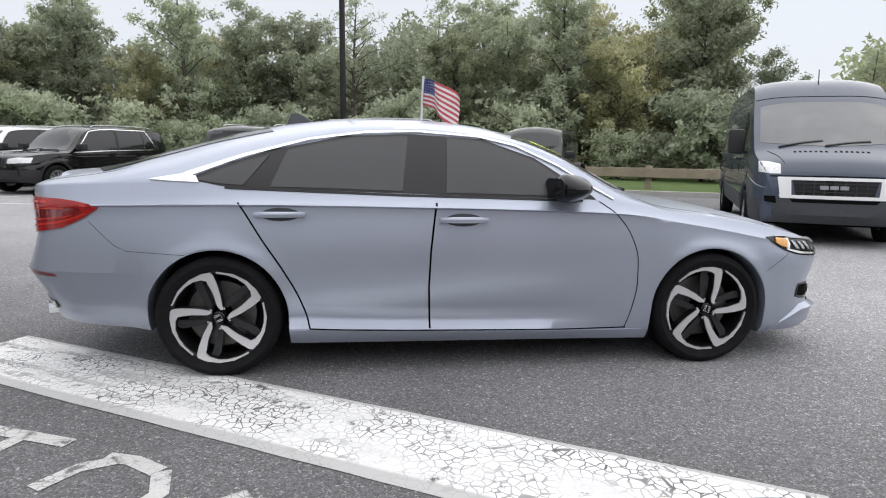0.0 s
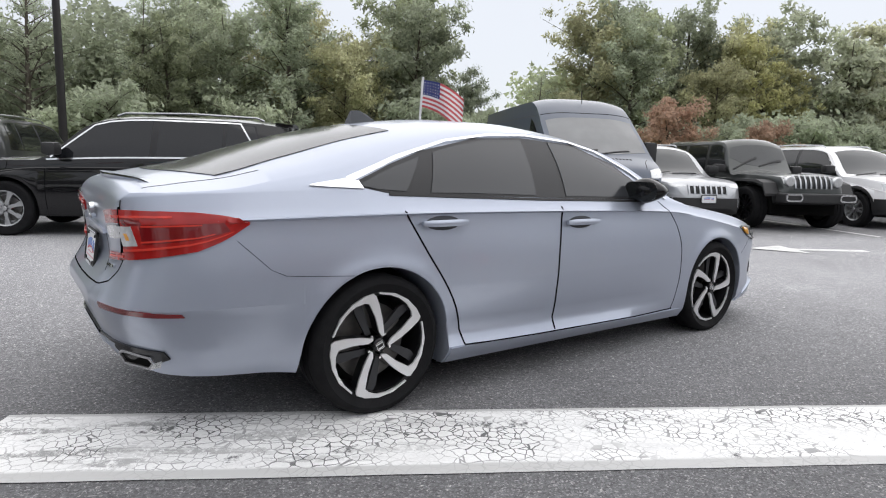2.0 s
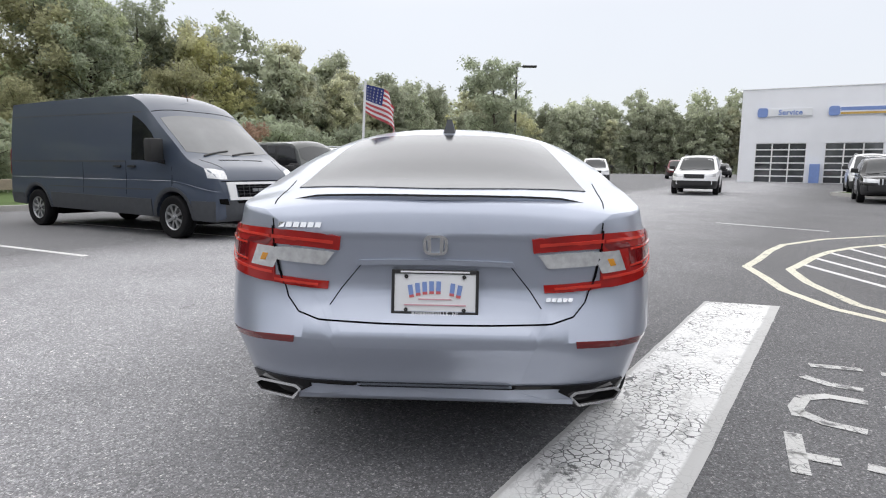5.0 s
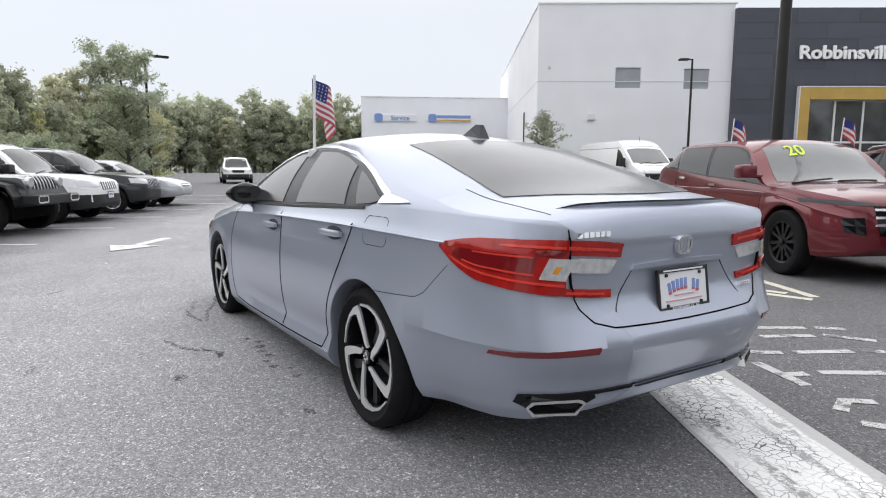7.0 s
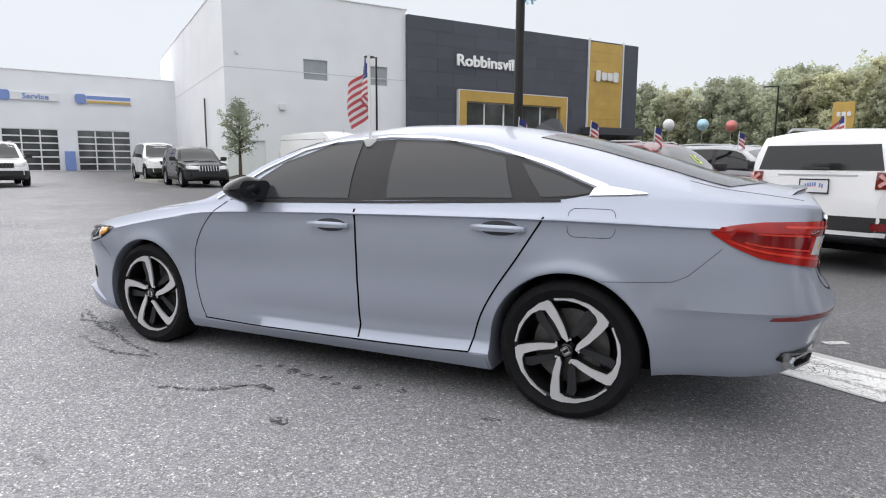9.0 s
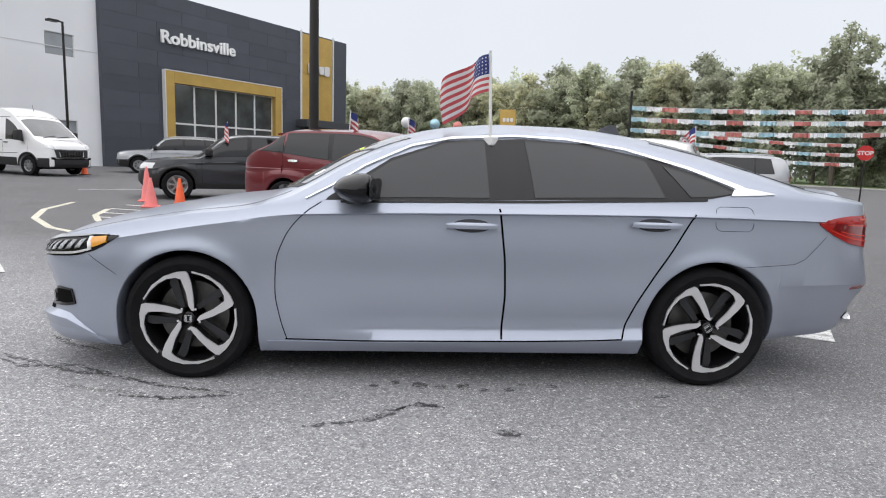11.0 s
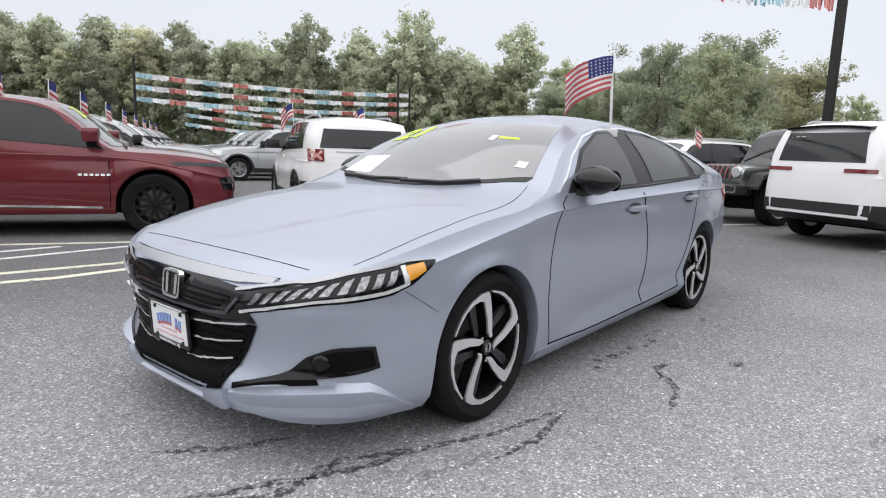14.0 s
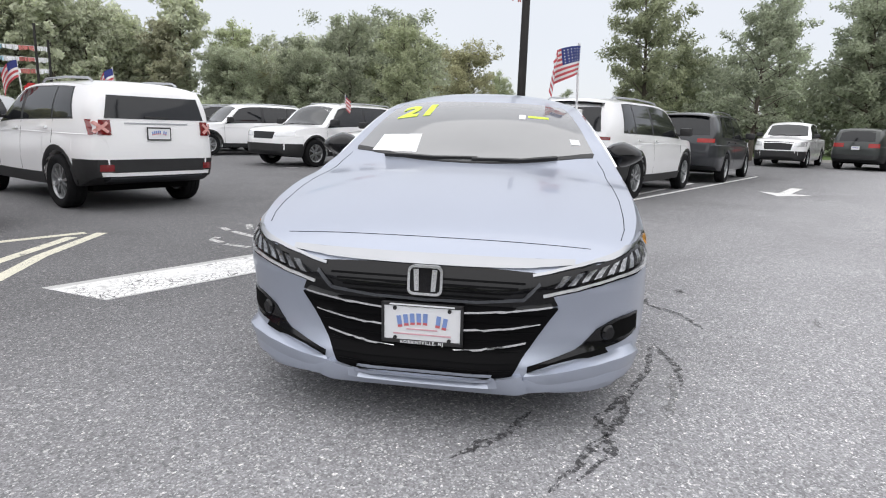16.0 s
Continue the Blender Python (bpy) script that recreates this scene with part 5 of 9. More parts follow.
        hlo = sh.wrap(sign, [("f", 0.425, 0.566), ("f", 0.52, 0.588), ("f", 0.62, 0.611), ("f", 0.72, 0.632), ("s", 2.10, 0.643), ("s", 1.99, 0.655), ("s", 1.88, 0.690), ("s", 1.775, 0.756)])
        hhi = sh.wrap(sign, [("f", 0.40, 0.652), ("f", 0.52, 0.678), ("f", 0.62, 0.699), ("f", 0.72, 0.722), ("s", 2.10, 0.744), ("s", 1.99, 0.757), ("s", 1.88, 0.768), ("s", 1.765, 0.766)])
        bm = bmesh.new()
        sh.cell(bm, sign, hlo, hhi, 0, 1, 0, 1, 0.004, 0, 18, 5)
        lamp = part("headlight", bm, GLOSS, root, "slim black headlamp with a row of clear reflectors", smooth=True)
        for i in range(10):
            bm = bmesh.new()
            sh.cell(bm, sign, hlo, hhi, 0.085 + 0.068 * i, 0.122 + 0.068 * i, 0.34, 0.74, 0.010, 0.045, 2, 2)
            part("reflector_cell", bm, REFLECTOR, lamp, smooth=True)
        for t0, t1, v0, v1, out in ((0.03, 0.82, 0.08, 0.20, 0.011), (0.795, 0.822, 0.20, 0.86, 0.011), (0.0, 0.93, 0.93, 1.04, 0.012)):
            bm = bmesh.new()
            sh.cell(bm, sign, hlo, hhi, t0, t1, v0, v1, out, 0, 12, 2)
            part("light_bar", bm, CLEAR if v0 < 0.5 else SATIN, lamp, smooth=True)
        bm = bmesh.new()
        sh.cell(bm, sign, hlo, hhi, 0.82, 0.925, 0.22, 0.80, 0.011, 0, 4, 3)
        part("indicator", bm, AMBER, lamp, "amber side indicator", smooth=True)
        flo = sh.wrap(sign, [("f", 0.40, 0.288), ("f", 0.50, 0.318), ("f", 0.60, 0.342), ("f", 0.70, 0.352), ("s", 2.14, 0.362), ("s", 2.07, 0.372), ("s", 2.02, 0.388)])
        fhi = sh.wrap(sign, [("f", 0.40, 0.302), ("f", 0.50, 0.332), ("f", 0.60, 0.366), ("f", 0.66, 0.430), ("s", 2.16, 0.470), ("s", 2.09, 0.472), ("s", 2.04, 0.470)])
        bm = bmesh.new()
        sh.cell(bm, sign, flo, fhi, 0, 1, 0, 1, 0.006, 0, 14, 4)
        fog = part("fog_lamp_recess", bm, GLOSS, root, smooth=True)
        bm = bmesh.new()
        sh.cell(bm, sign, flo, fhi, 0.52, 0.96, 0.16, 0.88, 0.008, 0, 6, 3)
        part("recess_back", bm, LINER, fog, smooth=True)
        bm = bmesh.new()
        p, nrm = sh.hit("x", 1, sign * 0.705, 0.410)
        lathe(bm, [(0.001, -0.012), (0.025, -0.012), (0.033, -0.004), (0.036, 0.02)], 20)
        bmesh.ops.transform(bm, matrix=Matrix.Translation(p + nrm * 0.006) @ nrm.to_track_quat("-Y", "Z").to_matrix().to_4x4(), verts=bm.verts)
        part("fog_lamp", bm, GLOSS, fog, smooth=True)
        wlo = sh.wrap(sign, [("f", 0.36, 0.200), ("f", 0.48, 0.203), ("f", 0.60, 0.210), ("f", 0.70, 0.222), ("s", 2.14, 0.216), ("s", 2.04, 0.200), ("s", 1.84, 0.176)])
        whi = sh.wrap(sign, [("f", 0.40, 0.285), ("f", 0.50, 0.314), ("f", 0.60, 0.336), ("f", 0.70, 0.346), ("s", 2.14, 0.356), ("s", 2.05, 0.350), ("s", 1.86, 0.20)])
        bm = bmesh.new()
        sh.cell(bm, sign, wlo, whi, 0, 1, 0, 0.62, 0.010, 0, 14, 4)
        wing = part("lip_winglet", bm, GREY_PAINT, root, smooth=True)
        bm = bmesh.new()
        blade(bm, sh, sign, wlo, whi)
        part("winglet_blade", bm, GREY_PAINT, wing, "body-coloured blade with a pointed inner end", smooth=True)
        bm = bmesh.new()
        sh.cell(bm, sign, flo, fhi, 0.0, 0.5, -0.6, 0.1, 0.004, 0, 10, 2)
        part("winglet_gap", bm, LINER, wing, smooth=True)
        bm = bmesh.new()
        sh.strip(bm, [(0.90, sign * 0.735), (1.02, sign * 0.762), (1.3, sign * 0.777), (1.6, sign * 0.785), (1.85, sign * 0.778), (1.97, sign * 0.768), (2.07, sign * 0.745)], "z", 1, 0.003, 0.0008)
        part("bonnet_gap", bm, GAP, root)

    both(side)
    # fuel flap on the driver's side
    bm = bmesh.new()
    o = rounded(-1.51, 0.945, 0.215, 0.13, 0.035, 4)
    sh.strip(bm, o + [o[0]], "y", 1, 0.0025, 0.0008, 1)
    part("fuel_flap", bm, GAP, root)

    FX = lambda bm, lo, hi, out=0.006, nu=2, nv=4: sh.skin(bm, lo, hi, "x", 1, out, nu, nv)
    bm = bmesh.new()
    ys = [k / 6 for k in range(-6, 7)]
    FX(bm, [(0.50 * k, 0.522 + 0.02 * k * k) for k in ys], [(0.44 * k, 0.672 - 0.012 * k * k) for k in ys], 0.005)
    grille = part("grille", bm, GLOSS, root, "gloss black grille with thin chrome bars", smooth=True)
    bm = bmesh.new()
    FX(bm, [(0.335 * k, 0.258) for k in ys], [(0.50 * k, 0.532) for k in ys], 0.011, 2, 12)
    part("lower_grille", bm, GRILLE, grille, smooth=True)
    for i in range(7):
        bm = bmesh.new()
        z = 0.275 + 0.036 * i
        wv = 0.34 + 0.15 * (z - 0.258) / 0.27
        FX(bm, [(wv * 0.96 * k, z) for k in ys], [(wv * 0.965 * k, z + 0.010) for k in ys], 0.015, 2, 1)
        part("grille_slat", bm, GRILLE, grille, smooth=True)
    for z, wv in ((0.499, 0.475), (0.424, 0.435), (0.342, 0.385)):
        for s2 in (1, -1):
            bm = bmesh.new()
            hs = [0.30 + 0.70 * k / 6 for k in range(7)]
            FX(bm, [(s2 * wv * k, z + 0.045 * k * k) for k in hs], [(s2 * wv * k, z + 0.008 + 0.045 * k * k) for k in hs], 0.022, 3, 1)
            part("chrome_bar", bm, CHROME, grille, smooth=True)
    for i in range(4):
        bm = bmesh.new()
        z = 0.560 + 0.020 * i
        FX(bm, [((0.30 + 0.025 * i) * k, z) for k in ys], [((0.30 + 0.025 * i) * k, z + 0.007) for k in ys], 0.010, 1, 1)
        part("grille_slat", bm, GRILLE, grille, smooth=True)
    bm = bmesh.new()
    FX(bm, [(0.40 * k, 0.208 + 0.004 * k * k) for k in ys], [(0.375 * k, 0.246 + 0.028 * abs(k) ** 3) for k in ys], 0.030, 2, 2)
    part("front_lip", bm, GREY_PAINT, root, "body-coloured lip under the grille", smooth=True)
    bm = bmesh.new()
    sh.strip(bm, [(-0.43, 0.625), (-0.37, 0.566), (-0.2, 0.548), (0, 0.545), (0.2, 0.548), (0.37, 0.566), (0.43, 0.625)], "x", 1, 0.010, 0.014)
    part("grille_edge", bm, GREY_PLASTIC, grille)
    bm = bmesh.new()
    FX(bm, [(0.555 * k, 0.668 + 0.020 * abs(k) ** 3) for k in ys], [(0.555 * k, 0.703 + 0.000 * k * k) for k in ys], 0.012, 3, 2)
    part("grille_chrome", bm, SATIN, grille, smooth=True)
    bm = bmesh.new()
    sh.strip(bm, [(0.555 * k, 0.706) for k in ys], "x", 1, 0.004, 0.002)
    part("grille_seam", bm, GAP, grille)
    bm = bmesh.new()
    sh.strip(bm, [(2.207 - 0.034 * abs(k) ** 2.4, 0.62 * k) for k in ys], "z", 1, 0.003, 0.0008)
    part("bonnet_front_gap", bm, GAP, root)

    def emblem(x, z, face, w, h, back):
        m = Matrix.Translation((x, 0, z)) @ pose(0, 0, 0, 90, 0, 90 * face) @ pose(0, 0, 0, -6 * face, 0, 0)
        bm = bmesh.new()
        prism(bm, rounded(0, 0, w * 0.96, h * 0.96, 0.02), 0.012, m)
        pl = part("emblem", bm, back, root, "chrome-framed maker's emblem", smooth=False)
        bm = bmesh.new()
        k = 20
        o, i = rounded(0, 0, w, h, 0.024), rounded(0, 0, w - 0.02, h - 0.02, 0.016)
        A = [bm.verts.new(m @ Vector((a, b, 0.02))) for a, b in o]
        B = [bm.verts.new(m @ Vector((a, b, 0.02))) for a, b in i]
        A2 = [bm.verts.new(m @ Vector((a, b, 0.0))) for a, b in o]
        B2 = [bm.verts.new(m @ Vector((a, b, 0.0))) for a, b in i]
        for p, q in ((A, B), (B, B2), (A2, A)):
            for j in range(k):
                bm.faces.new((p[j], p[(j + 1) % k], q[(j + 1) % k], q[j]))
        for s2 in (-1, 1):
            prism(bm, [(s2 * w * 0.30, -h * 0.36), (s2 * w * 0.17, -h * 0.36), (s2 * w * 0.19, h * 0.36), (s2 * w * 0.34, h * 0.36)][::s2], 0.018, m)
        bmesh.ops.recalc_face_normals(bm, faces=bm.faces)
        part("emblem_frame", bm, CHROME, pl)

    p, _ = sh.hit("x", 1, 0, 0.62)
    emblem(p.x + 0.004, 0.618, 1, 0.135, 0.115, GLOSS)
    p, _ = sh.hit("x", -1, 0, 0.917)
    emblem(p.x - 0.004, 0.928, -1, 0.088, 0.074, GREY_PAINT)

    def dealer_plate(m, name):
        pl = plate(root, name, m)
        bm = bmesh.new()
        for q in ((-0.112, -0.047, 0.112, -0.042), (-0.06, -0.026, 0.06, -0.021)):
            box(bm, q[0], -0.0088, q[1], q[2], -0.005, q[3], 0.0, m)
        part("small_print", bm, FLAG_PINK, pl)
        bm = text_mesh("ROBBINSVILLE, NJ", 0.0175, 0.001, 1.22, 0.0004, 0.0)
        bmesh.ops.transform(bm, matrix=m @ pose(0.0, -0.0125, -0.076, 90, 0, 0), verts=bm.verts)
        part("frame_print", bm, WHITE, pl)
        bm = bmesh.new()
        box(bm, -0.125, -0.0125, 0.0725, 0.125, -0.010, 0.0785, 0.0, m)
        part("address_bar", bm, WHITE, pl)
        for sx in (-0.105, 0.105):
            for sz in (-0.062, 0.058):
                bm = bmesh.new()
                lathe(bm, [(0.001, -0.012), (0.007, -0.012), (0.008, -0.004)], 10)
                bmesh.ops.transform(bm, matrix=m @ Matrix.Translation((sx, 0, sz)), verts=bm.verts)
                part("plate_screw", bm, PLASTIC, pl)

    p, _ = sh.hit("x", 1, 0, 0.45)
    dealer_plate(Matrix.Translation((p.x + 0.028, -0.005, 0.452)) @ pose(0, 0, 0, 0, 0, 90) @ pose(0, 0, 0, 4, 0, 0), "front_plate")
    bm = bmesh.new()
    box(bm, p.x - 0.01, -0.075, 0.295, p.x + 0.018, 0.075, 0.368, 0.008)
    part("radar_cover", bm, GRILLE, root)
    p, _ = sh.hit("x", -1, 0, 0.75)
    dealer_plate(Matrix.Translation((p.x - 0.020, 0.0, 0.752)) @ pose(0, 0, 0, 0, 0, -90) @ pose(0, 0, 0, -8, 0, 0), "rear_plate")

    RX = lambda bm, lo, hi, out=0.006, nu=2, nv=3: sh.skin(bm, lo, hi, "x", -1, out, nu, nv)
    # dark line laid on the skin as the shade along the plate recess
    bm = bmesh.new()
    sh.strip(bm, [(-0.385, 0.70), (-0.345, 0.76), (-0.275, 0.846), (-0.15, 0.852), (0.15, 0.852), (0.275, 0.846), (0.345, 0.76), (0.385, 0.70)], "x", -1, 0.004, 0.001)
    part("plate_recess_edge", bm, GAP, root)
    bm = bmesh.new()
    RX(bm, [(0.29 * k, 0.853 - 0.006 * k * k) for k in ys], [(0.28 * k, 0.872 - 0.006 * k * k) for k in ys], 0.016, 2, 2)
    part("plate_hood", bm, GREY_PAINT, root, smooth=True)
    bm = bmesh.new()
    RX(bm, [(0.72 * k, 0.402 - 0.010 * abs(k) ** 3) for k in ys], [(0.72 * k, 0.416 - 0.010 * abs(k) ** 3) for k in ys], 0.008, 4, 1)
    part("valance_gap", bm, GLOSS, root, smooth=True)
    # boot lip
    bm = bmesh.new()
    n = 14
    rows = []
    for k in range(-n, n + 1):
        y = 0.585 * k / n
        x0 = -2.405 + 0.11 * (k / n) ** 2
        z0 = SEDAN["top"](x0) - 0.045 * (k / n) ** 2
        fade = 1 - 0.75 * max(0, abs(k / n) - 0.8) / 0.2
        rows.append([bm.verts.new(q) for q in ((x0 + 0.13, y, z0 + 0.006), (x0 + 0.04, y, z0 + 0.018 * fade), (x0 - 0.008, y, z0 + 0.022 * fade), (x0 - 0.010, y, z0 + 0.014 * fade), (x0 - 0.004, y, z0 + 0.001), (x0 + 0.08, y, z0 - 0.03))])
    for a, b in zip(rows, rows[1:]):
        for j in range(6):
            f = bm.faces.new((a[j], b[j], b[(j + 1) % 6], a[(j + 1) % 6]))
            f.material_index = 1 if j == 2 else 0
    bm.faces.new(rows[0])
    bm.faces.new(rows[-1][::-1])
    bmesh.ops.recalc_face_normals(bm, faces=bm.faces)
    part("boot_lip", bm, [GREY_PAINT, GLOSS], root, "slim boot-lid lip with a black underside", smooth=False)
    # model badges as plain bars
    for y0, z, w, n in ((0.575, 0.980, 0.0215, 6), (-0.40, 0.722, 0.016, 5)):
        bm = bmesh.new()
        for k in range(n):
            y = y0 - k * w * 1.25
            RX(bm, [(y, z), (y - w, z)], [(y - 0.004, z + w * 0.85), (y - w - 0.004, z + w * 0.85)], 0.010, 1, 1)
        part("badge", bm, CHROME, root, "chrome lettering")
    # windscreen, rear window, roof fin, wipers
    bm = bmesh.new()
    ws = [k / 5 for k in range(-5, 6)]
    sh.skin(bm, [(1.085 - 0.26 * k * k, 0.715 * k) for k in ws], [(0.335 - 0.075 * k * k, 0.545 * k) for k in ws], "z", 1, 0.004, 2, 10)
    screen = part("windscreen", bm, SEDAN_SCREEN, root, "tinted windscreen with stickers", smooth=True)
    bm = bmesh.new()
    sh.skin(bm, [(-1.24 + 0.09 * k * k, 0.50 * k) for k in ws], [(-2.24 + 0.17 * k * k, 0.60 * k) for k in ws], "z", 1, 0.004, 2, 10)
    part("rear_window", bm, FILM, root, smooth=True)
    bm = bmesh.new()
    sh.strip(bm, [(1.01, -0.50), (1.06, -0.2), (1.05, 0.05)], "z", 1, 0.016, 0.02)
    sh.strip(bm, [(1.07, 0.02), (1.05, 0.3), (0.98, 0.50)], "z", 1, 0.016, 0.02)
    part("wiper", bm, PLASTIC, screen)
    bm = bmesh.new()
    sh.skin(bm, [(1.105 - 0.23 * k * k, 0.71 * k) for k in ws], [(1.075 - 0.25 * k * k, 0.72 * k) for k in ws], "z", 1, 0.003, 2, 2)
    part("cowl", bm, PLASTIC, root, smooth=True)
    bm = bmesh.new()
    sh.skin(bm, [(0.80, 0.585), (0.78, 0.64)], [(0.745, 0.575), (0.728, 0.63)], "z", 1, 0.006, 1, 1)
    sh.skin(bm, [(0.60, 0.26), (0.60, 0.30)], [(0.54, 0.26), (0.54, 0.30)], "z", 1, 0.006, 1, 1)
    part("sticker", bm, WHITE, screen)
    bm = bmesh.new()
    sh.skin(bm, [(0.57, 0.315), (0.565, 0.38), (0.555, 0.445)], [(0.545, 0.315), (0.54, 0.38), (0.53, 0.445)], "z", 1, 0.006, 2, 1)
    part("yellow_sticker", bm, LIME, screen)
    bm = bmesh.new()
    sh.skin(bm, [(0.93, -0.60), (0.97, -0.45), (0.985, -0.32)], [(0.76, -0.57), (0.79, -0.43), (0.80, -0.32)], "z", 1, 0.005, 2, 3)
    part("paper_sheet", bm, WHITE, screen)
    bm = text_mesh("21", 0.25, 0.002, 1.0, 0.010, 0.15)
    for v in bm.verts:
        a = v.co.copy()
        yy, xx = -0.40 + a.x, 0.50 - a.y * 0.95
        p, nrm = sh.hit("z", 1, xx, yy)
        v.co = p + nrm * (0.006 + (0.001 if a.z > 0 else 0))
    part("year_number", bm, LIME, screen, "yellow-green year numerals 21")
    bm = bmesh.new()
    prof = [(-0.10, 0), (-0.055, 0.045), (0.0, 0.075), (0.045, 0.078), (0.075, 0.0)]
    L = [bm.verts.new((-1.06 - a, 0.012 if b > 0.02 else 0.035, SEDAN["top"](-1.06 - a) + b - 0.004)) for a, b in prof]
    R = [bm.verts.new((-1.06 - a, -0.012 if b > 0.02 else -0.035, SEDAN["top"](-1.06 - a) + b - 0.004)) for a, b in prof]
    bm.faces.new(L)
    bm.faces.new(R[::-1])
    for k in range(5):
        bm.faces.new((L[k], R[k], R[(k + 1) % 5], L[(k + 1) % 5]))
    bmesh.ops.recalc_face_normals(bm, faces=bm.faces)
    part("roof_fin", bm, GREY_PLASTIC, root, "dark shark-fin aerial")
    sh.bm.free()
    return root


def blade(bm, sh, sign, lo, hi):
    """A shelf along the foot of the front bumper: bright upper face, thin nose, pointed ends."""
    rows, n = [], 22
    for k in range(n + 1):
        t = k / n
        q = t * (len(lo) - 1)
        i = min(int(q), len(lo) - 2)
        a = Vector(lo[i]).lerp(Vector(lo[i + 1]), q - i)
        b = Vector(hi[i]).lerp(Vector(hi[i + 1]), q - i)
        grow = min(1.0, t / 0.16) * min(1.0, (1 - t) / 0.30)
        up, nrm = sh.hit("r", sign, *a.lerp(b, 0.90))
        mid_, nrm2 = sh.hit("r", sign, *a.lerp(b, 0.64))
        low, nrm3 = sh.hit("r", sign, *a.lerp(b, 0.28))
        out = Vector((nrm2.x, nrm2.y, 0)).normalized() * (0.008 + 0.022 * grow)
        rows.append([bm.verts.new(v) for v in (up - out * 0.3, up + out * 0.12, mid_ + out + Vector((0, 0, 0.012)), mid_ + out * 0.96, low + out * 0.35, low - out * 0.3)])
    for p, q in zip(rows, rows[1:]):
        for j in range(6):
            bm.faces.new((p[j], q[j], q[(j + 1) % 6], p[(j + 1) % 6]))
    bm.faces.new(rows[0])
    bm.faces.new(rows[-1][::-1])
    bmesh.ops.recalc_face_normals(bm, faces=bm.faces)


def rounded_half(cx, cz, a, b, s):
    """Lower (s = -1) or upper half of an ellipse as a line."""
    return [(cx + a * math.cos(t), cz + s * b * math.sin(t)) for t in [math.pi * k / 8 for k in range(9)]]


sedan()


# ---- ground and painted lines ----
def ground():
    bm = bmesh.new()
    step = [-2000, -900, -400, -200, -120, -90] + [-70 + 5 * k for k in range(29)] + [90, 120, 200, 400, 900, 2000]
    rows = [[bm.verts.new((x, y, rise(x, y) if max(abs(x), abs(y)) < 100 else 0.5)) for y in step] for x in step]
    for a, b in zip(rows, rows[1:]):
        for k in range(len(step) - 1):
            bm.faces.new((a[k], b[k], b[k + 1], a[k + 1]))
    tagged(part("ground", bm, ASPHALT, smooth=True), "worn grey asphalt of a car lot with pale stones", "ground", kind="structure")


ground()


def lay(bm, pts, width, lift=0.004, loop=False, seg=0.4):
    """A painted band along pts on the ground."""
    if loop:
        pts = pts + [pts[0]]
    dense = []
    for (a, b), (c, d) in zip(pts, pts[1:]):
        n = max(1, int(math.hypot(c - a, d - b) / seg))
        dense += [(a + (c - a) * k / n, b + (d - b) * k / n) for k in range(n)]
    dense.append(pts[-1])
    prev = None
    for i, p in enumerate(dense):
        q, r = Vector(dense[max(i - 1, 0)]), Vector(dense[min(i + 1, len(dense) - 1)])
        d = (r - q).normalized()
        nn = Vector((-d.y, d.x)) * width / 2
        row = []
        for s in (1, -1):
            x, y = p[0] + s * nn.x, p[1] + s * nn.y
            row.append(bm.verts.new((x, y, rise(x, y) + lift)))
        if prev:
            bm.faces.new((prev[0], prev[1], row[1], row[0]))
        prev = row


def arc(cx, cy, r, a0, a1, n=14, turn=0.0, rx=1.0):
    c, s = math.cos(radians(turn)), math.sin(radians(turn))
    o = []
    for k in range(n + 1):
        a = radians(a0 + (a1 - a0) * k / n)
        x, y = r * rx * math.cos(a), r * math.sin(a)
        o.append((cx + c * x - s * y, cy + s * x + c * y))
    return o


def paint(name, label, material, lines, width, lift=0.004):
    bm = bmesh.new()
    for ln in lines:
        lay(bm, ln, width, lift)
    return tagged(part(name, bm, material), label, "road marking", kind="structure")


bm = bmesh.new()
u, v = Vector((0.861, -0.508)), Vector((-0.508, -0.861))
o = Vector((-2.84, -0.03))
rows = []
for i in range(31):
    rows.append([bm.verts.new((*(o + u * ((4.56 + 0.18 * j / 6) * i / 30) + v * (0.61 * j / 6 + (0.008 * noise.noise((i * 1.7, j * 5.0, 0)) if j in (0, 6) else 0))), 0.004)) for j in range(7)])
for a, b in zip(rows, rows[1:]):
    for j in range(6):
        bm.faces.new((a[j], b[j], b[j + 1], a[j + 1]))
tagged(part("stop_bar", bm, MARK), "wide white painted bar with crazed, flaking paint", "road marking", kind="structure")

# worn ground letters beside the bar, as plain strokes
LET = [[(-0.82, -2.28), (-0.89, -2.56)], [(-1.04, -2.12), (-1.18, -2.20), (-1.26, -2.34)], [(-1.41, -1.92), (-1.37, -2.08), (-1.46, -2.24)], [(-1.59, -1.80), (-1.74, -1.86), (-1.84, -2.0)],
       [(-1.87, -1.64), (-2.08, -1.55), (-2.27, -1.47)], [(-2.08, -1.51), (-2.16, -1.69)], [(-2.56, -1.23), (-2.50, -1.40), (-2.60, -1.52)], [(-2.69, -1.15), (-2.84, -1.23)],
       [(-0.96, -2.63), (-1.05, -2.78), (-1.21, -2.81)], [(-1.33, -2.45), (-1.57, -2.83)], [(-1.53, -2.28), (-1.73, -2.64)], [(-1.61, -2.90), (-1.76, -3.05)], [(-1.76, -2.72), (-2.05, -2.88)],
       [(-1.88, -2.08), (-2.08, -2.44)], [(-2.10, -2.52), (-2.21, -2.62)], [(-2.19, -1.78), (-2.41, -2.11)], [(-1.67, -1.78), (-1.55, -1.82), (-1.42, -1.92)]]
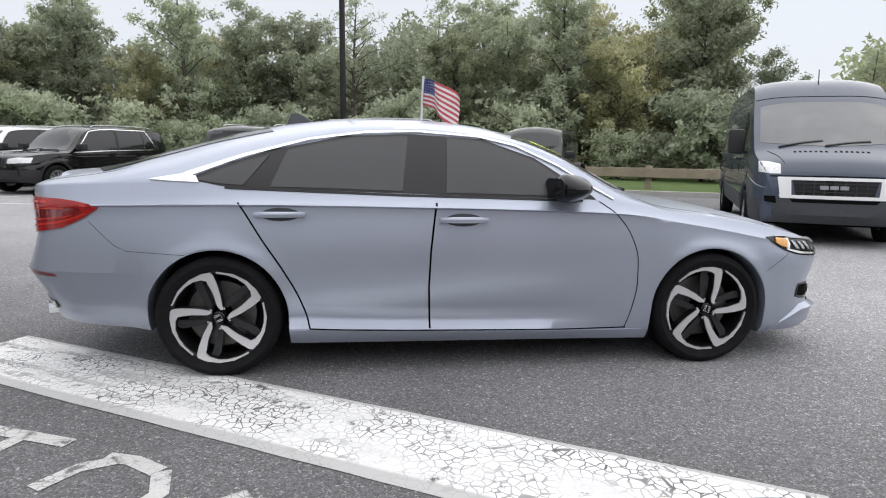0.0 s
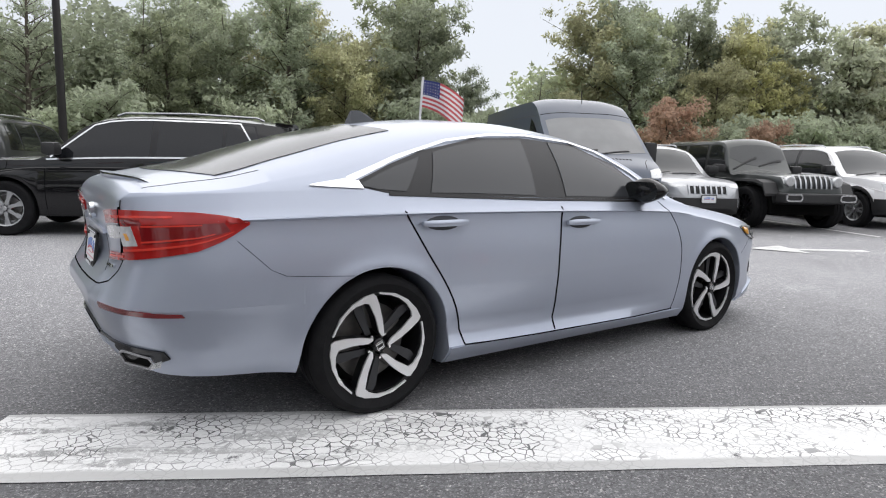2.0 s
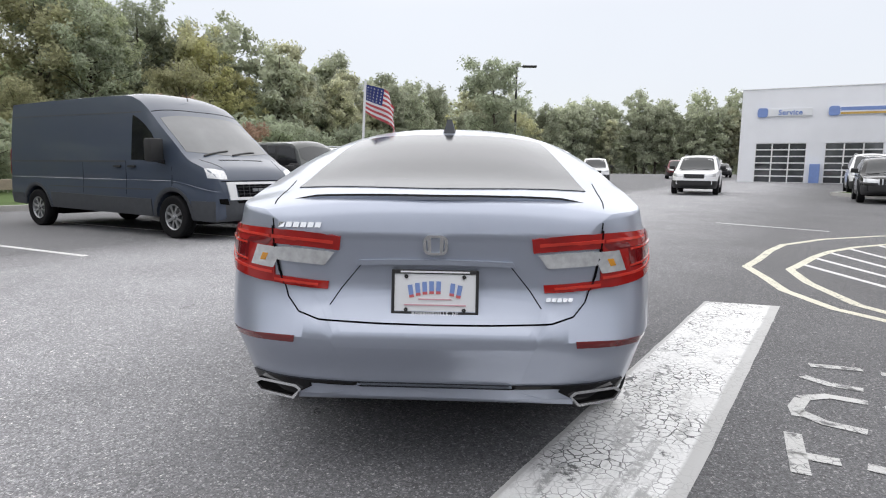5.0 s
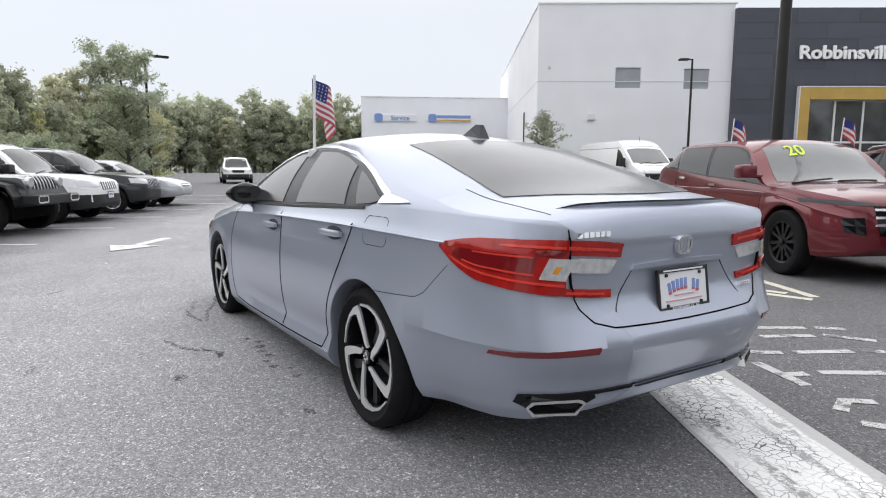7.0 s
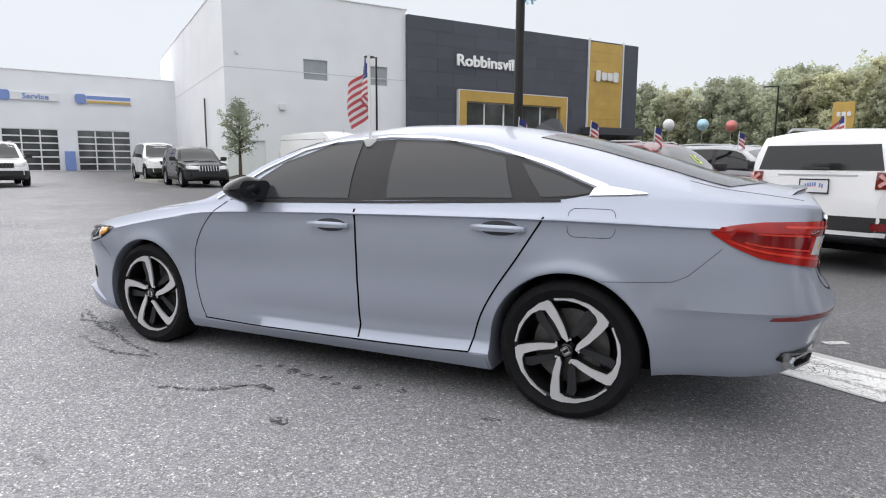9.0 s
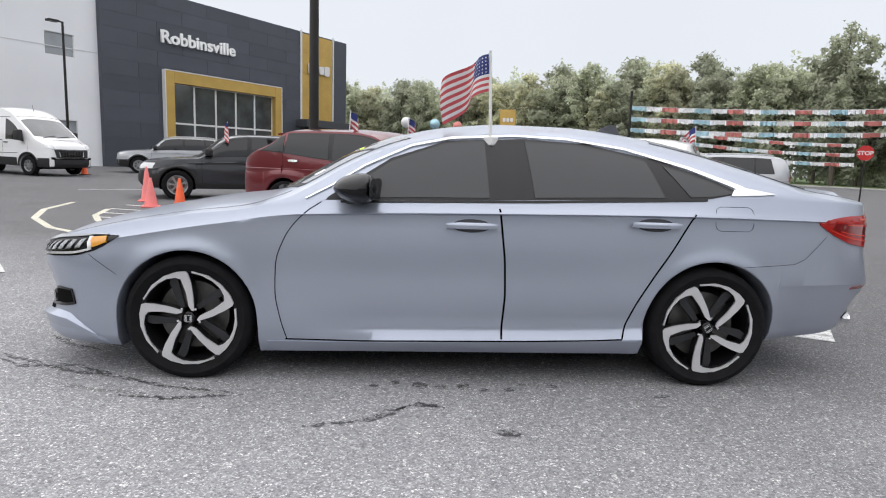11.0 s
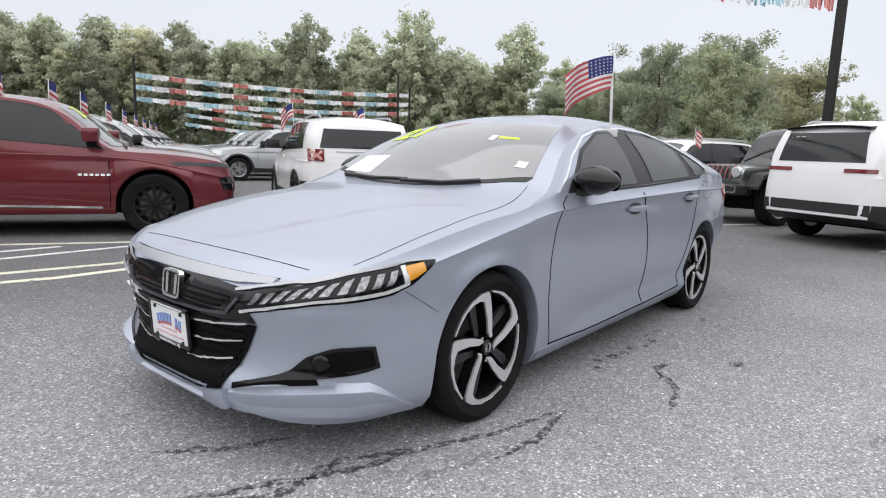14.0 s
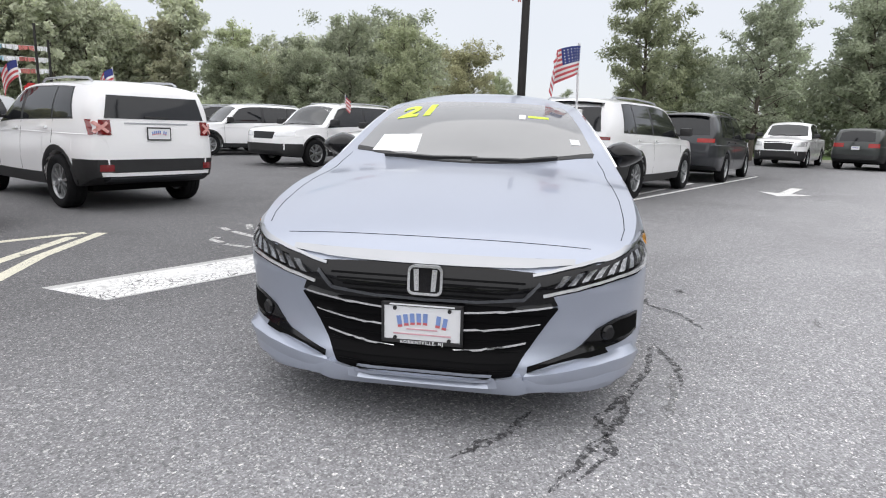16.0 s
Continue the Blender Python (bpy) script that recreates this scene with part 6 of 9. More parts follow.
paint("ground_lettering", "worn white painted strokes of ground lettering", LETTER, LET, 0.075)

# striped island with rounded nose
outer = [(-1.05, -4.0), (0.07, -3.72), (0.86, -3.40), (1.7, -3.38), (2.47, -3.55), (3.3, -3.70), (3.95, -4.15), (4.9, -4.75), (5.7, -5.35), (6.6, -6.5), (7.25, -7.9), (7.6, -9.6)]
inner = [(-0.75, -4.10), (0.28, -3.88), (1.04, -3.72), (2.19, -3.88), (3.1, -4.15), (3.6, -4.55), (4.3, -5.1), (4.95, -5.7), (5.5, -6.4), (5.95, -7.2), (6.3, -8.4)]
paint("island_outline", "pale yellow double outline of a striped traffic island", YELLOW, [outer, inner, [(-1.0, -4.15), (0.55, -5.0), (1.65, -5.6), (2.8, -6.4)]], 0.11)
stripes = [[(0.55, -4.65), (3.55, -4.55)], [(1.1, -5.05), (4.2, -5.05)], [(1.7, -5.45), (4.85, -5.6)], [(2.3, -5.9), (5.35, -6.2)], [(2.9, -6.5), (5.8, -6.95)], [(3.2, -7.1), (6.1, -7.7)], [(3.4, -7.8), (6.3, -8.5)], [(3.6, -8.6), (6.4, -9.4)]]
paint("island_stripes", "white stripes inside the traffic island", LINE, stripes, 0.09)
# stall lines of the row beside the trees
rdir, rback = Vector((0.875, -0.484)), Vector((0.42, 0.9))
STALL = []
for k in range(-1, 8):
    p0 = Vector((6.75, 2.95)) + rdir * (2.72 * (k - 0.5))
    STALL.append([tuple(p0), tuple(p0 + rback * 5.2)])
for k in range(0, 4):
    p0 = Vector((-7.55, 0.15)) + Vector((-0.875, 0.484)) * 0.0 + Vector((0.46, 0.885)) * (2.95 * (k - 2.4))
    STALL.append([tuple(p0), tuple(p0 + Vector((-0.885, 0.46)) * 5.6)])
STALL += [[(-6.6, 1.96), (-15.7, 7.13)], [(9.72, -5.82), (8.0, -7.4)], [(7.93, -14.6), (9.5, -13.4)], [(-2.2, -6.6), (-0.9, -9.0)], [(-8.5, 13.0), (-10.5, 9.6)], [(-11, 10.5), (-6.9, 9.6)]]
paint("stall_line", "white parking stall lines on the asphalt", LINE, STALL, 0.10)


def arrow(x, y, heading, scale=1.0):
    bm = bmesh.new()
    o = [(1.0, 0), (0.35, 0.38), (0.35, 0.09), (-1.0, 0.09), (-1.0, -0.09), (0.35, -0.09), (0.35, -0.38)]
    vs = [bm.verts.new((a * scale, b * scale, 0.004)) for a, b in o]
    bm.faces.new(vs)
    ob = part("lane_arrow", bm, LINE)
    ob.matrix_basis = pose(x, y, rise(x, y) + 0.004, 0, 0, heading)
    tagged(ob, "white painted direction arrow on the asphalt", "road marking", kind="structure")


arrow(7.25, 0.75, 146, 1.1)
arrow(5.05, -2.25, 157, 1.0)
arrow(-10.2, 6.0, -28, 1.35)


def wobble(pts, amp, seg=0.06):
    o = []
    for (a, b), (c, d) in zip(pts, pts[1:]):
        n = max(2, int(math.hypot(c - a, d - b) / seg))
        for k in range(n):
            t = k / n
            q = Vector((a + (c - a) * t, b + (d - b) * t, 0))
            w = noise.noise_vector(q * 9) * amp
            o.append((q.x + w.x, q.y + w.y))
    return o + [pts[-1]]


def stain(name, label, material, lines, w0, amp=0.02, seg=0.05):
    bm = bmesh.new()
    for ln in lines:
        pts = wobble(ln, amp, seg)
        prev = None
        for i, p in enumerate(pts):
            q, r = Vector(pts[max(i - 1, 0)]), Vector(pts[min(i + 1, len(pts) - 1)])
            d = (r - q).normalized() if (r - q).length > 1e-6 else Vector((1, 0))
            ww = w0 * (0.25 + abs(noise.noise((p[0] * 14, p[1] * 14, 3)))) * min(1, 0.25 + 4 * min(i, len(pts) - 1 - i) / len(pts))
            nn = Vector((-d.y, d.x)) * ww
            row = [bm.verts.new((p[0] + nn.x, p[1] + nn.y, 0.0035)), bm.verts.new((p[0] - nn.x, p[1] - nn.y, 0.0035))]
            if prev:
                bm.faces.new((prev[0], prev[1], row[1], row[0]))
            prev = row
    return tagged(part(name, bm, material), label, "stain", kind="structure")


stain("oil_stain", "thin dark oil trails on the asphalt", STAIN, [[(1.69, 1.14), (1.45, 1.17), (1.07, 1.12)], [(2.62, 0.60), (2.35, 0.74), (2.09, 0.71), (1.79, 0.90), (1.45, 1.02), (1.08, 1.11)], [(2.7, 0.5), (2.45, 0.62), (2.2, 0.78), (1.83, 0.87)],
    [(0.72, 1.48), (0.6, 1.45), (0.42, 1.40), (0.19, 1.20)], [(0.30, 1.27), (0.19, 1.20), (0.05, 1.26)], [(2.57, 0.13), (2.35, 0.32), (2.11, 0.43)]], 0.040, 0.030, 0.03)
stain("drip_stain", "small dark drips on the asphalt", STAIN, [[(0.45 - 0.12 * k + 0.05 * math.sin(k * 3.1), 0.96 + 0.06 * math.sin(k * 5.3)), (0.40 - 0.12 * k + 0.05 * math.sin(k * 3.1), 0.97 + 0.05 * math.sin(k * 4.3))] for k in range(9)] + [[(-0.15, 1.52), (-0.28, 1.55)], [(-1.05, 1.08), (-1.16, 1.06)], [(-1.3, 0.75), (-1.5, 0.78)], [(-1.75, 0.62), (-1.82, 0.60)], [(-2.62, -0.25), (-2.85, -0.40)]], 0.07)
stain("pale_scuff", "pale scuffed streaks on the asphalt", PALE, [[(2.05, 1.0), (1.75, 1.1), (1.55, 1.12)], [(0.3, 2.3), (0.5, 2.25)], [(3.0, 2.2), (3.3, 2.0)]], 0.05)


# ---- showroom and service building ----
SEAM, ALONG = Vector((18.0, -32.2)), math.degrees(math.atan2(0.8306, 0.5569))
GZ = rise(18.0, -32.2)
FACE = pose(18.0, -32.2, GZ, 0, 0, ALONG)      # local x along the front towards the service wing, local y outwards to the lot, z up


def slab(name, bm, material, parent, label=""):
    return part(name, bm, material, parent, label)


def wall_with_holes(bm, x0, x1, z0, z1, y0, y1, holes):
    """A wall slab in the local x, z plane with rectangular openings through it."""
    xs = sorted({x0, x1, *[h[0] for h in holes], *[h[2] for h in holes]})
    zs = sorted({z0, z1, *[h[1] for h in holes], *[h[3] for h in holes]})
    for a, b in zip(xs, xs[1:]):
        for c, d in zip(zs, zs[1:]):
            mx, mz = (a + b) / 2, (c + d) / 2
            if not any(h[0] < mx < h[2] and h[1] < mz < h[3] for h in holes):
                box(bm, a, y0, c, b, y1, d)


def window(parent, x0, z0, x1, z1, y, nx, nz, frame_mat=FRAME_WHITE, glass=SHOP_GLASS, bar=0.08, name="window", depth=0.12):
    bm = bmesh.new()
    box(bm, x0, y - depth, z0, x1, y - depth + 0.02, z1)
    pane = part(name, bm, glass, parent)
    bm = bmesh.new()
    for k in range(nx + 1):
        xx = x0 + (x1 - x0) * k / nx
        box(bm, xx - bar / 2, y - depth + 0.012, z0, xx + bar / 2, y - depth + 0.07, z1)
    for k in range(nz + 1):
        zz = z0 + (z1 - z0) * k / nz
        box(bm, x0, y - depth + 0.014, zz - bar / 2, x1, y - depth + 0.072, zz + bar / 2)
    part("window_frame", bm, frame_mat, pane)
    return pane


def showroom():
    root = thing("showroom_building", "pale grey and charcoal car showroom with gold trim", "building", FACE, kind="structure")
    H = 10.4
    holes = [(5.28, 5.85, 6.80, 7.05), (1.28, 5.80, 2.78, 6.98), (1.3, 1.25, 2.65, 2.45), (9.2, 0.0, 10.15, 2.2)]
    bm = bmesh.new()
    wall_with_holes(bm, 0.0, 11.35, -0.6, H + 0.25, -0.3, 0.0, holes)
    part("stucco_wall", bm, STUCCO, root)
    for h in holes[:3]:
        window(root, h[0], h[1], h[2], h[3], 0.0, 1, 1, FRAME_WHITE, WALL_GLASS, 0.06)
    bm = bmesh.new()
    box(bm, 9.2, -0.2, 0.0, 10.15, -0.12, 2.2, 0.01)
    part("service_door", bm, STUCCO, root, "pale grey steel door")
    bm = bmesh.new()
    box(bm, 0.0, 0.0, 6.22, 11.35, 0.012, 6.27)
    box(bm, 11.35, -30, 6.22, 11.362, 0.012, 6.27)
    part("wall_joint", bm, JOINT, root)
    bm = bmesh.new()
    box(bm, 11.05, -30.0, -0.6, 11.35, -0.3, H + 0.25)
    part("side_wall", bm, STUCCO, root)
    bm = bmesh.new()
    box(bm, -21.0, -30.0, H - 0.6, 11.05, -0.3, H - 0.3)
    part("roof", bm, GREY_PLASTIC, root)
    bm = bmesh.new()
    box(bm, -0.1, -0.35, H + 0.25, 11.40, 0.05, H + 0.31)
    box(bm, 11.0, -30.0, H + 0.25, 11.40, -0.35, H + 0.31)
    part("parapet_cap", bm, FRAME_WHITE, root)
    # charcoal front
    bm = bmesh.new()
    wall_with_holes(bm, -20.9, 0.0, -0.6, H - 0.05, -0.32, 0.30, [(-12.9, -0.4, -4.1, 5.5), (-20.0, -0.4, -15.2, 3.2)])
    part("charcoal_wall", bm, DARK_PANEL, root)
    bm = bmesh.new()
    box(bm, -20.9, -30.0, -0.6, -20.6, -0.32, H - 0.05)
    part("far_side_wall", bm, DARK_PANEL, root)
    for i in range(12):
        z0 = 0.02 + 0.862 * i
        cuts = [0.0, -3.45, -7.0, -10.5, -14.0, -15.45] if i % 2 else [0.0, -2.2, -5.2, -8.7, -12.2, -15.45]
        for a, b in zip(cuts, cuts[1:]):
            if z0 < 5.9 and a > -13.3 and b < -3.7:
                segs = []
                if a > -3.72:
                    segs.append((-3.72, a))
                if b < -13.28:
                    segs.append((b, -13.28))
                for c, d in segs:
                    bm = bmesh.new()
                    box(bm, c + 0.006, 0.302, z0 + 0.006, d - 0.006, 0.325, min(z0 + 0.855, H - 0.06))
                    part("facade_panel", bm, DARK_PANEL, root)
                continue
            bm = bmesh.new()
            box(bm, b + 0.006, 0.302, z0 + 0.006, a - 0.006, 0.325, min(z0 + 0.855, H - 0.06))
            part("facade_panel", bm, DARK_PANEL, root)
    # gold portal round the shop window
    bm = bmesh.new()
    for q in ((-13.25, -0.4, -12.65, 5.85), (-4.35, -0.4, -3.75, 5.85), (-12.65, 5.15, -4.35, 5.85)):
        box(bm, q[0], 0.0, q[1], q[2], 0.62, q[3], 0.02)
    part("gold_portal", bm, GOLD, root, "gold metal portal")
    for q in ((-13.31, -0.4, -13.25, 5.91), (-3.75, -0.4, -3.69, 5.91), (-13.25, 5.85, -3.75, 5.91)):
        bm = bmesh.new()
        box(bm, q[0], 0.33, q[1], q[2], 0.64, q[3], 0.01)
        part("portal_edge", bm, FRAME_WHITE, root)
    window(root, -12.65, 0.3, -4.35, 5.15, 0.32, 5, 2, FRAME_WHITE, SHOP_GLASS, 0.11, "shop_window")
    bm = bmesh.new()
    for k in range(9):
        z0 = 3.75 + 0.72 * k
        box(bm, -19.0, 0.33, z0 + 0.004, -15.6, 0.42, min(z0 + 0.714, 10.42))
    part("gold_tower_panel", bm, GOLD, root, "tall gold metal panel")
    bm = bmesh.new()
    for xx in (-15.5, -19.12):
        box(bm, xx - 0.05, 0.32, 3.7, xx + 0.05, 0.46, 10.45)
    part("white_edge", bm, FRAME_WHITE, root)
    bm = bmesh.new()
    box(bm, -20.6, 0.3, 3.2, -15.0, 1.5, 3.75, 0.02)
    part("entrance_canopy", bm, GREY_PLASTIC, root)
    window(root, -20.0, 0.0, -15.2, 3.2, 0.32, 4, 1, GREY_PLASTIC, SHOP_GLASS, 0.1, "entrance_window")
    # lettering
    bm = text_mesh("Robbinsville", 1.12, 0.12, 1.0, 0.03)
    sc = max(vv.co.x for vv in bm.verts) - min(vv.co.x for vv in bm.verts)
    bmesh.ops.transform(bm, matrix=Matrix.Translation((-6.40, 0.42, 7.80)) @ pose(0, 0, 0, 90, 0, 180) @ Matrix.Diagonal((5.55 / sc, 0.92, 1, 1)), verts=bm.verts)
    part("sign_lettering", bm, SIGN_WHITE, root, "white raised letters reading Robbinsville")
    bm = bmesh.new()
    for k, (w, h) in enumerate(((0.42, 0.85), (0.52, 0.6), (0.52, 0.6), (0.55, 0.75))):
        x = -16.35 - 0.62 * k
        prism(bm, rounded(0, 0, w, h, 0.12), 0.1, Matrix.Translation((x, 0.52, 7.70)) @ pose(0, 0, 0, 90, 0, 180))
    part("maker_sign", bm, FRAME_WHITE, root, "white raised maker's mark")
    bm = bmesh.new()
    box(bm, 7.95, 0.0, 4.0, 8.35, 0.18, 4.35, 0.03)
    box(bm, 10.6, 0.0, 7.0, 10.75, 0.15, 7.15, 0.02)
    part("wall_lamp", bm, FRAME_WHITE, root)
    bm = bmesh.new()
    tube(bm, [(11.45, -6, 0.2), (11.45, -6, 5.0)], 0.05, 8)
    part("downpipe", bm, GREY_PLASTIC, root)


showroom()


def service_wing():
    x, y = 42.1, -33.0
    gz = rise(43, -28)
    root = thing("service_wing", "low pale grey service wing with glazed roller doors", "building", pose(x, y, gz, 0, 0, math.degrees(math.atan2(0.884, 0.4675))), kind="structure")
    H = 7.4
    bm = bmesh.new()
    doors = [(2.2, 0.0, 5.95, 3.15), (7.2, 0.0, 10.8, 3.15)]
    wall_with_holes(bm, -2.0, 12.0, -1.0, H, -0.3, 0.0, doors)
    part("stucco_wall", bm, STUCCO, root)
    bm = bmesh.new()
    box(bm, 11.7, -20, -1.0, 12.0, -0.3, H)
    box(bm, -2.0, -20, H - 0.5, 11.7, -0.3, H - 0.3)
    part("side_wall", bm, STUCCO, root)
    bm = bmesh.new()
    box(bm, -2.0, -0.35, H, 12.05, 0.05, H + 0.06)
    part("parapet_cap", bm, FRAME_WHITE, root)
    for d in doors:
        window(root, d[0], d[1], d[2], d[3], 0.0, 3, 6, FRAME_WHITE, SHOP_GLASS, 0.10, "roller_door")
    for x0, x1, body in ((7.0, 10.1, WHITE), (2.0, 5.2, WHITE)):
        bm = bmesh.new()
        box(bm, x0, 0.0, 5.25, x1, 0.14, 5.85, 0.02)
        sign = part("wall_sign", bm, body, root)
        bm = bmesh.new()
        prism(bm, rounded(0, 0, 0.75, 0.72, 0.2), 0.16, Matrix.Translation((x1 + 0.35, 0.0, 5.56)) @ pose(0, 0, 0, 90, 0, 180))
        part("sign_badge", bm, BLUE, sign, "blue and white parts-maker badge")
        if x0 > 5:
            bm = text_mesh("Service", 0.55, 0.04, 1.05, 0.012)
            bmesh.ops.transform(bm, matrix=Matrix.Translation((8.5, 0.16, 5.52)) @ pose(0, 0, 0, 90, 0, 180), verts=bm.verts)
            part("sign_lettering", bm, BLUE, sign)
        else:
            bm = bmesh.new()
            box(bm, 2.05, 0.14, 5.55, 5.15, 0.155, 5.82)
            part("blue_band", bm, BLUE, sign)
            bm = bmesh.new()
            box(bm, 2.05, 0.14, 5.28, 5.15, 0.155, 5.44)
            part("yellow_band", bm, GOLD, sign)
    bm = bmesh.new()
    box(bm, 6.2, 0.1, -0.2, 6.9, 0.5, 1.5, 0.03)
    part("notice_board", bm, BLUE, root)


service_wing()


# ---- parked vehicles ----
def at(x, y, heading, lift=0.0):
    return pose(x, y, rise(x, y) + lift, 0, 0, heading)


def van_spec():
    f, r, W, H = 3.0, -3.0, 1.02, 2.45
    return dict(
        ends=(r, f), step=0.12, axle=0.355, tyre=0.355, rim=0.215, wheel_key="van", style="steel", tyre_w=0.22, arches=[(2.02, 0.43), (-2.02, 0.43)],
        top=curve((r, 1.9), (r + 0.03, 2.3), (r + 0.12, H), (0, H + 0.04), (0.80, H + 0.03), (1.10, H - 0.05), (1.46, 2.17), (1.54, 2.10), (1.98, 1.73), (2.40, 1.375), (2.50, 1.325), (2.84, 1.17), (2.93, 1.06), (2.975, 0.9), (f, 0.68)),
        bottom=curve((r, 0.5), (r + 0.1, 0.42), (0, 0.36), (2.3, 0.33), (2.9, 0.30), (f, 0.42)),
        plan=curve((r, W * 0.94), (r + 0.1, W), (0, W), (1.6, W), (2.4, W * 0.985), (2.75, W * 0.945), (2.92, W * 0.87), (2.975, W * 0.80), (f, W * 0.70)),
        crown=curve((r, 0.08), (0, 0.09), (1.2, 0.09), (1.7, 0.10), (2.2, 0.08), (f, 0.06)), roof_power=3.2,
        belt=curve((r, 1.28), (1.2, 1.28), (1.9, 1.20), (2.3, 1.12), (f, 0.85)), crease=curve((r, 0.95), (1.9, 0.95), (f, 0.78)),
        widths=(0.97, 0.99, 0.98), tumble=0.10, mid=0.7, bulge=0.3,
        windows=[(0.98, 1.88, 0.98, 1.50)], rail_gap=0.30, gaps=[0.82, 2.02, -0.45], handles=[1.0, 0.6], handle_mat=PLASTIC,
        mirror=(1.80, 1.26), mirror_size=(0.10, 0.12, 0.19),
        headlamp=(0.67, 0.93, 0.99, 1.15), taillamp=(0.85, 0.98, 1.0, 1.5), screen=(2.44, 1.58, 0.88, 0.84), rear_glass=("x", 0.7, 1.35, 1.85),
        grille=(0.52, 0.70, 0.92), bumper=(0.90, 0.32, 0.64), trim=GREY_PLASTIC, cladding=0.30, sills=[(-1.5, 1.5)], plate_z=(0.5, 0.9), plates="none", lamp_mat=CLEAR, screen_glass=SKY_PALE_GLASS)


def van_extras(paint_frame, mark):
    def go(root, sh):
        bm = bmesh.new()
        ys = [k / 6 for k in range(-6, 7)]
        sh.skin(bm, [(0.66 * k, 0.655) for k in ys], [(0.68 * k, 0.70) for k in ys], "x", 1, 0.02, 1, 2)
        sh.skin(bm, [(0.70 * k, 0.905) for k in ys], [(0.71 * k, 0.945) for k in ys], "x", 1, 0.02, 1, 2)
        for s in (1, -1):
            sh.skin(bm, [(s * 0.52, 0.66), (s * 0.66, 0.66)], [(s * 0.54, 0.94), (s * 0.71, 0.94)], "x", 1, 0.02, 2, 4)
        part("grille_surround", bm, paint_frame, root, "pale grille surround", smooth=True)
        bm = bmesh.new()
        for k in range(3):
            sh.skin(bm, [(0.16 - 0.12 * k, 0.785), (0.06 - 0.12 * k, 0.785)], [(0.16 - 0.12 * k, 0.835), (0.06 - 0.12 * k, 0.835)], "x", 1, 0.024, 1, 1)
        part("maker_mark", bm, mark, root)
        bm = bmesh.new()
        for k in range(1, 8):
            sh.skin(bm, [(0.5 - 0.125 * k - 0.006, 0.705), (0.5 - 0.125 * k + 0.006, 0.705)], [(0.5 - 0.125 * k - 0.006, 0.915), (0.5 - 0.125 * k + 0.006, 0.915)], "x", 1, 0.016, 1, 2)
        for z in (0.75, 0.81, 0.865):
            sh.skin(bm, [(0.5 * k, z - 0.005) for k in ys], [(0.5 * k, z + 0.005) for k in ys], "x", 1, 0.016, 1, 1)
        part("grille_mesh", bm, PLASTIC, root)
        for sign in (1, -1):
            for ln, wd, out in (([(-2.9, 1.26), (0.8, 1.27)], 0.03, 0.008), ([(-1.55, 0.80), (1.55, 0.80)], 0.02, 0.008), ([(-2.9, 2.12), (1.2, 2.10)], 0.02, 0.004)):
                bm = bmesh.new()
                sh.strip(bm, ln, "y", sign, wd, out)
                part("side_rub_strip", bm, GREY_PLASTIC, root)
        bm = bmesh.new()
        tube(bm, [(1.22, 0, 2.36), (1.17, 0, 2.60)], 0.008, 6)
        part("aerial", bm, PLASTIC, root)
        bm = bmesh.new()
        for k in range(14):
            y = -0.47 + 0.066 * k + (0.05 if k > 6 else 0)
            sh.skin(bm, [(2.57, y), (2.57, y + 0.03)], [(2.53, y), (2.53, y + 0.03)], "z", 1, 0.004, 1, 1)
        part("bonnet_vent", bm, GAP, root)
        for ln, ax, wd in (([(1.47 - 0.04 * k * k, 0.90 * k) for k in ys], "z", 0.010), ([(2.46, 0.80), (2.62, 0.70), (2.86, 0.62)], "z", 0.008),
                           ([(2.46, -0.80), (2.62, -0.70), (2.86, -0.62)], "z", 0.008), ([(0.80 * k, 0.965 - 0.01 * k * k) for k in ys], "x", 0.016)):
            bm = bmesh.new()
            sh.strip(bm, ln, ax, 1, wd, 0.003)
            part("panel_seam", bm, GAP, root)
        bm = bmesh.new()
        sh.skin(bm, [(0.50 * k, 0.60) for k in ys], [(0.54 * k, 0.645) for k in ys], "x", 1, 0.016, 1, 1)
        for s in (1, -1):
            sh.skin(bm, [(s * 0.70, 0.58), (s * 0.84, 0.60)], [(s * 0.72, 0.68), (s * 0.85, 0.68)], "x", 1, 0.016, 2, 2)
        part("bumper_intake", bm, LINER, root)
    return go


vehicle("delivery_van", "slate-blue high-roof delivery van with a white grille surround", "van", van_spec(), VAN_PAINT, at(7.10, 6.10, -117), extras=van_extras(WHITE_PAINT, SATIN))
vehicle("delivery_van", "white high-roof delivery van near the showroom", "van", dict(van_spec(), trim=PLASTIC), WHITE_PAINT, at(15.9, -20.9, 160), extras=van_extras(PLASTIC, PLASTIC))

ROWA = -117


def suv(name, label, paint_, x, y, heading, extras=None, group="", category="suv", **k):
    return vehicle(name, label, category, suv_spec(**k), paint_, at(x, y, heading), group, extras)


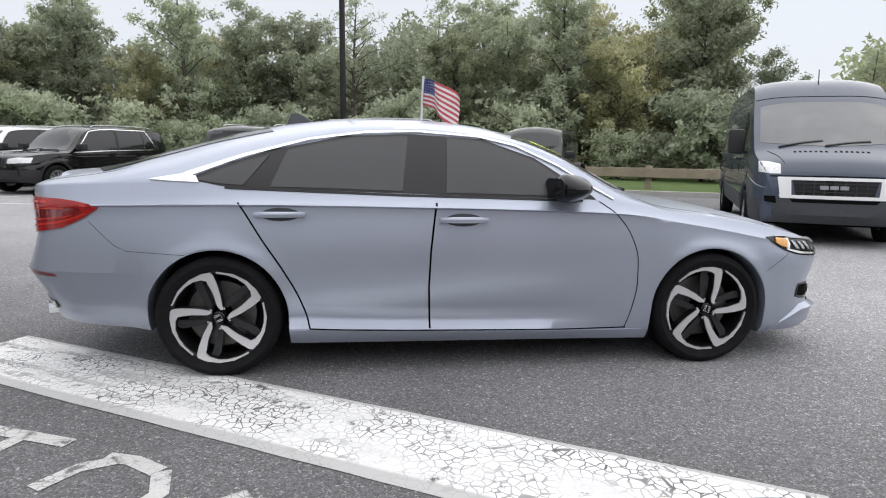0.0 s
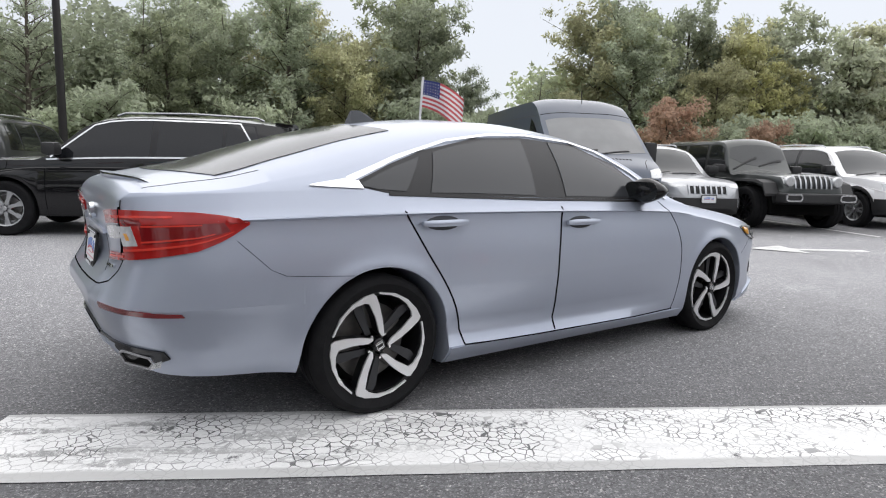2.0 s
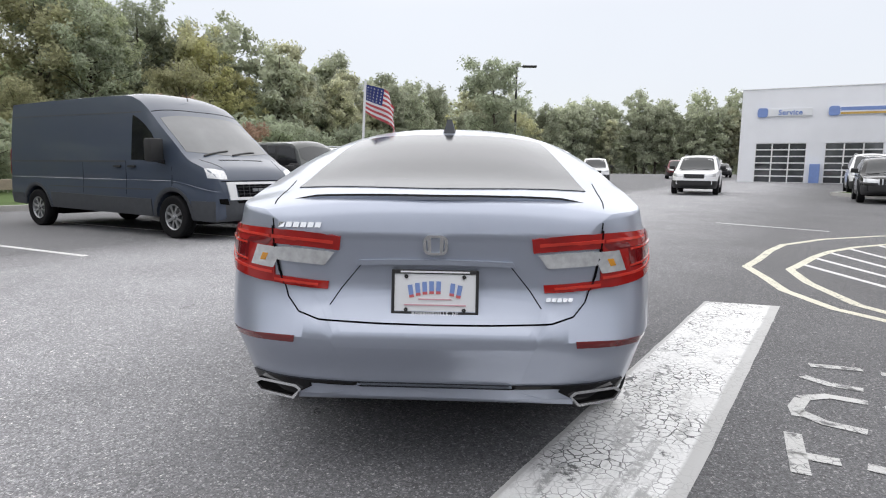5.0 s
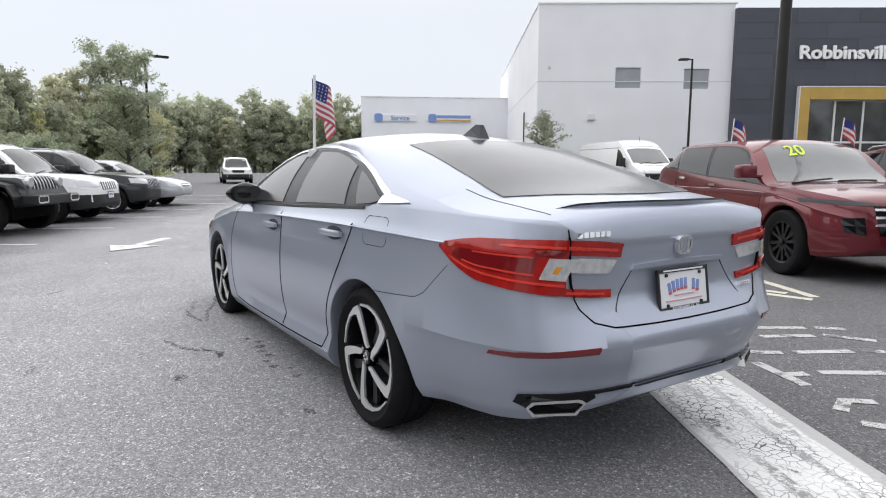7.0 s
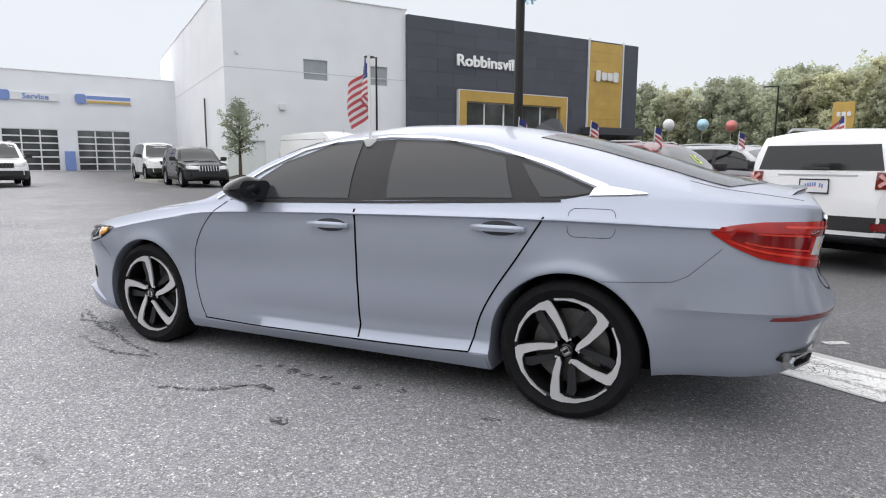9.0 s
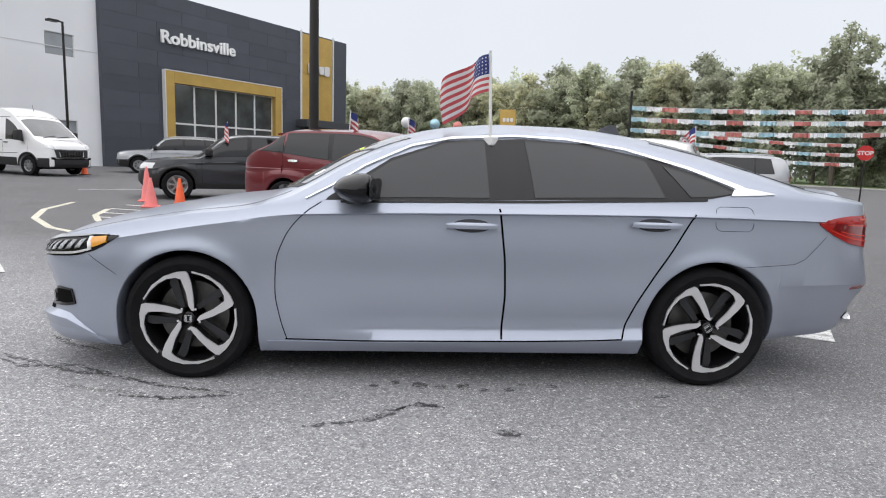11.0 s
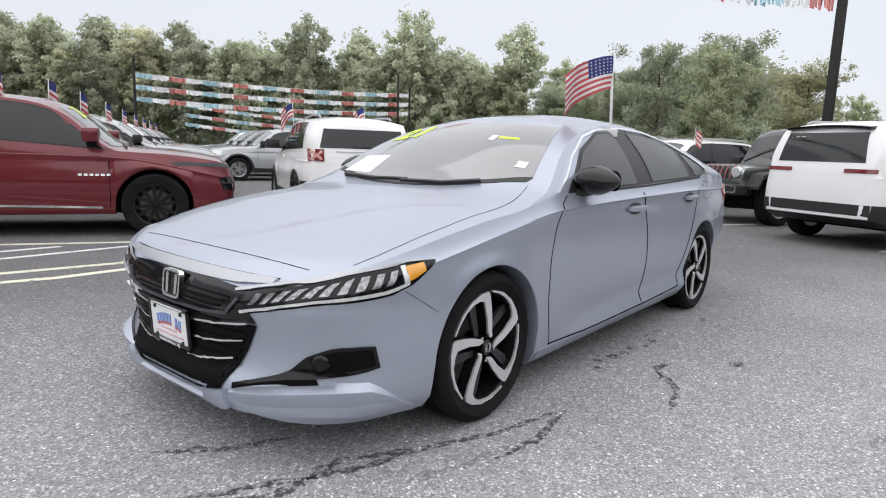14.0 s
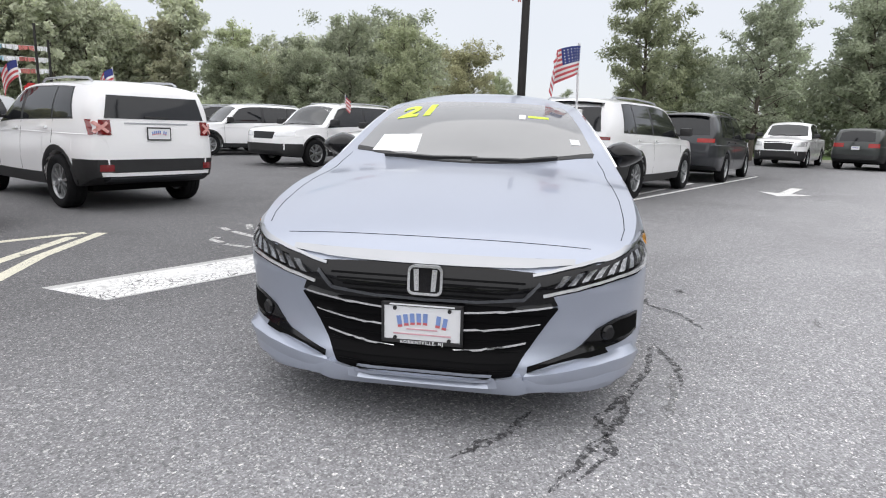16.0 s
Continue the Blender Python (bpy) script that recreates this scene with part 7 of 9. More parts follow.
def jeep_spec(**k):
    """A boxy off-road vehicle with upright glass and flat wings."""
    f, r, W, H, ty = 2.2, -2.2, 0.94, 1.84, 0.415
    s = suv_spec(L=4.4, W=0.80, H=H, hood=1.12, belt_z=1.12, wb=3.0, shift=0.0, tyre=ty, tumble=0.16, style=k.get("style", "five"), steep=0.06, tyre_w=0.28,
                 slots=7, slot_mat=k.get("slot_mat", SATIN), grille=(0.40, 0.84, 1.06), headlamp=(0.45, 0.63, 0.90, 1.04), taillamp=(0.62, 0.76, 0.85, 1.1), bumper=(0.72, 0.52, 0.72),
                 windows=[(r + 0.15, r + 0.95, r + 0.15, r + 0.92), (r + 1.05, r + 1.85, r + 1.05, r + 1.85), (r + 1.95, f - 1.72, r + 1.95, f - 1.95)], rear_glass=("x", 0.55, 1.2, 1.65), plates="none", rails=None, rail_gap=0.07, wheel_key="jeep" + k.get("style", "five"))
    s["top"] = curve((r, 1.2), (r + 0.02, H - 0.1), (r + 0.08, H), (0.2, H), (f - 1.98, H - 0.03), (f - 1.90, H - 0.08), (f - 1.55, 1.17), (f - 1.45, 1.14), (f - 0.2, 1.10), (f - 0.10, 1.07), (f - 0.03, 0.9), (f, 0.7))
    s["plan"] = curve((r, 0.76), (r + 0.05, 0.80), (0, 0.80), (f - 1.5, 0.80), (f - 0.3, 0.72), (f - 0.05, 0.68), (f, 0.64))
    s["screen"] = (f - 1.56, f - 1.86, 0.66, 0.62)
    s["mirror"], s["cladding"], s["wheel_in"] = (f - 1.75, 1.10), None, -0.06
    s["bottom"] = curve((r, 0.6), (r + 0.15, 0.5), (0, 0.46), (f - 0.3, 0.5), (f, 0.6))
    return s


def jeep_extras(root, sh):
    for sign in (1, -1):
        for ax in (1.5, -1.5):
            bm = bmesh.new()
            pts = [(ax + 0.62, 0.72), (ax + 0.50, 0.93), (ax + 0.30, 0.985), (ax - 0.30, 0.985), (ax - 0.50, 0.90), (ax - 0.60, 0.70)]
            lo, hi = [], []
            for x, z in pts:
                lo.append([bm.verts.new((x, sign * y, z - d)) for y, d in ((0.68, 0.0), (0.97, 0.0), (0.98, 0.05), (0.68, 0.05))])
            for a, b in zip(lo, lo[1:]):
                for j in range(4):
                    bm.faces.new((a[j], b[j], b[(j + 1) % 4], a[(j + 1) % 4]))
            bm.faces.new(lo[0])
            bm.faces.new(lo[-1][::-1])
            bmesh.ops.recalc_face_normals(bm, faces=bm.faces)
            part("wing_flare", bm, PLASTIC, root)
        bm = bmesh.new()
        lathe(bm, [(0.001, -0.02), (0.085, -0.02), (0.10, -0.01), (0.105, 0.05)], 24)
        bmesh.ops.transform(bm, matrix=Matrix.Translation((2.19, sign * 0.52, 0.965)) @ pose(0, 0, 0, 0, 0, 90), verts=bm.verts)
        part("round_headlight", bm, CLEAR, root, smooth=True)
    bm = bmesh.new()
    box(bm, 2.16, -0.78, 0.56, 2.42, 0.78, 0.74, 0.03)
    bump = part("steel_bumper", bm, PLASTIC, root)
    for sign in (1, -1):
        bm = bmesh.new()
        o, i = rounded(0, 0, 0.36, 0.15, 0.06), rounded(0, 0, 0.30, 0.09, 0.04)
        m = Matrix.Translation((2.425, sign * 0.58, 0.66)) @ pose(0, 0, 0, 90, 0, 90)
        A, B = [bm.verts.new(m @ Vector((a, b, 0.01))) for a, b in o], [bm.verts.new(m @ Vector((a, b, 0.01))) for a, b in i]
        for j in range(20):
            bm.faces.new((A[j], A[(j + 1) % 20], B[(j + 1) % 20], B[j]))
        part("fog_ring", bm, CHROME, bump)


def jeep(label, paint_, x, y, heading, **k):
    return vehicle("off_roader", label, "off-road car", jeep_spec(**k), paint_, at(x, y, heading), "", jeep_extras)


def face_badge(root, sh):
    """Tail of a compact box-shaped car: square lamps with a cross."""
    for sign in (1, -1):
        bm = bmesh.new()
        sh.skin(bm, [(sign * 0.60, 0.96), (sign * 0.80, 0.96)], [(sign * 0.60, 1.14), (sign * 0.80, 1.14)], "x", -1, 0.02, 2, 2)
        lens = part("square_lamp", bm, DARK_RED, root)
        bm = bmesh.new()
        sh.strip(bm, [(sign * 0.635, 0.99), (sign * 0.765, 1.11)], "x", -1, 0.035, 0.026)
        sh.strip(bm, [(sign * 0.635, 1.11), (sign * 0.765, 0.99)], "x", -1, 0.035, 0.0262)
        part("lamp_cross", bm, TAIL_PALE, lens)
        bm = bmesh.new()
        sh.skin(bm, [(sign * 0.60, 0.52), (sign * 0.74, 0.52)], [(sign * 0.60, 0.60), (sign * 0.74, 0.60)], "x", -1, 0.018, 2, 2)
        part("bumper_reflector", bm, DARK_RED, root)
    bm = bmesh.new()
    sh.strip(bm, [(-0.42, 1.105), (0.42, 1.105)], "x", -1, 0.018, 0.006)
    part("tailgate_strip", bm, SATIN, root)
    bm = bmesh.new()
    sh.strip(bm, [(-0.14, 1.178), (0.16, 1.184)], "x", -1, 0.022, 0.020)
    part("rear_wiper", bm, PLASTIC, root)
    bm = bmesh.new()
    sh.skin(bm, [(0.62 * k / 4, 0.385) for k in range(-4, 5)], [(0.62 * k / 4, 0.44) for k in range(-4, 5)], "x", -1, 0.022, 1, 1)
    part("valance", bm, GREY_PLASTIC, root)


def chrome_line(root, sh):
    s = sh.s
    rail = lambda x: s["top"](x) - s["crown"](x) - 0.03
    bm = bmesh.new()
    for sign in (1, -1):
        sh.strip(bm, along(s["belt"], -1.75, 0.95, 10, 0.002), "y", sign, 0.02, 0.010)
        sh.strip(bm, [(0.9, s["belt"](0.9) + 0.03)] + along(rail, 0.35, -1.6, 10) + [(-1.86, s["belt"](-1.8) + 0.06)], "y", sign, 0.02, 0.010)
    part("chrome_trim", bm, CHROME, root)
    bm = bmesh.new()
    for sign in (1, -1):
        sh.strip(bm, [(-0.6, 0.60), (0.55, 0.58)], "y", sign, 0.03, 0.012)
    part("door_moulding", bm, SATIN, root)


def red_extras(root, sh, number):
    bm = bmesh.new()
    for sign in (1, -1):
        sh.strip(bm, [(-0.9, 0.40), (0.9, 0.36)], "y", sign, 0.025, 0.014)
    part("sill_chrome", bm, CHROME, root)
    bm = bmesh.new()
    for k in range(6):
        sh.strip(bm, [(0.66 + 0.06 * k, 0.752), (0.70 + 0.06 * k, 0.752)], "y", -1, 0.026, 0.008)
    part("door_badge", bm, CHROME, root)
    bm = bmesh.new()
    for sign in (1, -1):
        sh.skin(bm, [(sign * 0.62, 0.55), (sign * 0.78, 0.58)], [(sign * 0.64, 0.74), (sign * 0.80, 0.72)], "x", 1, 0.01, 2, 2)
    part("fog_pod", bm, GLOSS, root)
    year(root, sh, number, 0.60, -0.28)


def year(root, sh, number, x0, y0):
    bm = text_mesh(number, 0.25, 0.002, 1.0, 0.004)
    for v in bm.verts:
        a = v.co.copy()
        p, nrm = sh.hit("z", 1, x0 - a.y, y0 + a.x)
        v.co = p + nrm * (0.012 + (0.001 if a.z > 0 else 0))
    part("year_number", bm, LIME, root)


fwd = Vector((math.cos(radians(ROWA)), math.sin(radians(ROWA))))


def rowa(gx, gy, L):
    """Centre of a vehicle whose nose stands at gx, gy in the row beside the trees."""
    return gx - fwd.x * L / 2, gy - fwd.y * L / 2


x, y = rowa(8.15, 3.15, 4.62)
suv("compact_suv", "silver compact sport utility with a seven-slot grille", SILVER_PAINT, x, y, ROWA, L=4.62, W=0.93, H=1.68, wb=2.71, hood=1.02, belt_z=1.05, tyre=0.35, slots=7, slot_mat=SATIN, plates="front", headlamp=(0.46, 0.86, 0.82, 0.88), grille=(0.40, 0.70, 0.84))
x, y = rowa(10.05, 2.1, 4.4)
jeep("black off-roader with round headlights and big tyres", OLIVE_PAINT, x, y, ROWA, style="dark")
x, y = rowa(12.45, 0.85, 4.82)
suv("suv", "white sport utility with a black slotted grille", WHITE_PAINT, x, y, ROWA, L=4.82, W=0.97, H=1.76, slots=7, slot_mat=WHITE_PAINT, plates="front")
x, y = rowa(14.9, -0.45, 4.24)
suv("compact_suv", "dark grey box-shaped compact sport utility", DARK_PAINT, x, y, ROWA, L=4.24, W=0.90, H=1.69, wb=2.57, hood=1.08, belt_z=1.08, tyre=0.345, slots=7, slot_mat=SATIN, steep=0.08, plates="none")


def sedan_spec(W=0.9, L=4.9, H=1.44):
    s = suv_spec(L=L, W=W, H=H, hood=0.92, belt_z=0.94, wb=2.8, tyre=0.33, tumble=0.5, rails=None, cladding=None, bumper=None, plates="none", bars=[0.66])
    f, r = L / 2, -L / 2
    s["top"] = curve((r, 0.70), (r + 0.05, 0.95), (r + 0.35, 1.02), (r + 0.9, 1.06), (r + 1.6, 1.36), (r + 2.1, H), (0.2, H - 0.01), (f - 2.0, H - 0.10), (f - 1.25, 0.97), (f - 0.6, 0.88), (f - 0.15, 0.76), (f - 0.03, 0.6), (f, 0.45))
    s["windows"] = [(r + 1.3, r + 2.0, r + 1.6, r + 2.0), (r + 2.1, f - 1.6, r + 2.1, f - 2.05)]
    s["rear_glass"] = (r + 1.55, r + 0.95, 0.5, 0.62)
    s["headlamp"], s["taillamp"] = (0.42, 0.80, 0.62, 0.74), (0.4, 0.82, 0.72, 0.9)
    s["grille"] = (0.4, 0.6, 0.70)
    return s


x, y = rowa(17.2, -1.75, 4.9)
vehicle("silver_sedan", "silver-grey four-door sedan in the far stall", "car", sedan_spec(), SILVER_PAINT, at(x, y, ROWA))
suv("suv", "black sport utility with chrome window trim and silver wheels", BLACK_PAINT, -0.95, 7.15, 153, L=4.82, W=0.97, H=1.74, style="seven", cladding=None, bumper=None, rail_mat=SATIN, plates="none", tyre=0.375, spoiler=(0.60, 1.70, -2.33), taillamp=(0.52, 0.81, 0.98, 1.12), rear_glass=("x", 0.68, 1.18, 1.62), extras=lambda root, sh: chrome_line(root, sh))


suv("minivan", "dark grey minivan seen from behind", DARK_PAINT, -2.6, 12.4, 68, category="minivan", L=5.17, W=1.0, H=1.77, wb=3.09, rails=(0.3, -1.9, 0.66), cladding=None, plates="rear", bumper=(0.85, 0.36, 0.5))
suv("suv", "black sport utility parked by the trees", BLACK_PAINT, -8.7, 14.6, 243, L=4.9, W=0.98, H=1.8, style="five", slots=7, slot_mat=BLACK_PAINT, plates="none", extras=lambda r, s: chrome_line(r, s))
suv("suv", "white sport utility parked by the trees", WHITE_PAINT, -11.4, 16.0, 243, L=4.9, W=0.98, H=1.8, plates="none")
jeep("olive-green off-roader behind the black sport utility", OLIVE_PAINT, 3.6, 10.9, -117)

# showroom side
suv("crossover", "dark red crossover with black wheels and a sloping tail", RED_PAINT, 0.80, -6.78, 151.5, category="crossover", L=4.86, W=0.97, H=1.70, wb=2.86, hood=1.07, belt_z=1.12, tyre=0.385, style="dark", steep=0.80, belt=curve((-2.43, 1.30), (-1.6, 1.26), (-0.6, 1.16), (0.4, 1.09), (1.0, 1.04), (1.5, 0.98), (2.43, 0.76)), cladding=None, bumper=None, bars=[0.66, 0.74, 0.82], bar_mat=CHROME, rails=None, grille=(0.55, 0.55, 0.86), mirror_mat=RED_PAINT, handle_mat=CHROME, spoiler=(0.60, 1.645, -1.80), spoiler_mat=RED_PAINT, headlamp=(0.5, 0.92, 0.86, 0.91), taillamp=(0.42, 0.80, 0.98, 1.06), plates="front", turn=10, screen_glass=SKY_PALE_GLASS, lamp_mat=GREY_PLASTIC,
    extras=lambda root, sh: red_extras(root, sh, "20"))


suv("crossover", "dark red small crossover with a year number on the glass", RED_PAINT, -0.75, -9.35, 151.5, category="crossover", L=4.28, W=0.89, H=1.66, wb=2.56, hood=1.03, belt_z=1.06, tyre=0.345, steep=0.3, cladding=None, bumper=None, bars=[0.76], plates="none", screen_glass=SKY_PALE_GLASS, extras=lambda root, sh: year(root, sh, "15", 0.5, 0.2))
LOTROW = [("suv", "silver-grey sport utility in the sales row", SILVER_PAINT), ("suv", "white sport utility in the sales row", WHITE_PAINT), ("suv", "dark grey sport utility in the sales row", DARK_PAINT), ("suv", "white sport utility in the sales row", WHITE_PAINT), ("suv", "black sport utility in the sales row", BLACK_PAINT), ("suv", "silver-grey sport utility in the sales row", SILVER_PAINT)]
for k, (nm, lab, pm) in enumerate(LOTROW):
    suv(nm, lab, pm, -0.75 - 1.45 * (k + 1), -9.35 - 2.62 * (k + 1), 151.5, L=4.6, W=0.93, H=1.66, plates="none", screen_glass=SKY_PALE_GLASS, group="sales row")
for k, (pm, num) in enumerate(((SILVER_PAINT, "20"), (BLACK_PAINT, "18"), (DARK_PAINT, "19"), (WHITE_PAINT, "21"))):
    suv("suv", "parked sport utility facing the lane across the sales row", pm, -9.2 - 1.3 * k, -15.5 - 2.7 * k, -28 + 6, L=4.7, W=0.95, H=1.72, plates="none", screen_glass=SKY_PALE_GLASS, group="second sales row")
suv("crossover", "dark grey crossover with silver wheels behind the cones", DARK_PAINT, 5.0, -12.6, 20, category="crossover", L=4.55, W=0.92, H=1.68, wb=2.70, hood=1.04, belt_z=1.08, tyre=0.36, style="seven", steep=0.35, rails=None, plates="none")
suv("suv", "grey sport utility parked before the showroom", SILVER_PAINT, 11.9, -26.5, 25, L=4.8, W=0.97, H=1.75, style="seven", plates="none")
suv("compact_suv", "black compact sport utility facing the lot", BLACK_PAINT, 19.3, -15.8, 152, L=4.62, W=0.93, H=1.68, wb=2.71, hood=1.02, belt_z=1.05, slots=7, slot_mat=SATIN, plates="none")
suv("suv", "white sport utility waiting in the lane", WHITE_PAINT, 25.2, -11.0, 156, L=5.0, W=0.98, H=1.8, slots=7, slot_mat=PLASTIC, plates="none")
suv("minivan", "white work van with a roof rack near the service doors", WHITE_PAINT, 25.8, -19.3, 152, category="van", L=4.8, W=0.95, H=1.95, hood=1.15, belt_z=1.15, steep=0.06, plates="none")
suv("suv", "white sport utility on the far drive", WHITE_PAINT, 40.5, -9.2, 170, L=5.0, W=0.97, H=1.8, plates="none")
suv("suv", "dark red car on the far drive", RED_PAINT, 57, -20.5, 165, L=5.2, W=1.0, H=1.85, plates="none")
for k, pm in enumerate((SILVER_PAINT, BLACK_PAINT, DARK_PAINT)):
    suv("suv", "parked car far along the drive", pm, 61 + 2.5 * k, -23.5 - 2.4 * k, 165, L=4.7, W=0.93, H=1.6, plates="none", group="far drive")
suv("compact_suv", "white box-shaped compact sport utility with black lower trim", WHITE_PAINT, -3.85, -6.35, -118, L=4.24, W=0.90, H=1.66, wb=2.57, hood=1.08, belt_z=1.10, tyre=0.345, style="five", steep=0.10, cladding=0.16, plates="rear", plate_z=(0.6, 0.98), taillamp=(0.66, 0.74, 1.02, 1.08), bumper=(0.76, 0.43, 0.66), rear_glass=("x", 0.66, 1.16, 1.44), extras=face_badge)

# far row facing the sedan's tail
ROWW = -26
jeep("dark off-roader with a red grille", OLIVE_PAINT, -10.85, -0.25, ROWW, slot_mat=RED_PAINT)
suv("compact_suv", "white compact sport utility with a slotted grille", WHITE_PAINT, -12.1, -3.1, ROWW, L=4.62, W=0.93, H=1.66, wb=2.71, hood=1.02, belt_z=1.05, slots=7, slot_mat=WHITE_PAINT, plates="none")
suv("suv", "white upright sport utility with a dark grille", WHITE_PAINT, -13.4, -5.8, ROWW, L=5.0, W=0.99, H=1.77, hood=1.1, plates="none")
suv("suv", "white sport utility with silver wheels", WHITE_PAINT, -16.5, -10.2, -40, L=4.82, W=0.97, H=1.76, style="five", plates="none")
for k, (nm, pm) in enumerate((("black", BLACK_PAINT), ("dark red", RED_PAINT), ("white", WHITE_PAINT), ("silver", SILVER_PAINT))):
    suv("suv", nm + " sport utility in the row beyond the stop sign", pm, -17.9 - 1.7 * k, -12.3 - 2.1 * k, -40, L=4.7, W=0.95, H=1.74, slots=7 if k != 1 else 0, slot_mat=SATIN, plates="none", screen_glass=SKY_PALE_GLASS)
suv("suv", "silver sport utility in the far row", SILVER_PAINT, -17.6, -5.0, ROWW, L=4.6, W=0.93, H=1.66, plates="none", group="far row")
suv("suv", "white sport utility in the far row", WHITE_PAINT, -17.0, -1.8, ROWW, L=4.6, W=0.93, H=1.66, plates="none", group="far row")
suv("suv", "white three-row sport utility with dark glass and silver wheels", WHITE_PAINT, -8.95, 2.05, 152, L=5.2, W=0.98, H=1.81, wb=3.09, hood=1.12, belt_z=1.14, tyre=0.385, style="five", plates="none", cladding=0.15, bumper=(0.80, 0.43, 0.64), taillamp=(0.40, 0.82, 1.06, 1.115), tail_mat=DARK_RED, spoiler=(0.62, 1.73, -2.50), rear_glass=("x", 0.66, 1.20, 1.61))
suv("suv", "dark purple-grey sport utility with a light bar tail", DARK_PAINT, -14.2, 5.05, 154, L=5.1, W=0.96, H=1.79, wb=3.04, style="five", plates="none", cladding=None, bumper=None, taillamp=(0.40, 0.80, 1.02, 1.12), spoiler=(0.60, 1.71, -2.45), rear_glass=("x", 0.68, 1.20, 1.64))


def pickup():
    s = suv_spec(L=5.9, W=1.0, H=1.9, hood=1.22, belt_z=1.22, wb=3.57, tyre=0.39, rails=None, cladding=None, plates="none", grille=(0.55, 0.72, 1.05), bumper=(0.9, 0.45, 0.68), headlamp=(0.6, 0.95, 0.86, 1.05))
    f, r = 2.95, -2.95
    s["top"] = curve((r, 1.15), (r + 0.03, 1.24), (-0.75, 1.26), (-0.66, 1.3), (-0.60, 1.8), (-0.5, 1.88), (0.3, 1.9), (0.75, 1.82), (1.35, 1.28), (1.6, 1.24), (2.75, 1.15), (2.88, 1.05), (f, 0.7))
    s["windows"] = [(-0.45, 0.3, -0.45, 0.3), (0.36, 1.15, 0.36, 0.85)]
    s["screen"], s["gaps"], s["handles"], s["mirror"] = (1.38, 0.82, 0.78, 0.7), [-0.6, 0.33, 1.25], [-0.2, 0.5], (1.1, 1.24)
    s["rear_glass"] = ("x", 0.6, 1.4, 1.75)
    vehicle("pickup_truck", "white full-size pickup truck facing the lane", "pickup truck", s, WHITE_PAINT, at(-25.4, 11.6, -30))


pickup()
suv("minivan", "dark green minivan seen from behind in the far stall", OLIVE_PAINT, -24.6, 14.6, 140, category="minivan", L=4.9, W=0.96, H=1.72, plates="rear", rails=None)
suv("suv", "dark sport utility in the far stall", DARK_PAINT, -21.0, 16.5, -30, L=4.9, W=0.96, H=1.75, plates="none")


# ---- cones, poles, signs ----
def cone(x, y, material, h=0.71):
    root = thing("traffic_cone", "orange traffic cone on a square black base" if material is ORANGE else "faded pink traffic cone on a square base", "traffic cone", at(x, y, 20), "cones")
    bm = bmesh.new()
    lathe(bm, [(0.001, 0), (0.022, 0), (0.026, -0.01), (0.13, -h + 0.07), (0.15, -h + 0.03), (0.14, -h + 0.03)], 24)
    bmesh.ops.transform(bm, matrix=Matrix.Translation((0, 0, h)) @ pose(0, 0, 0, 90, 0, 0), verts=bm.verts)
    bmesh.ops.recalc_face_normals(bm, faces=bm.faces)
    part("cone", bm, material, root, smooth=True)
    bm = bmesh.new()
    box(bm, -0.19, -0.19, 0, 0.19, 0.19, 0.035, 0.012)
    part("cone_base", bm, PLASTIC if material is ORANGE else material, root)


cone(4.52, -7.40, ORANGE)
cone(5.76, -9.12, PINK, 0.62)
cone(6.40, -10.46, PINK, 0.80)
cone(13.5, -21.5, ORANGE, 0.6)


def lamp_post(x, y, h, r, label, arm=1.0, heading=0.0):
    root = thing("lamp_post", label, "lamp post", at(x, y, heading))
    bm = bmesh.new()
    tube(bm, [(0, 0, 0), (0, 0, h)], [r, r * 0.75], 12)
    part("pole", bm, STEEL, root, smooth=True)
    bm = bmesh.new()
    tube(bm, [(0, 0, -0.3), (0, 0, 0.6 if h > 8 else 0.35)], r * 2.2, 16)
    part("footing", bm, CONCRETE, root, smooth=True)
    if arm:
        bm = bmesh.new()
        box(bm, 0, -0.04, h - 0.06, arm * 0.5, 0.04, h, 0.01)
        box(bm, arm * 0.3, -0.18, h - 0.08, arm, 0.18, h + 0.02, 0.02)
        part("lamp_head", bm, STEEL, root)


lamp_post(2.4, -9.4, 9.5, 0.11, "tall dark steel lamp post between the parked cars", 0)
lamp_post(-14.1, -0.2, 9.0, 0.13, "tall dark steel lamp post in the far row", 0)
lamp_post(-1.3, 15.0, 9.0, 0.10, "dark steel lamp post at the edge of the trees", 0)
lamp_post(17.3, -27.5, 7.0, 0.07, "dark steel lamp post before the showroom", 0.7, 55)
lamp_post(33.8, -2.9, 7.2, 0.08, "dark steel lamp post at the far edge of the lot", 1.2, -90)
lamp_post(-4.5, -60.0, 8.0, 0.09, "dark steel lamp post beyond the showroom", 1.2, 0)
lamp_post(-30.0, -30.0, 6.5, 0.09, "dark steel post holding strings of bunting", 0)
lamp_post(-14.1, -37.1, 6.2, 0.10, "dark steel post holding strings of bunting", 0)
lamp_post(-33.7, -32.3, 6.0, 0.10, "dark steel post holding strings of bunting", 0)


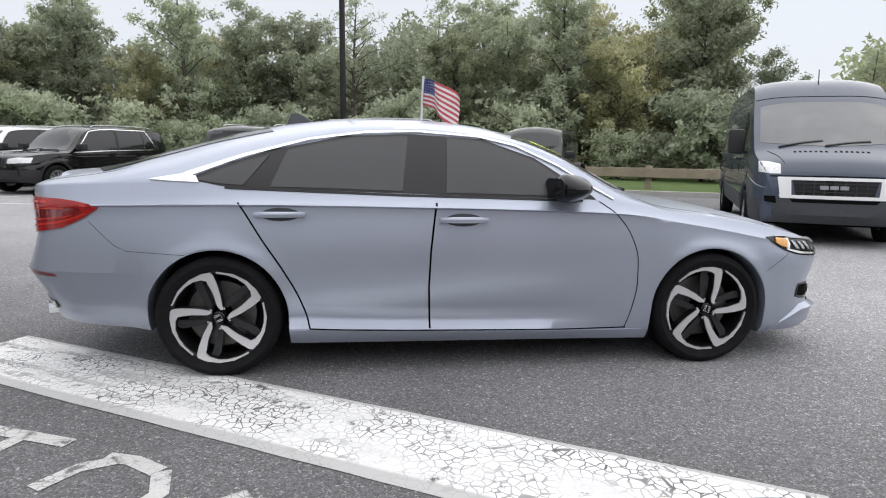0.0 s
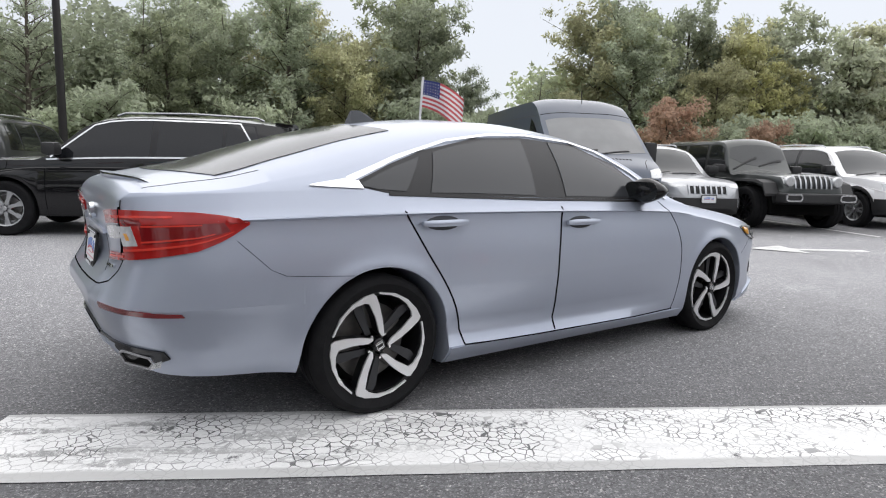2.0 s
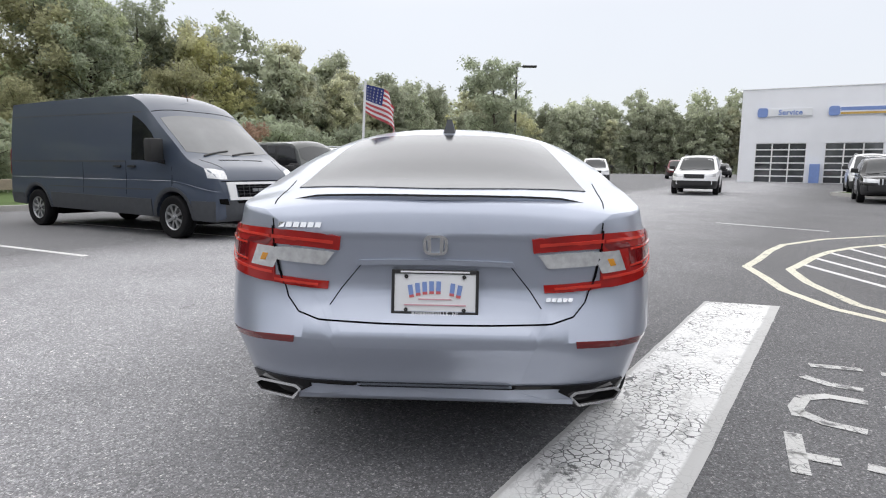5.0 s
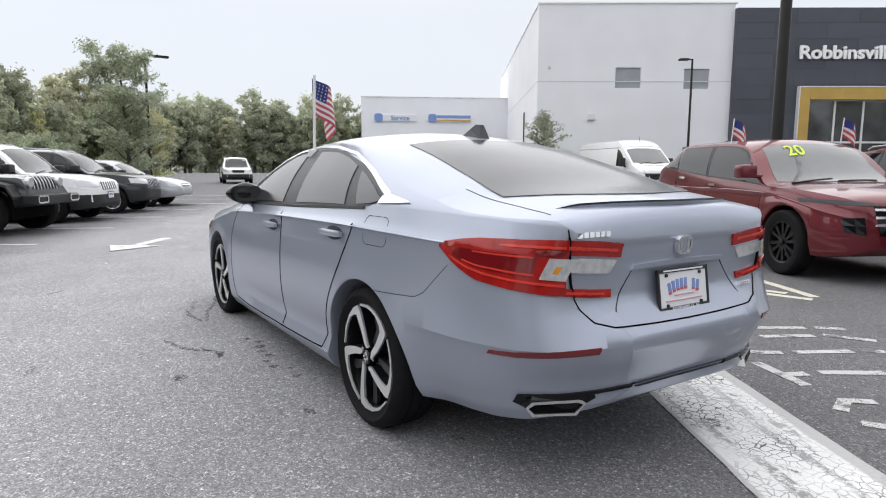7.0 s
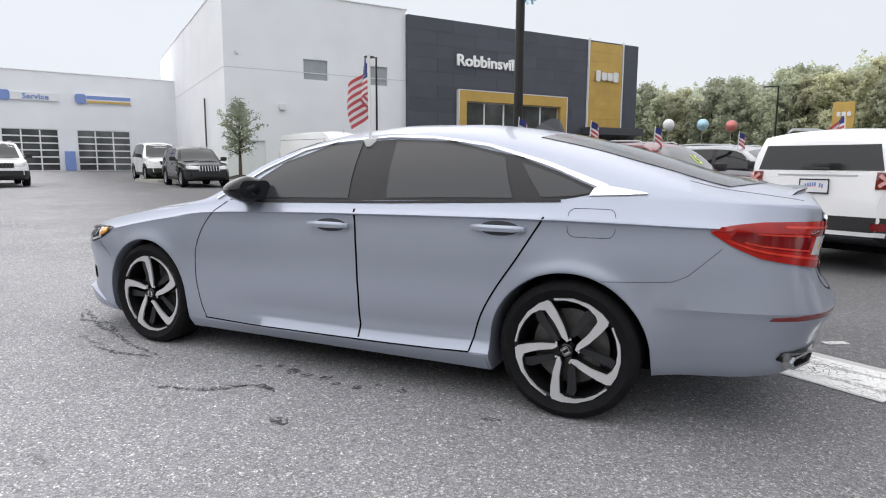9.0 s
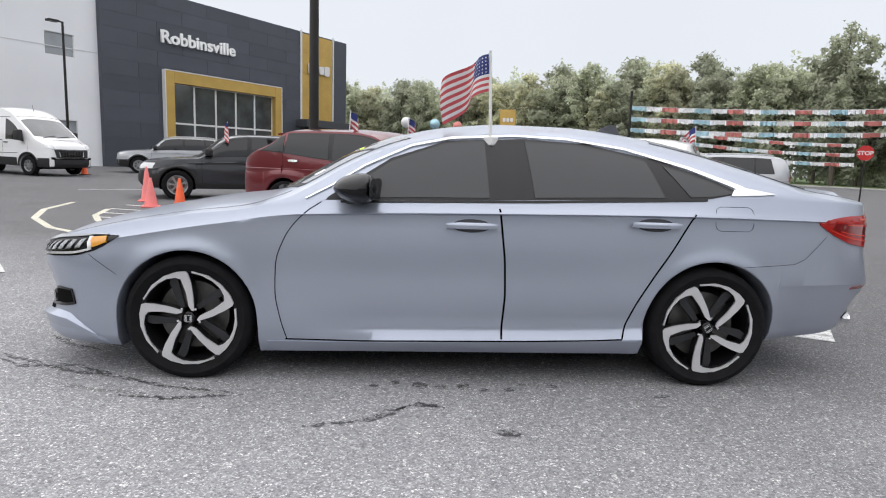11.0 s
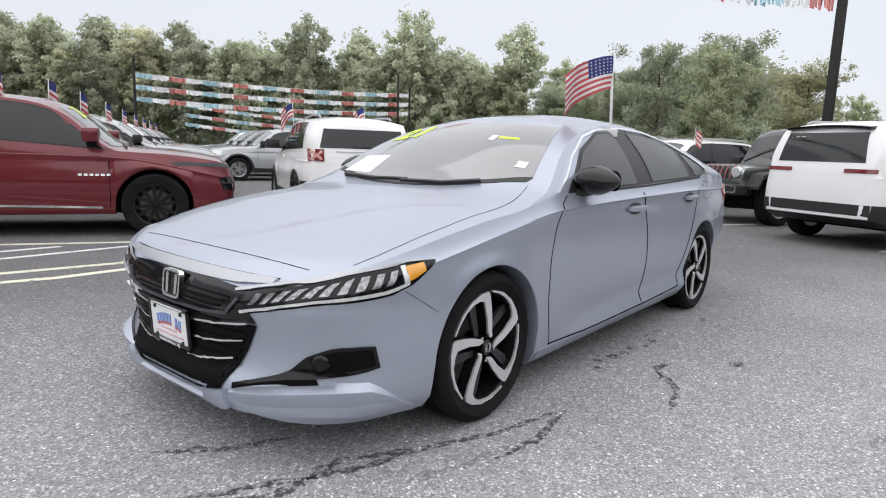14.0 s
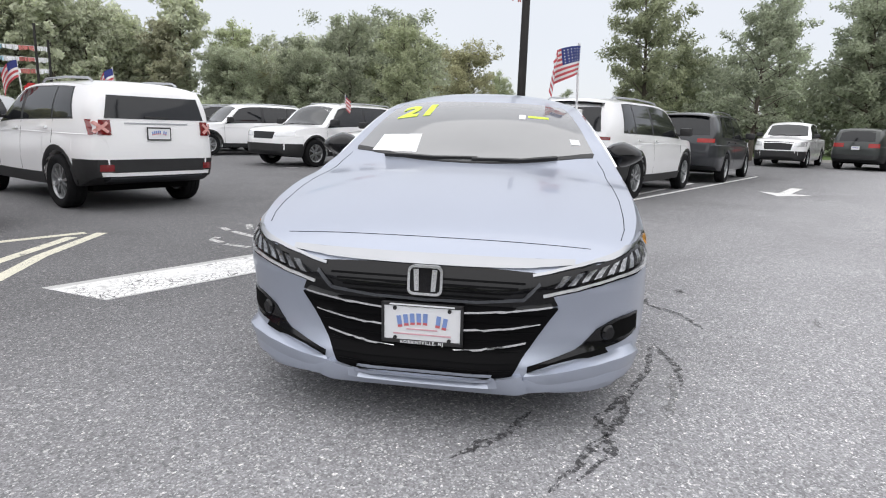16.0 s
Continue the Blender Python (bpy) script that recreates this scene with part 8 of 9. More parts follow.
def bunting(a, b, label, sag=0.5, n=60, drop=0.30):
    root = thing("bunting", label, "bunting", None, "bunting strings")
    bm = bmesh.new()
    a, b = Vector(a), Vector(b)
    pts = [a.lerp(b, k / 30) - Vector((0, 0, sag * 4 * (k / 30) * (1 - k / 30))) for k in range(31)]
    tube(bm, pts, 0.012, 4)
    part("cord", bm, FRAME_WHITE, root)
    d = (b - a).normalized()
    side = Vector((-d.y, d.x, 0))
    w = (b - a).length / n
    for blk in range(n // 3):
        bm = bmesh.new()
        for k in range(9):
            t = (3 * blk + (k + 0.5) / 3) / n
            q = a.lerp(b, t) - Vector((0, 0, sag * 4 * t * (1 - t))) - d * w / 6
            sw = side * random.uniform(-0.06, 0.06)
            h = drop * random.uniform(0.8, 1.1)
            bm.faces.new([bm.verts.new(v) for v in (q, q + d * w / 3 * 0.92, q + d * w / 3 * 0.92 + sw - Vector((0, 0, h)), q + sw - Vector((0, 0, h * 0.95)))])
        part("foil_fringe", bm, (FOIL_BLUE, FOIL_WHITE, FOIL_RED, FOIL_WHITE)[blk % 4], root)


for k in range(3):
    bunting((-14.1, -37.1, 5.25 - 0.72 * k), (-33.7, -32.3, 5.55 - 0.72 * k), "string of red, white and blue foil bunting over the sales rows", 0.25)
for k in range(3):
    bunting((-22.0, -46.0, 4.2 - 0.75 * k), (-34.4, -43.2, 3.6 - 0.75 * k), "string of red, white and blue foil bunting farther off", 0.2, 36, 0.28)
bunting((2.4, -9.4, 4.85), (-14.1, -0.2, 5.0), "string of fringed foil bunting between tall posts", 0.2, 70, 0.30)


FLAG_RED = mat("flag_red", (0.46, 0.075, 0.085), 0.8, vary=0.12, scale=8)
FLAG_WHITE = mat("flag_white", (0.66, 0.65, 0.65), 0.8, vary=0.06, scale=8)
FLAG_BLUE = mat("flag_blue", (0.022, 0.035, 0.16), 0.8, vary=0.12, scale=8)


def flag(x, y, z, h=0.55, w=0.36, heading=0.0, lean=0.0, droop=0.5, label="small striped flag on a white staff clipped to a car window", furl=1.0, big=False):
    """A striped flag with a starred canton on a clip-on staff."""
    root = thing("car_flag", label, "flag", pose(x, y, z, 0, lean, heading), "car flags")
    bm = bmesh.new()
    tube(bm, [(0, 0, 0), (0, 0, h)], 0.008 if not big else 0.009, 8)
    part("staff", bm, FRAME_WHITE, root, smooth=True)
    if big:
        bm = bmesh.new()
        box(bm, -0.035, -0.03, -0.05, 0.035, 0.03, 0.0, 0.008)
        box(bm, -0.035, -0.025, -0.09, 0.035, 0.0, -0.05, 0.004)
        part("window_clip", bm, FRAME_WHITE, root)
    fh = h * (0.42 if big else 0.5)
    nu, nv = (26, 13) if big else (10, 7)

    def place(u, v):
        x = u * w
        z = h - 0.02 - fh * (1 - v) - droop * w * u * u * 0.9 - 0.05 * u * (1 - v) * furl
        yy = 0.055 * furl * math.sin(u * 7 + v * 1.5) * (0.3 + u) * (w / 0.36)
        return Vector((x * (1 - 0.25 * droop * u), yy, z))
    cloth = {0: bmesh.new(), 1: bmesh.new(), 2: bmesh.new()}
    for j in range(nv):
        for i in range(nu):
            u0, u1, v0, v1 = i / nu, (i + 1) / nu, j / nv, (j + 1) / nv
            blue = u0 < 0.42 and v0 > 0.45
            key = 2 if blue else (0 if (nv - 1 - j) % 2 == 0 else 1)
            b = cloth[key]
            b.faces.new([b.verts.new(place(*q)) for q in ((u0, v0), (u1, v0), (u1, v1), (u0, v1))])
    if big:
        for j in range(5):
            for i in range(6):
                u, v = 0.045 + 0.066 * i, 0.52 + 0.098 * j
                c = place(u, v)
                for s in (1, -1):
                    ring = [cloth[1].verts.new(place(u + 0.017 * math.cos(t) * (1 if k % 2 else 0.45), v + 0.030 * math.sin(t) * (1 if k % 2 else 0.45)) + Vector((0, s * 0.003, 0))) for k, t in enumerate([2 * math.pi * q / 10 for q in range(10)])]
                    cloth[1].faces.new(ring)
    for key, mt, nm in ((0, FLAG_RED, "red_stripe"), (1, FLAG_WHITE, "white_stripe"), (2, FLAG_BLUE, "blue_canton")):
        bmesh.ops.remove_doubles(cloth[key], verts=cloth[key].verts, dist=0.0002)
        part(nm, cloth[key], mt, root, smooth=True)


flag(-0.185, 0.655, 1.350, 0.47, 0.35, -45, 3, 0.38, "striped flag with a starred canton clipped to the sedan window", 1.0, True)


def car_flag_on(cx, cy, heading, along_, side, z):
    c, s = math.cos(radians(heading)), math.sin(radians(heading))
    x, y = cx + c * along_ - s * side, cy + s * along_ + c * side
    flag(x, y, z + rise(x, y), 0.46, 0.27, heading + 75, 4, 0.85, furl=1.4)


car_flag_on(0.80, -6.78, 151.5, -0.2, -0.72, 1.52)
car_flag_on(0.80, -6.78, 151.5, 0.1, 0.72, 1.52)
car_flag_on(-0.75, -9.35, 151.5, 0.1, -0.62, 1.48)
car_flag_on(5.0, -12.6, 20, 0.2, 0.70, 1.5)
car_flag_on(-3.85, -6.35, -118, 0.3, 0.66, 1.48)
car_flag_on(-3.85, -6.35, -118, 0.3, -0.66, 1.48)
car_flag_on(-12.1, -3.1, ROWW, 0.1, 0.68, 1.48)
car_flag_on(-13.4, -5.8, ROWW, 0.1, 0.70, 1.55)
for k in range(6):
    car_flag_on(-0.75 - 1.45 * (k + 1), -9.35 - 2.62 * (k + 1), 151.5, 0.1, -0.66, 1.48)


def balloon(x, y, z, material):
    root = thing("balloon", "round balloon on a string over the sales row", "balloon", pose(x, y, z), "balloons")
    bm = bmesh.new()
    bmesh.ops.create_uvsphere(bm, u_segments=16, v_segments=10, radius=0.22)
    part("balloon_skin", bm, material, root, smooth=True)
    bm = bmesh.new()
    tube(bm, [(0, 0, -0.2), (0.05, 0, -1.6)], 0.006, 5)
    part("string", bm, FRAME_WHITE, root)


balloon(0.6, -22.0, 2.75, FRAME_WHITE)
balloon(-0.6, -22.4, 2.75, FOIL_BLUE)
balloon(-1.6, -22.8, 2.7, FOIL_RED)


def pylon_sign():
    root = thing("pylon_sign", "gold square maker's sign on a post", "sign", pose(-10.8, -70.0, 0.4, 0, 0, -20))
    bm = bmesh.new()
    box(bm, -0.95, -0.2, 4.5, 0.95, 0.2, 7.1, 0.03)
    part("sign_face", bm, GOLD, root)
    bm = bmesh.new()
    tube(bm, [(0, 0, 0), (0, 0, 4.5)], 0.12, 10)
    part("post", bm, STEEL, root)
    bm = bmesh.new()
    for k in range(3):
        prism(bm, rounded(0.5 - 0.45 * k, 5.9, 0.34, 0.45, 0.1), 0.05, pose(0, 0.2, 0, 90, 0, 180))
    part("maker_mark", bm, FRAME_WHITE, root)


pylon_sign()


def stop_sign():
    root = thing("stop_sign", "red octagonal stop sign on a steel post", "sign", at(-17.1, -19.0, 62))
    bm = bmesh.new()
    prism(bm, [polar(0.30, 22.5 + 45 * k) for k in range(8)], 0.01, Matrix.Translation((0, 0, 2.05)) @ pose(0, 0, 0, 90, 0, 90))
    part("sign_plate", bm, SIGN_RED, root)
    bm = text_mesh("STOP", 0.215, 0.004, 1.0, 0.006)
    bmesh.ops.transform(bm, matrix=Matrix.Translation((0.014, 0, 2.04)) @ pose(0, 0, 0, 90, 0, 90), verts=bm.verts)
    part("sign_lettering", bm, FRAME_WHITE, root)
    bm = bmesh.new()
    tube(bm, [(-0.02, 0, 0), (-0.02, 0, 2.4)], 0.03, 8)
    part("post", bm, STEEL, root)


stop_sign()


def a_board(x, y):
    root = thing("a_board", "white folding sign board before the showroom", "sign board", at(x, y, 60))
    bm = bmesh.new()
    for s in (1, -1):
        box(bm, -0.35, -0.02, 0.0, 0.35, 0.02, 1.15, 0.01, pose(0, 0.25 * s, 0, 12 * s, 0, 0))
    part("board", bm, FRAME_WHITE, root)


a_board(18.2, -29.6)


def chair(x, y):
    root = thing("patio_chair", "dark metal chair by the showroom wall", "chair", at(x, y, 60))
    bm = bmesh.new()
    box(bm, -0.25, -0.25, 0.42, 0.25, 0.25, 0.46, 0.01)
    part("seat", bm, STEEL, root)
    bm = bmesh.new()
    box(bm, -0.25, -0.27, 0.46, 0.25, -0.23, 0.95, 0.01)
    part("backrest", bm, STEEL, root)
    for sx in (-0.22, 0.22):
        for sy in (-0.22, 0.22):
            bm = bmesh.new()
            tube(bm, [(sx, sy, 0), (sx, sy, 0.43)], 0.015, 6)
            part("leg", bm, STEEL, root)


chair(19.0, -28.6)


# ---- verges ----
def bed(name, label, pts, material, z=0.10, kerb=True):
    bm = bmesh.new()
    vs = [bm.verts.new((x, y, rise(x, y) + z)) for x, y in pts]
    lo = [bm.verts.new((x, y, rise(x, y) - 0.3)) for x, y in pts]
    bm.faces.new(vs)
    for k in range(len(pts)):
        bm.faces.new((vs[k], vs[(k + 1) % len(pts)], lo[(k + 1) % len(pts)], lo[k]))
    bmesh.ops.recalc_face_normals(bm, faces=bm.faces)
    bmesh.ops.triangulate(bm, faces=bm.faces)
    tagged(part(name, bm, material), label, "grass", kind="structure")
    if kerb:
        bm = bmesh.new()
        lay(bm, pts, 0.18, z + 0.035, True, 1.0)
        r = bmesh.ops.extrude_face_region(bm, geom=bm.faces[:])
        bmesh.ops.translate(bm, vec=(0, 0, -0.25), verts=[g for g in r["geom"] if isinstance(g, bmesh.types.BMVert)])
        bmesh.ops.recalc_face_normals(bm, faces=bm.faces)
        tagged(part("kerb", bm, CONCRETE), "pale concrete kerb", "kerb", kind="structure")


VERGE = [(-60, 26), (-30, 21.5), (-16, 19.5), (0, 16.5), (9, 12.5), (20, 6.0), (30, 1.5), (44, -4), (80, -12), (140, -20), (140, 140), (-120, 140), (-120, 40)]
bed("grass_verge", "mown green grass verge before the trees", VERGE, GRASS, 0.11)
bed("grass_west", "mown green grass beyond the far row", [(-30, 19.0), (-32, 8), (-36, -4), (-44, -22), (-60, -60), (-140, -60), (-140, 36), (-60, 25)], GRASS, 0.10)
bed("grass_south", "green grass under the far wood", [(-46, -24), (-36, -52), (-12, -78), (20, -100), (20, -180), (-160, -180), (-160, -62), (-62, -62)], GRASS, 0.09)
bed("planting_island", "kerbed grass island with a young tree", [(19.0, -21.6), (22.5, -16.6), (24.0, -16.6), (27, -20), (30, -27), (27, -30), (22, -25.5)], GRASS, 0.12)


def guard_rail(pts):
    for (a, b), (c, d) in zip(pts, pts[1:]):
        root = thing("timber_guard_rail", "weathered timber guard rail on short posts", "guard rail", None, "guard rails")
        L = math.hypot(c - a, d - b)
        ang = math.degrees(math.atan2(d - b, c - a))
        z = rise(a, b) + 0.1
        bm = bmesh.new()
        box(bm, 0, -0.06, 0.38, L, 0.06, 0.68, 0.015, pose(a, b, z, 0, 0, ang))
        part("rail", bm, TIMBER, root)
        for k in range(int(L // 2.5) + 1):
            bm = bmesh.new()
            box(bm, -0.1, 0.06, -0.2, 0.1, 0.26, 0.75, 0.015, pose(a, b, z, 0, 0, ang) @ Matrix.Translation((0.2 + 2.5 * k, 0, 0)))
            part("post", bm, TIMBER, root)


guard_rail([(-14, 21.0), (-4, 19.2), (6, 15.9), (14, 11.6), (22, 7.2), (30, 3.4), (38, 0.0), (48, -3.2), (60, -6.5)])


# ---- trees ----
def tree_meshes(seed, h, spread, leaf, n_leaf, bare=0.25, dense=1.0, leaf_size=0.16, conical=0.0):
    """Trunk with limbs, and a crown of small leaves in uneven clumps."""
    rng = random.Random(seed)
    bm = bmesh.new()
    r0 = 0.012 * h + 0.05
    lean = (rng.uniform(-0.04, 0.04) * h, rng.uniform(-0.04, 0.04) * h)
    spine = [(lean[0] * t * t, lean[1] * t * t, h * 0.93 * t) for t in [k / 6 for k in range(7)]]
    tube(bm, spine, [r0 * (1 - 0.88 * k / 6) for k in range(7)], 8)
    clumps = []
    for i in range(int(24 + h)):
        t = bare + (0.95 - bare) * (i + rng.random()) / (24 + h)
        ang = i * 2.4 + rng.uniform(-0.5, 0.5)
        env = (1 - t) ** 0.42 * (0.45 + t) * 1.40 if not conical else (1 - t) * 1.1 + 0.12
        ln = spread * env * rng.uniform(0.55, 1.15)
        base = Vector((lean[0] * t * t, lean[1] * t * t, h * 0.93 * t * 0.9))
        up = rng.uniform(0.25, 0.7) * ln
        tip = base + Vector((math.cos(ang) * ln, math.sin(ang) * ln, up))
        mid = base.lerp(tip, 0.5) + Vector((0, 0, 0.08 * ln))
        tube(bm, [base, mid, tip], [r0 * 0.32 * (1 - t) + 0.02, r0 * 0.18 * (1 - t) + 0.012, 0.008], 5, False)
        for q, s in ((tip, 0.55), (mid.lerp(tip, 0.72), 0.75), (mid.lerp(tip, 0.4), 0.9), (mid, 0.9), (base.lerp(mid, 0.55), 0.8)):
            if rng.random() < 0.92 * dense:
                clumps.append((q + Vector((rng.gauss(0, 0.10), rng.gauss(0, 0.10), rng.gauss(0.05, 0.10))) * spread * 0.6, s * rng.uniform(0.45, 1.0) * (0.25 * spread)))
    for k in range(5):
        clumps.append((Vector(spine[-1]) + Vector((rng.gauss(0, 0.30) * spread, rng.gauss(0, 0.30) * spread, rng.uniform(-0.35, 0.05) * spread)), rng.uniform(0.14, 0.26) * spread))
    trunk = part("trunk", bm, BARK, None, smooth=True)
    verts, faces = [], []
    total = sum(c[1] ** 2 for c in clumps)
    for ci, (c, r) in enumerate(clumps):
        for _ in range(int(n_leaf * r * r / total)):
            p = c + Vector((rng.gauss(0, 0.52), rng.gauss(0, 0.52), rng.gauss(0, 0.44))) * r
            face = Vector((p.x, p.y, 0))
            face = (face.normalized() if face.length > 0.01 else Vector((1, 0, 0))) * 0.8 + Vector((rng.gauss(0, 0.55), rng.gauss(0, 0.55), 0.55 + rng.gauss(0, 0.5)))
            a = face.cross(Vector((rng.uniform(-1, 1), rng.uniform(-1, 1), rng.uniform(-1, 1)))).normalized()
            b = face.normalized().cross(a)
            s = leaf_size * rng.uniform(0.6, 1.4)
            k = len(verts)
            verts += [p + a * s * 1.15, p - a * s * 0.6 + b * s * 0.5, p - a * s * 0.6 - b * s * 0.5]
            faces.append((k, k + 1, k + 2))
    me = bpy.data.meshes.new("crown")
    me.from_pydata([tuple(v) for v in verts], [], faces)
    me.materials.append(leaf)
    tm = trunk.data
    bpy.data.objects.remove(trunk)
    return tm, me


def plant(kind_, x, y, scale=1.0, turn=0.0, label="leafy broadleaf tree at the edge of the lot", name="tree", squash=1.0):
    tm, cm = kind_
    root = thing(name, label, "tree" if name == "tree" else "shrub", pose(x, y, rise(x, y) if max(abs(x), abs(y)) < 60 else 0.4, 0, 0, turn) @ Matrix.Diagonal((scale, scale, scale * squash, 1)), "trees")
    o = new("trunk", tm)
    o.parent = root
    o = new("crown", cm)
    o.parent = root


rng = random.Random(5)
KINDS = [tree_meshes(1, 10.0, 2.9, LEAVES[0], 17000, 0.10, 1.0, 0.115), tree_meshes(2, 11.0, 2.7, LEAVES[1], 17000, 0.12, 1.0, 0.115), tree_meshes(3, 9.0, 3.0, LEAVES[2], 16000, 0.08, 1.0, 0.115), tree_meshes(4, 12.0, 2.6, LEAVES[3], 13000, 0.16, 0.9, 0.115),
         tree_meshes(5, 8.0, 2.5, LEAVES[0], 15000, 0.05, 1.0, 0.115, 1.0), tree_meshes(6, 10.5, 2.3, LEAVES[5], 11000, 0.2, 0.85, 0.115), tree_meshes(7, 11.0, 2.2, LEAVES[3], 3500, 0.3, 0.6, 0.08), tree_meshes(8, 4.0, 1.7, LEAVES[4], 7000, 0.1, 1.0, 0.085),
         # far kinds, their leaves paled to paint in the haze
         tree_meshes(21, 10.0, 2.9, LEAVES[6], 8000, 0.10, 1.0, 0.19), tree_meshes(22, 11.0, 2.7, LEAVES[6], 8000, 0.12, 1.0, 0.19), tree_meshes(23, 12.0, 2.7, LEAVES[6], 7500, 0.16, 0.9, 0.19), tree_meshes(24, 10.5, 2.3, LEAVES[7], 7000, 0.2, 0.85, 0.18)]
SHRUB = tree_meshes(11, 2.6, 1.7, LEAVES[0], 3500, 0.02, 1.0, 0.11)
SHRUB2 = tree_meshes(12, 3.2, 1.8, LEAVES[3], 3500, 0.02, 1.0, 0.12)
YOUNG = tree_meshes(13, 4.3, 1.25, LEAVES[3], 2600, 0.36, 1.0, 0.075)


def belt_of_trees(pts, depth, step, smin, smax, kinds, label):
    for (a, b), (c, d) in zip(pts, pts[1:]):
        L = math.hypot(c - a, d - b)
        nx, ny = -(d - b) / L, (c - a) / L
        for row in range(depth):
            n = max(1, int(L / step))
            for k in range(n):
                t = (k + rng.random()) / n
                off = row * 3.2 + rng.uniform(-1.2, 1.2)
                plant(KINDS[rng.choice(kinds)], a + (c - a) * t + nx * off, b + (d - b) * t + ny * off, rng.uniform(smin, smax) * (1 + 0.08 * row), rng.uniform(0, 360), label)


belt_of_trees([(-60, 38), (-30, 34), (-8, 31)], 2, 2.9, 0.60, 0.88, [0, 1, 2, 2, 3, 4], "dense green broadleaf tree in the wood edge")
belt_of_trees([(-8, 31), (6, 27)], 2, 2.6, 0.62, 0.92, [0, 1, 2, 3, 4, 6], "dense green broadleaf tree in the wood edge")
belt_of_trees([(6, 27), (16.5, 22.6)], 2, 2.6, 0.75, 1.0, [0, 1, 2, 3], "tall green broadleaf tree in the wood edge")
belt_of_trees([(16.5, 22.6), (23, 20)], 2, 3.0, 0.45, 0.62, [3, 6, 2, 6], "thin-crowned tree in the wood edge")
belt_of_trees([(23, 20), (36, 15.5)], 2, 3.2, 0.80, 1.12, [0, 1, 2, 3, 5], "tall green broadleaf tree beside the drive")
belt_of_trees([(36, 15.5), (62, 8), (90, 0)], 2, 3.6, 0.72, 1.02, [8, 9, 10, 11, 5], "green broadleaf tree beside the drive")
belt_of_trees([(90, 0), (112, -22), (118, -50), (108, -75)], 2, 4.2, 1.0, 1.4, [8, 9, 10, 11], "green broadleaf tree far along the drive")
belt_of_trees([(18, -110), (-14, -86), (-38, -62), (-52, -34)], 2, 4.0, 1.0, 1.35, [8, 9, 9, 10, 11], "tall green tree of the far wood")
belt_of_trees([(-45, -9), (-42, 8)], 1, 4.0, 0.35, 0.55, [0, 1, 3], "small green tree beyond the far row")
belt_of_trees([(-52, -34), (-47.5, -19), (-45, -9)], 2, 3.6, 0.75, 1.05, [0, 1, 0, 2, 3], "tall green tree of the far wood")
belt_of_trees([(-42, 8), (-40, 14), (-34, 24), (-40, 34)], 2, 4.0, 0.7, 1.0, [0, 1, 3, 6], "green tree beyond the far row")


def wood_mass(pts, depth, height, per_metre, leaf, seed, size=0.26):
    """The leaves of the wood behind its edge, too many to tell apart."""
    r = random.Random(seed)
    verts, faces = [], []
    for (a, b), (c, d) in zip(pts, pts[1:]):
        L = math.hypot(c - a, d - b)
        nx, ny = -(d - b) / L, (c - a) / L
        for _ in range(int(L * per_metre)):
            t, off = r.random(), r.uniform(2.5, depth)
            x, y = a + (c - a) * t + nx * off, b + (d - b) * t + ny * off
            hh = height * (0.80 + 0.38 * noise.noise((x * 0.22, y * 0.22, seed)) + 0.16 * noise.noise((x * 0.9, y * 0.9, seed)))
            p = Vector((x, y, rise(x, y) if max(abs(x), abs(y)) < 60 else 0.4)) + Vector((0, 0, hh * r.random() ** 0.8))
            f = Vector((-nx * 0.8 + r.gauss(0, 0.6), -ny * 0.8 + r.gauss(0, 0.6), 0.6 + r.gauss(0, 0.5))).normalized()
            u = f.cross(Vector((r.uniform(-1, 1), r.uniform(-1, 1), r.uniform(-1, 1)))).normalized()
            v = f.cross(u)
            s = size * r.uniform(0.6, 1.4)
            k = len(verts)
            verts += [tuple(p + u * s), tuple(p - u * s * 0.6 + v * s * 0.6), tuple(p - u * s * 0.6 - v * s * 0.6)]
            faces.append((k, k + 1, k + 2))
    me = bpy.data.meshes.new("wood_foliage")
    me.from_pydata(verts, [], faces)
    me.materials.append(leaf)
    tagged(new("wood_foliage", me), "dense green leaves of the wood behind its edge", "foliage", kind="stuff")


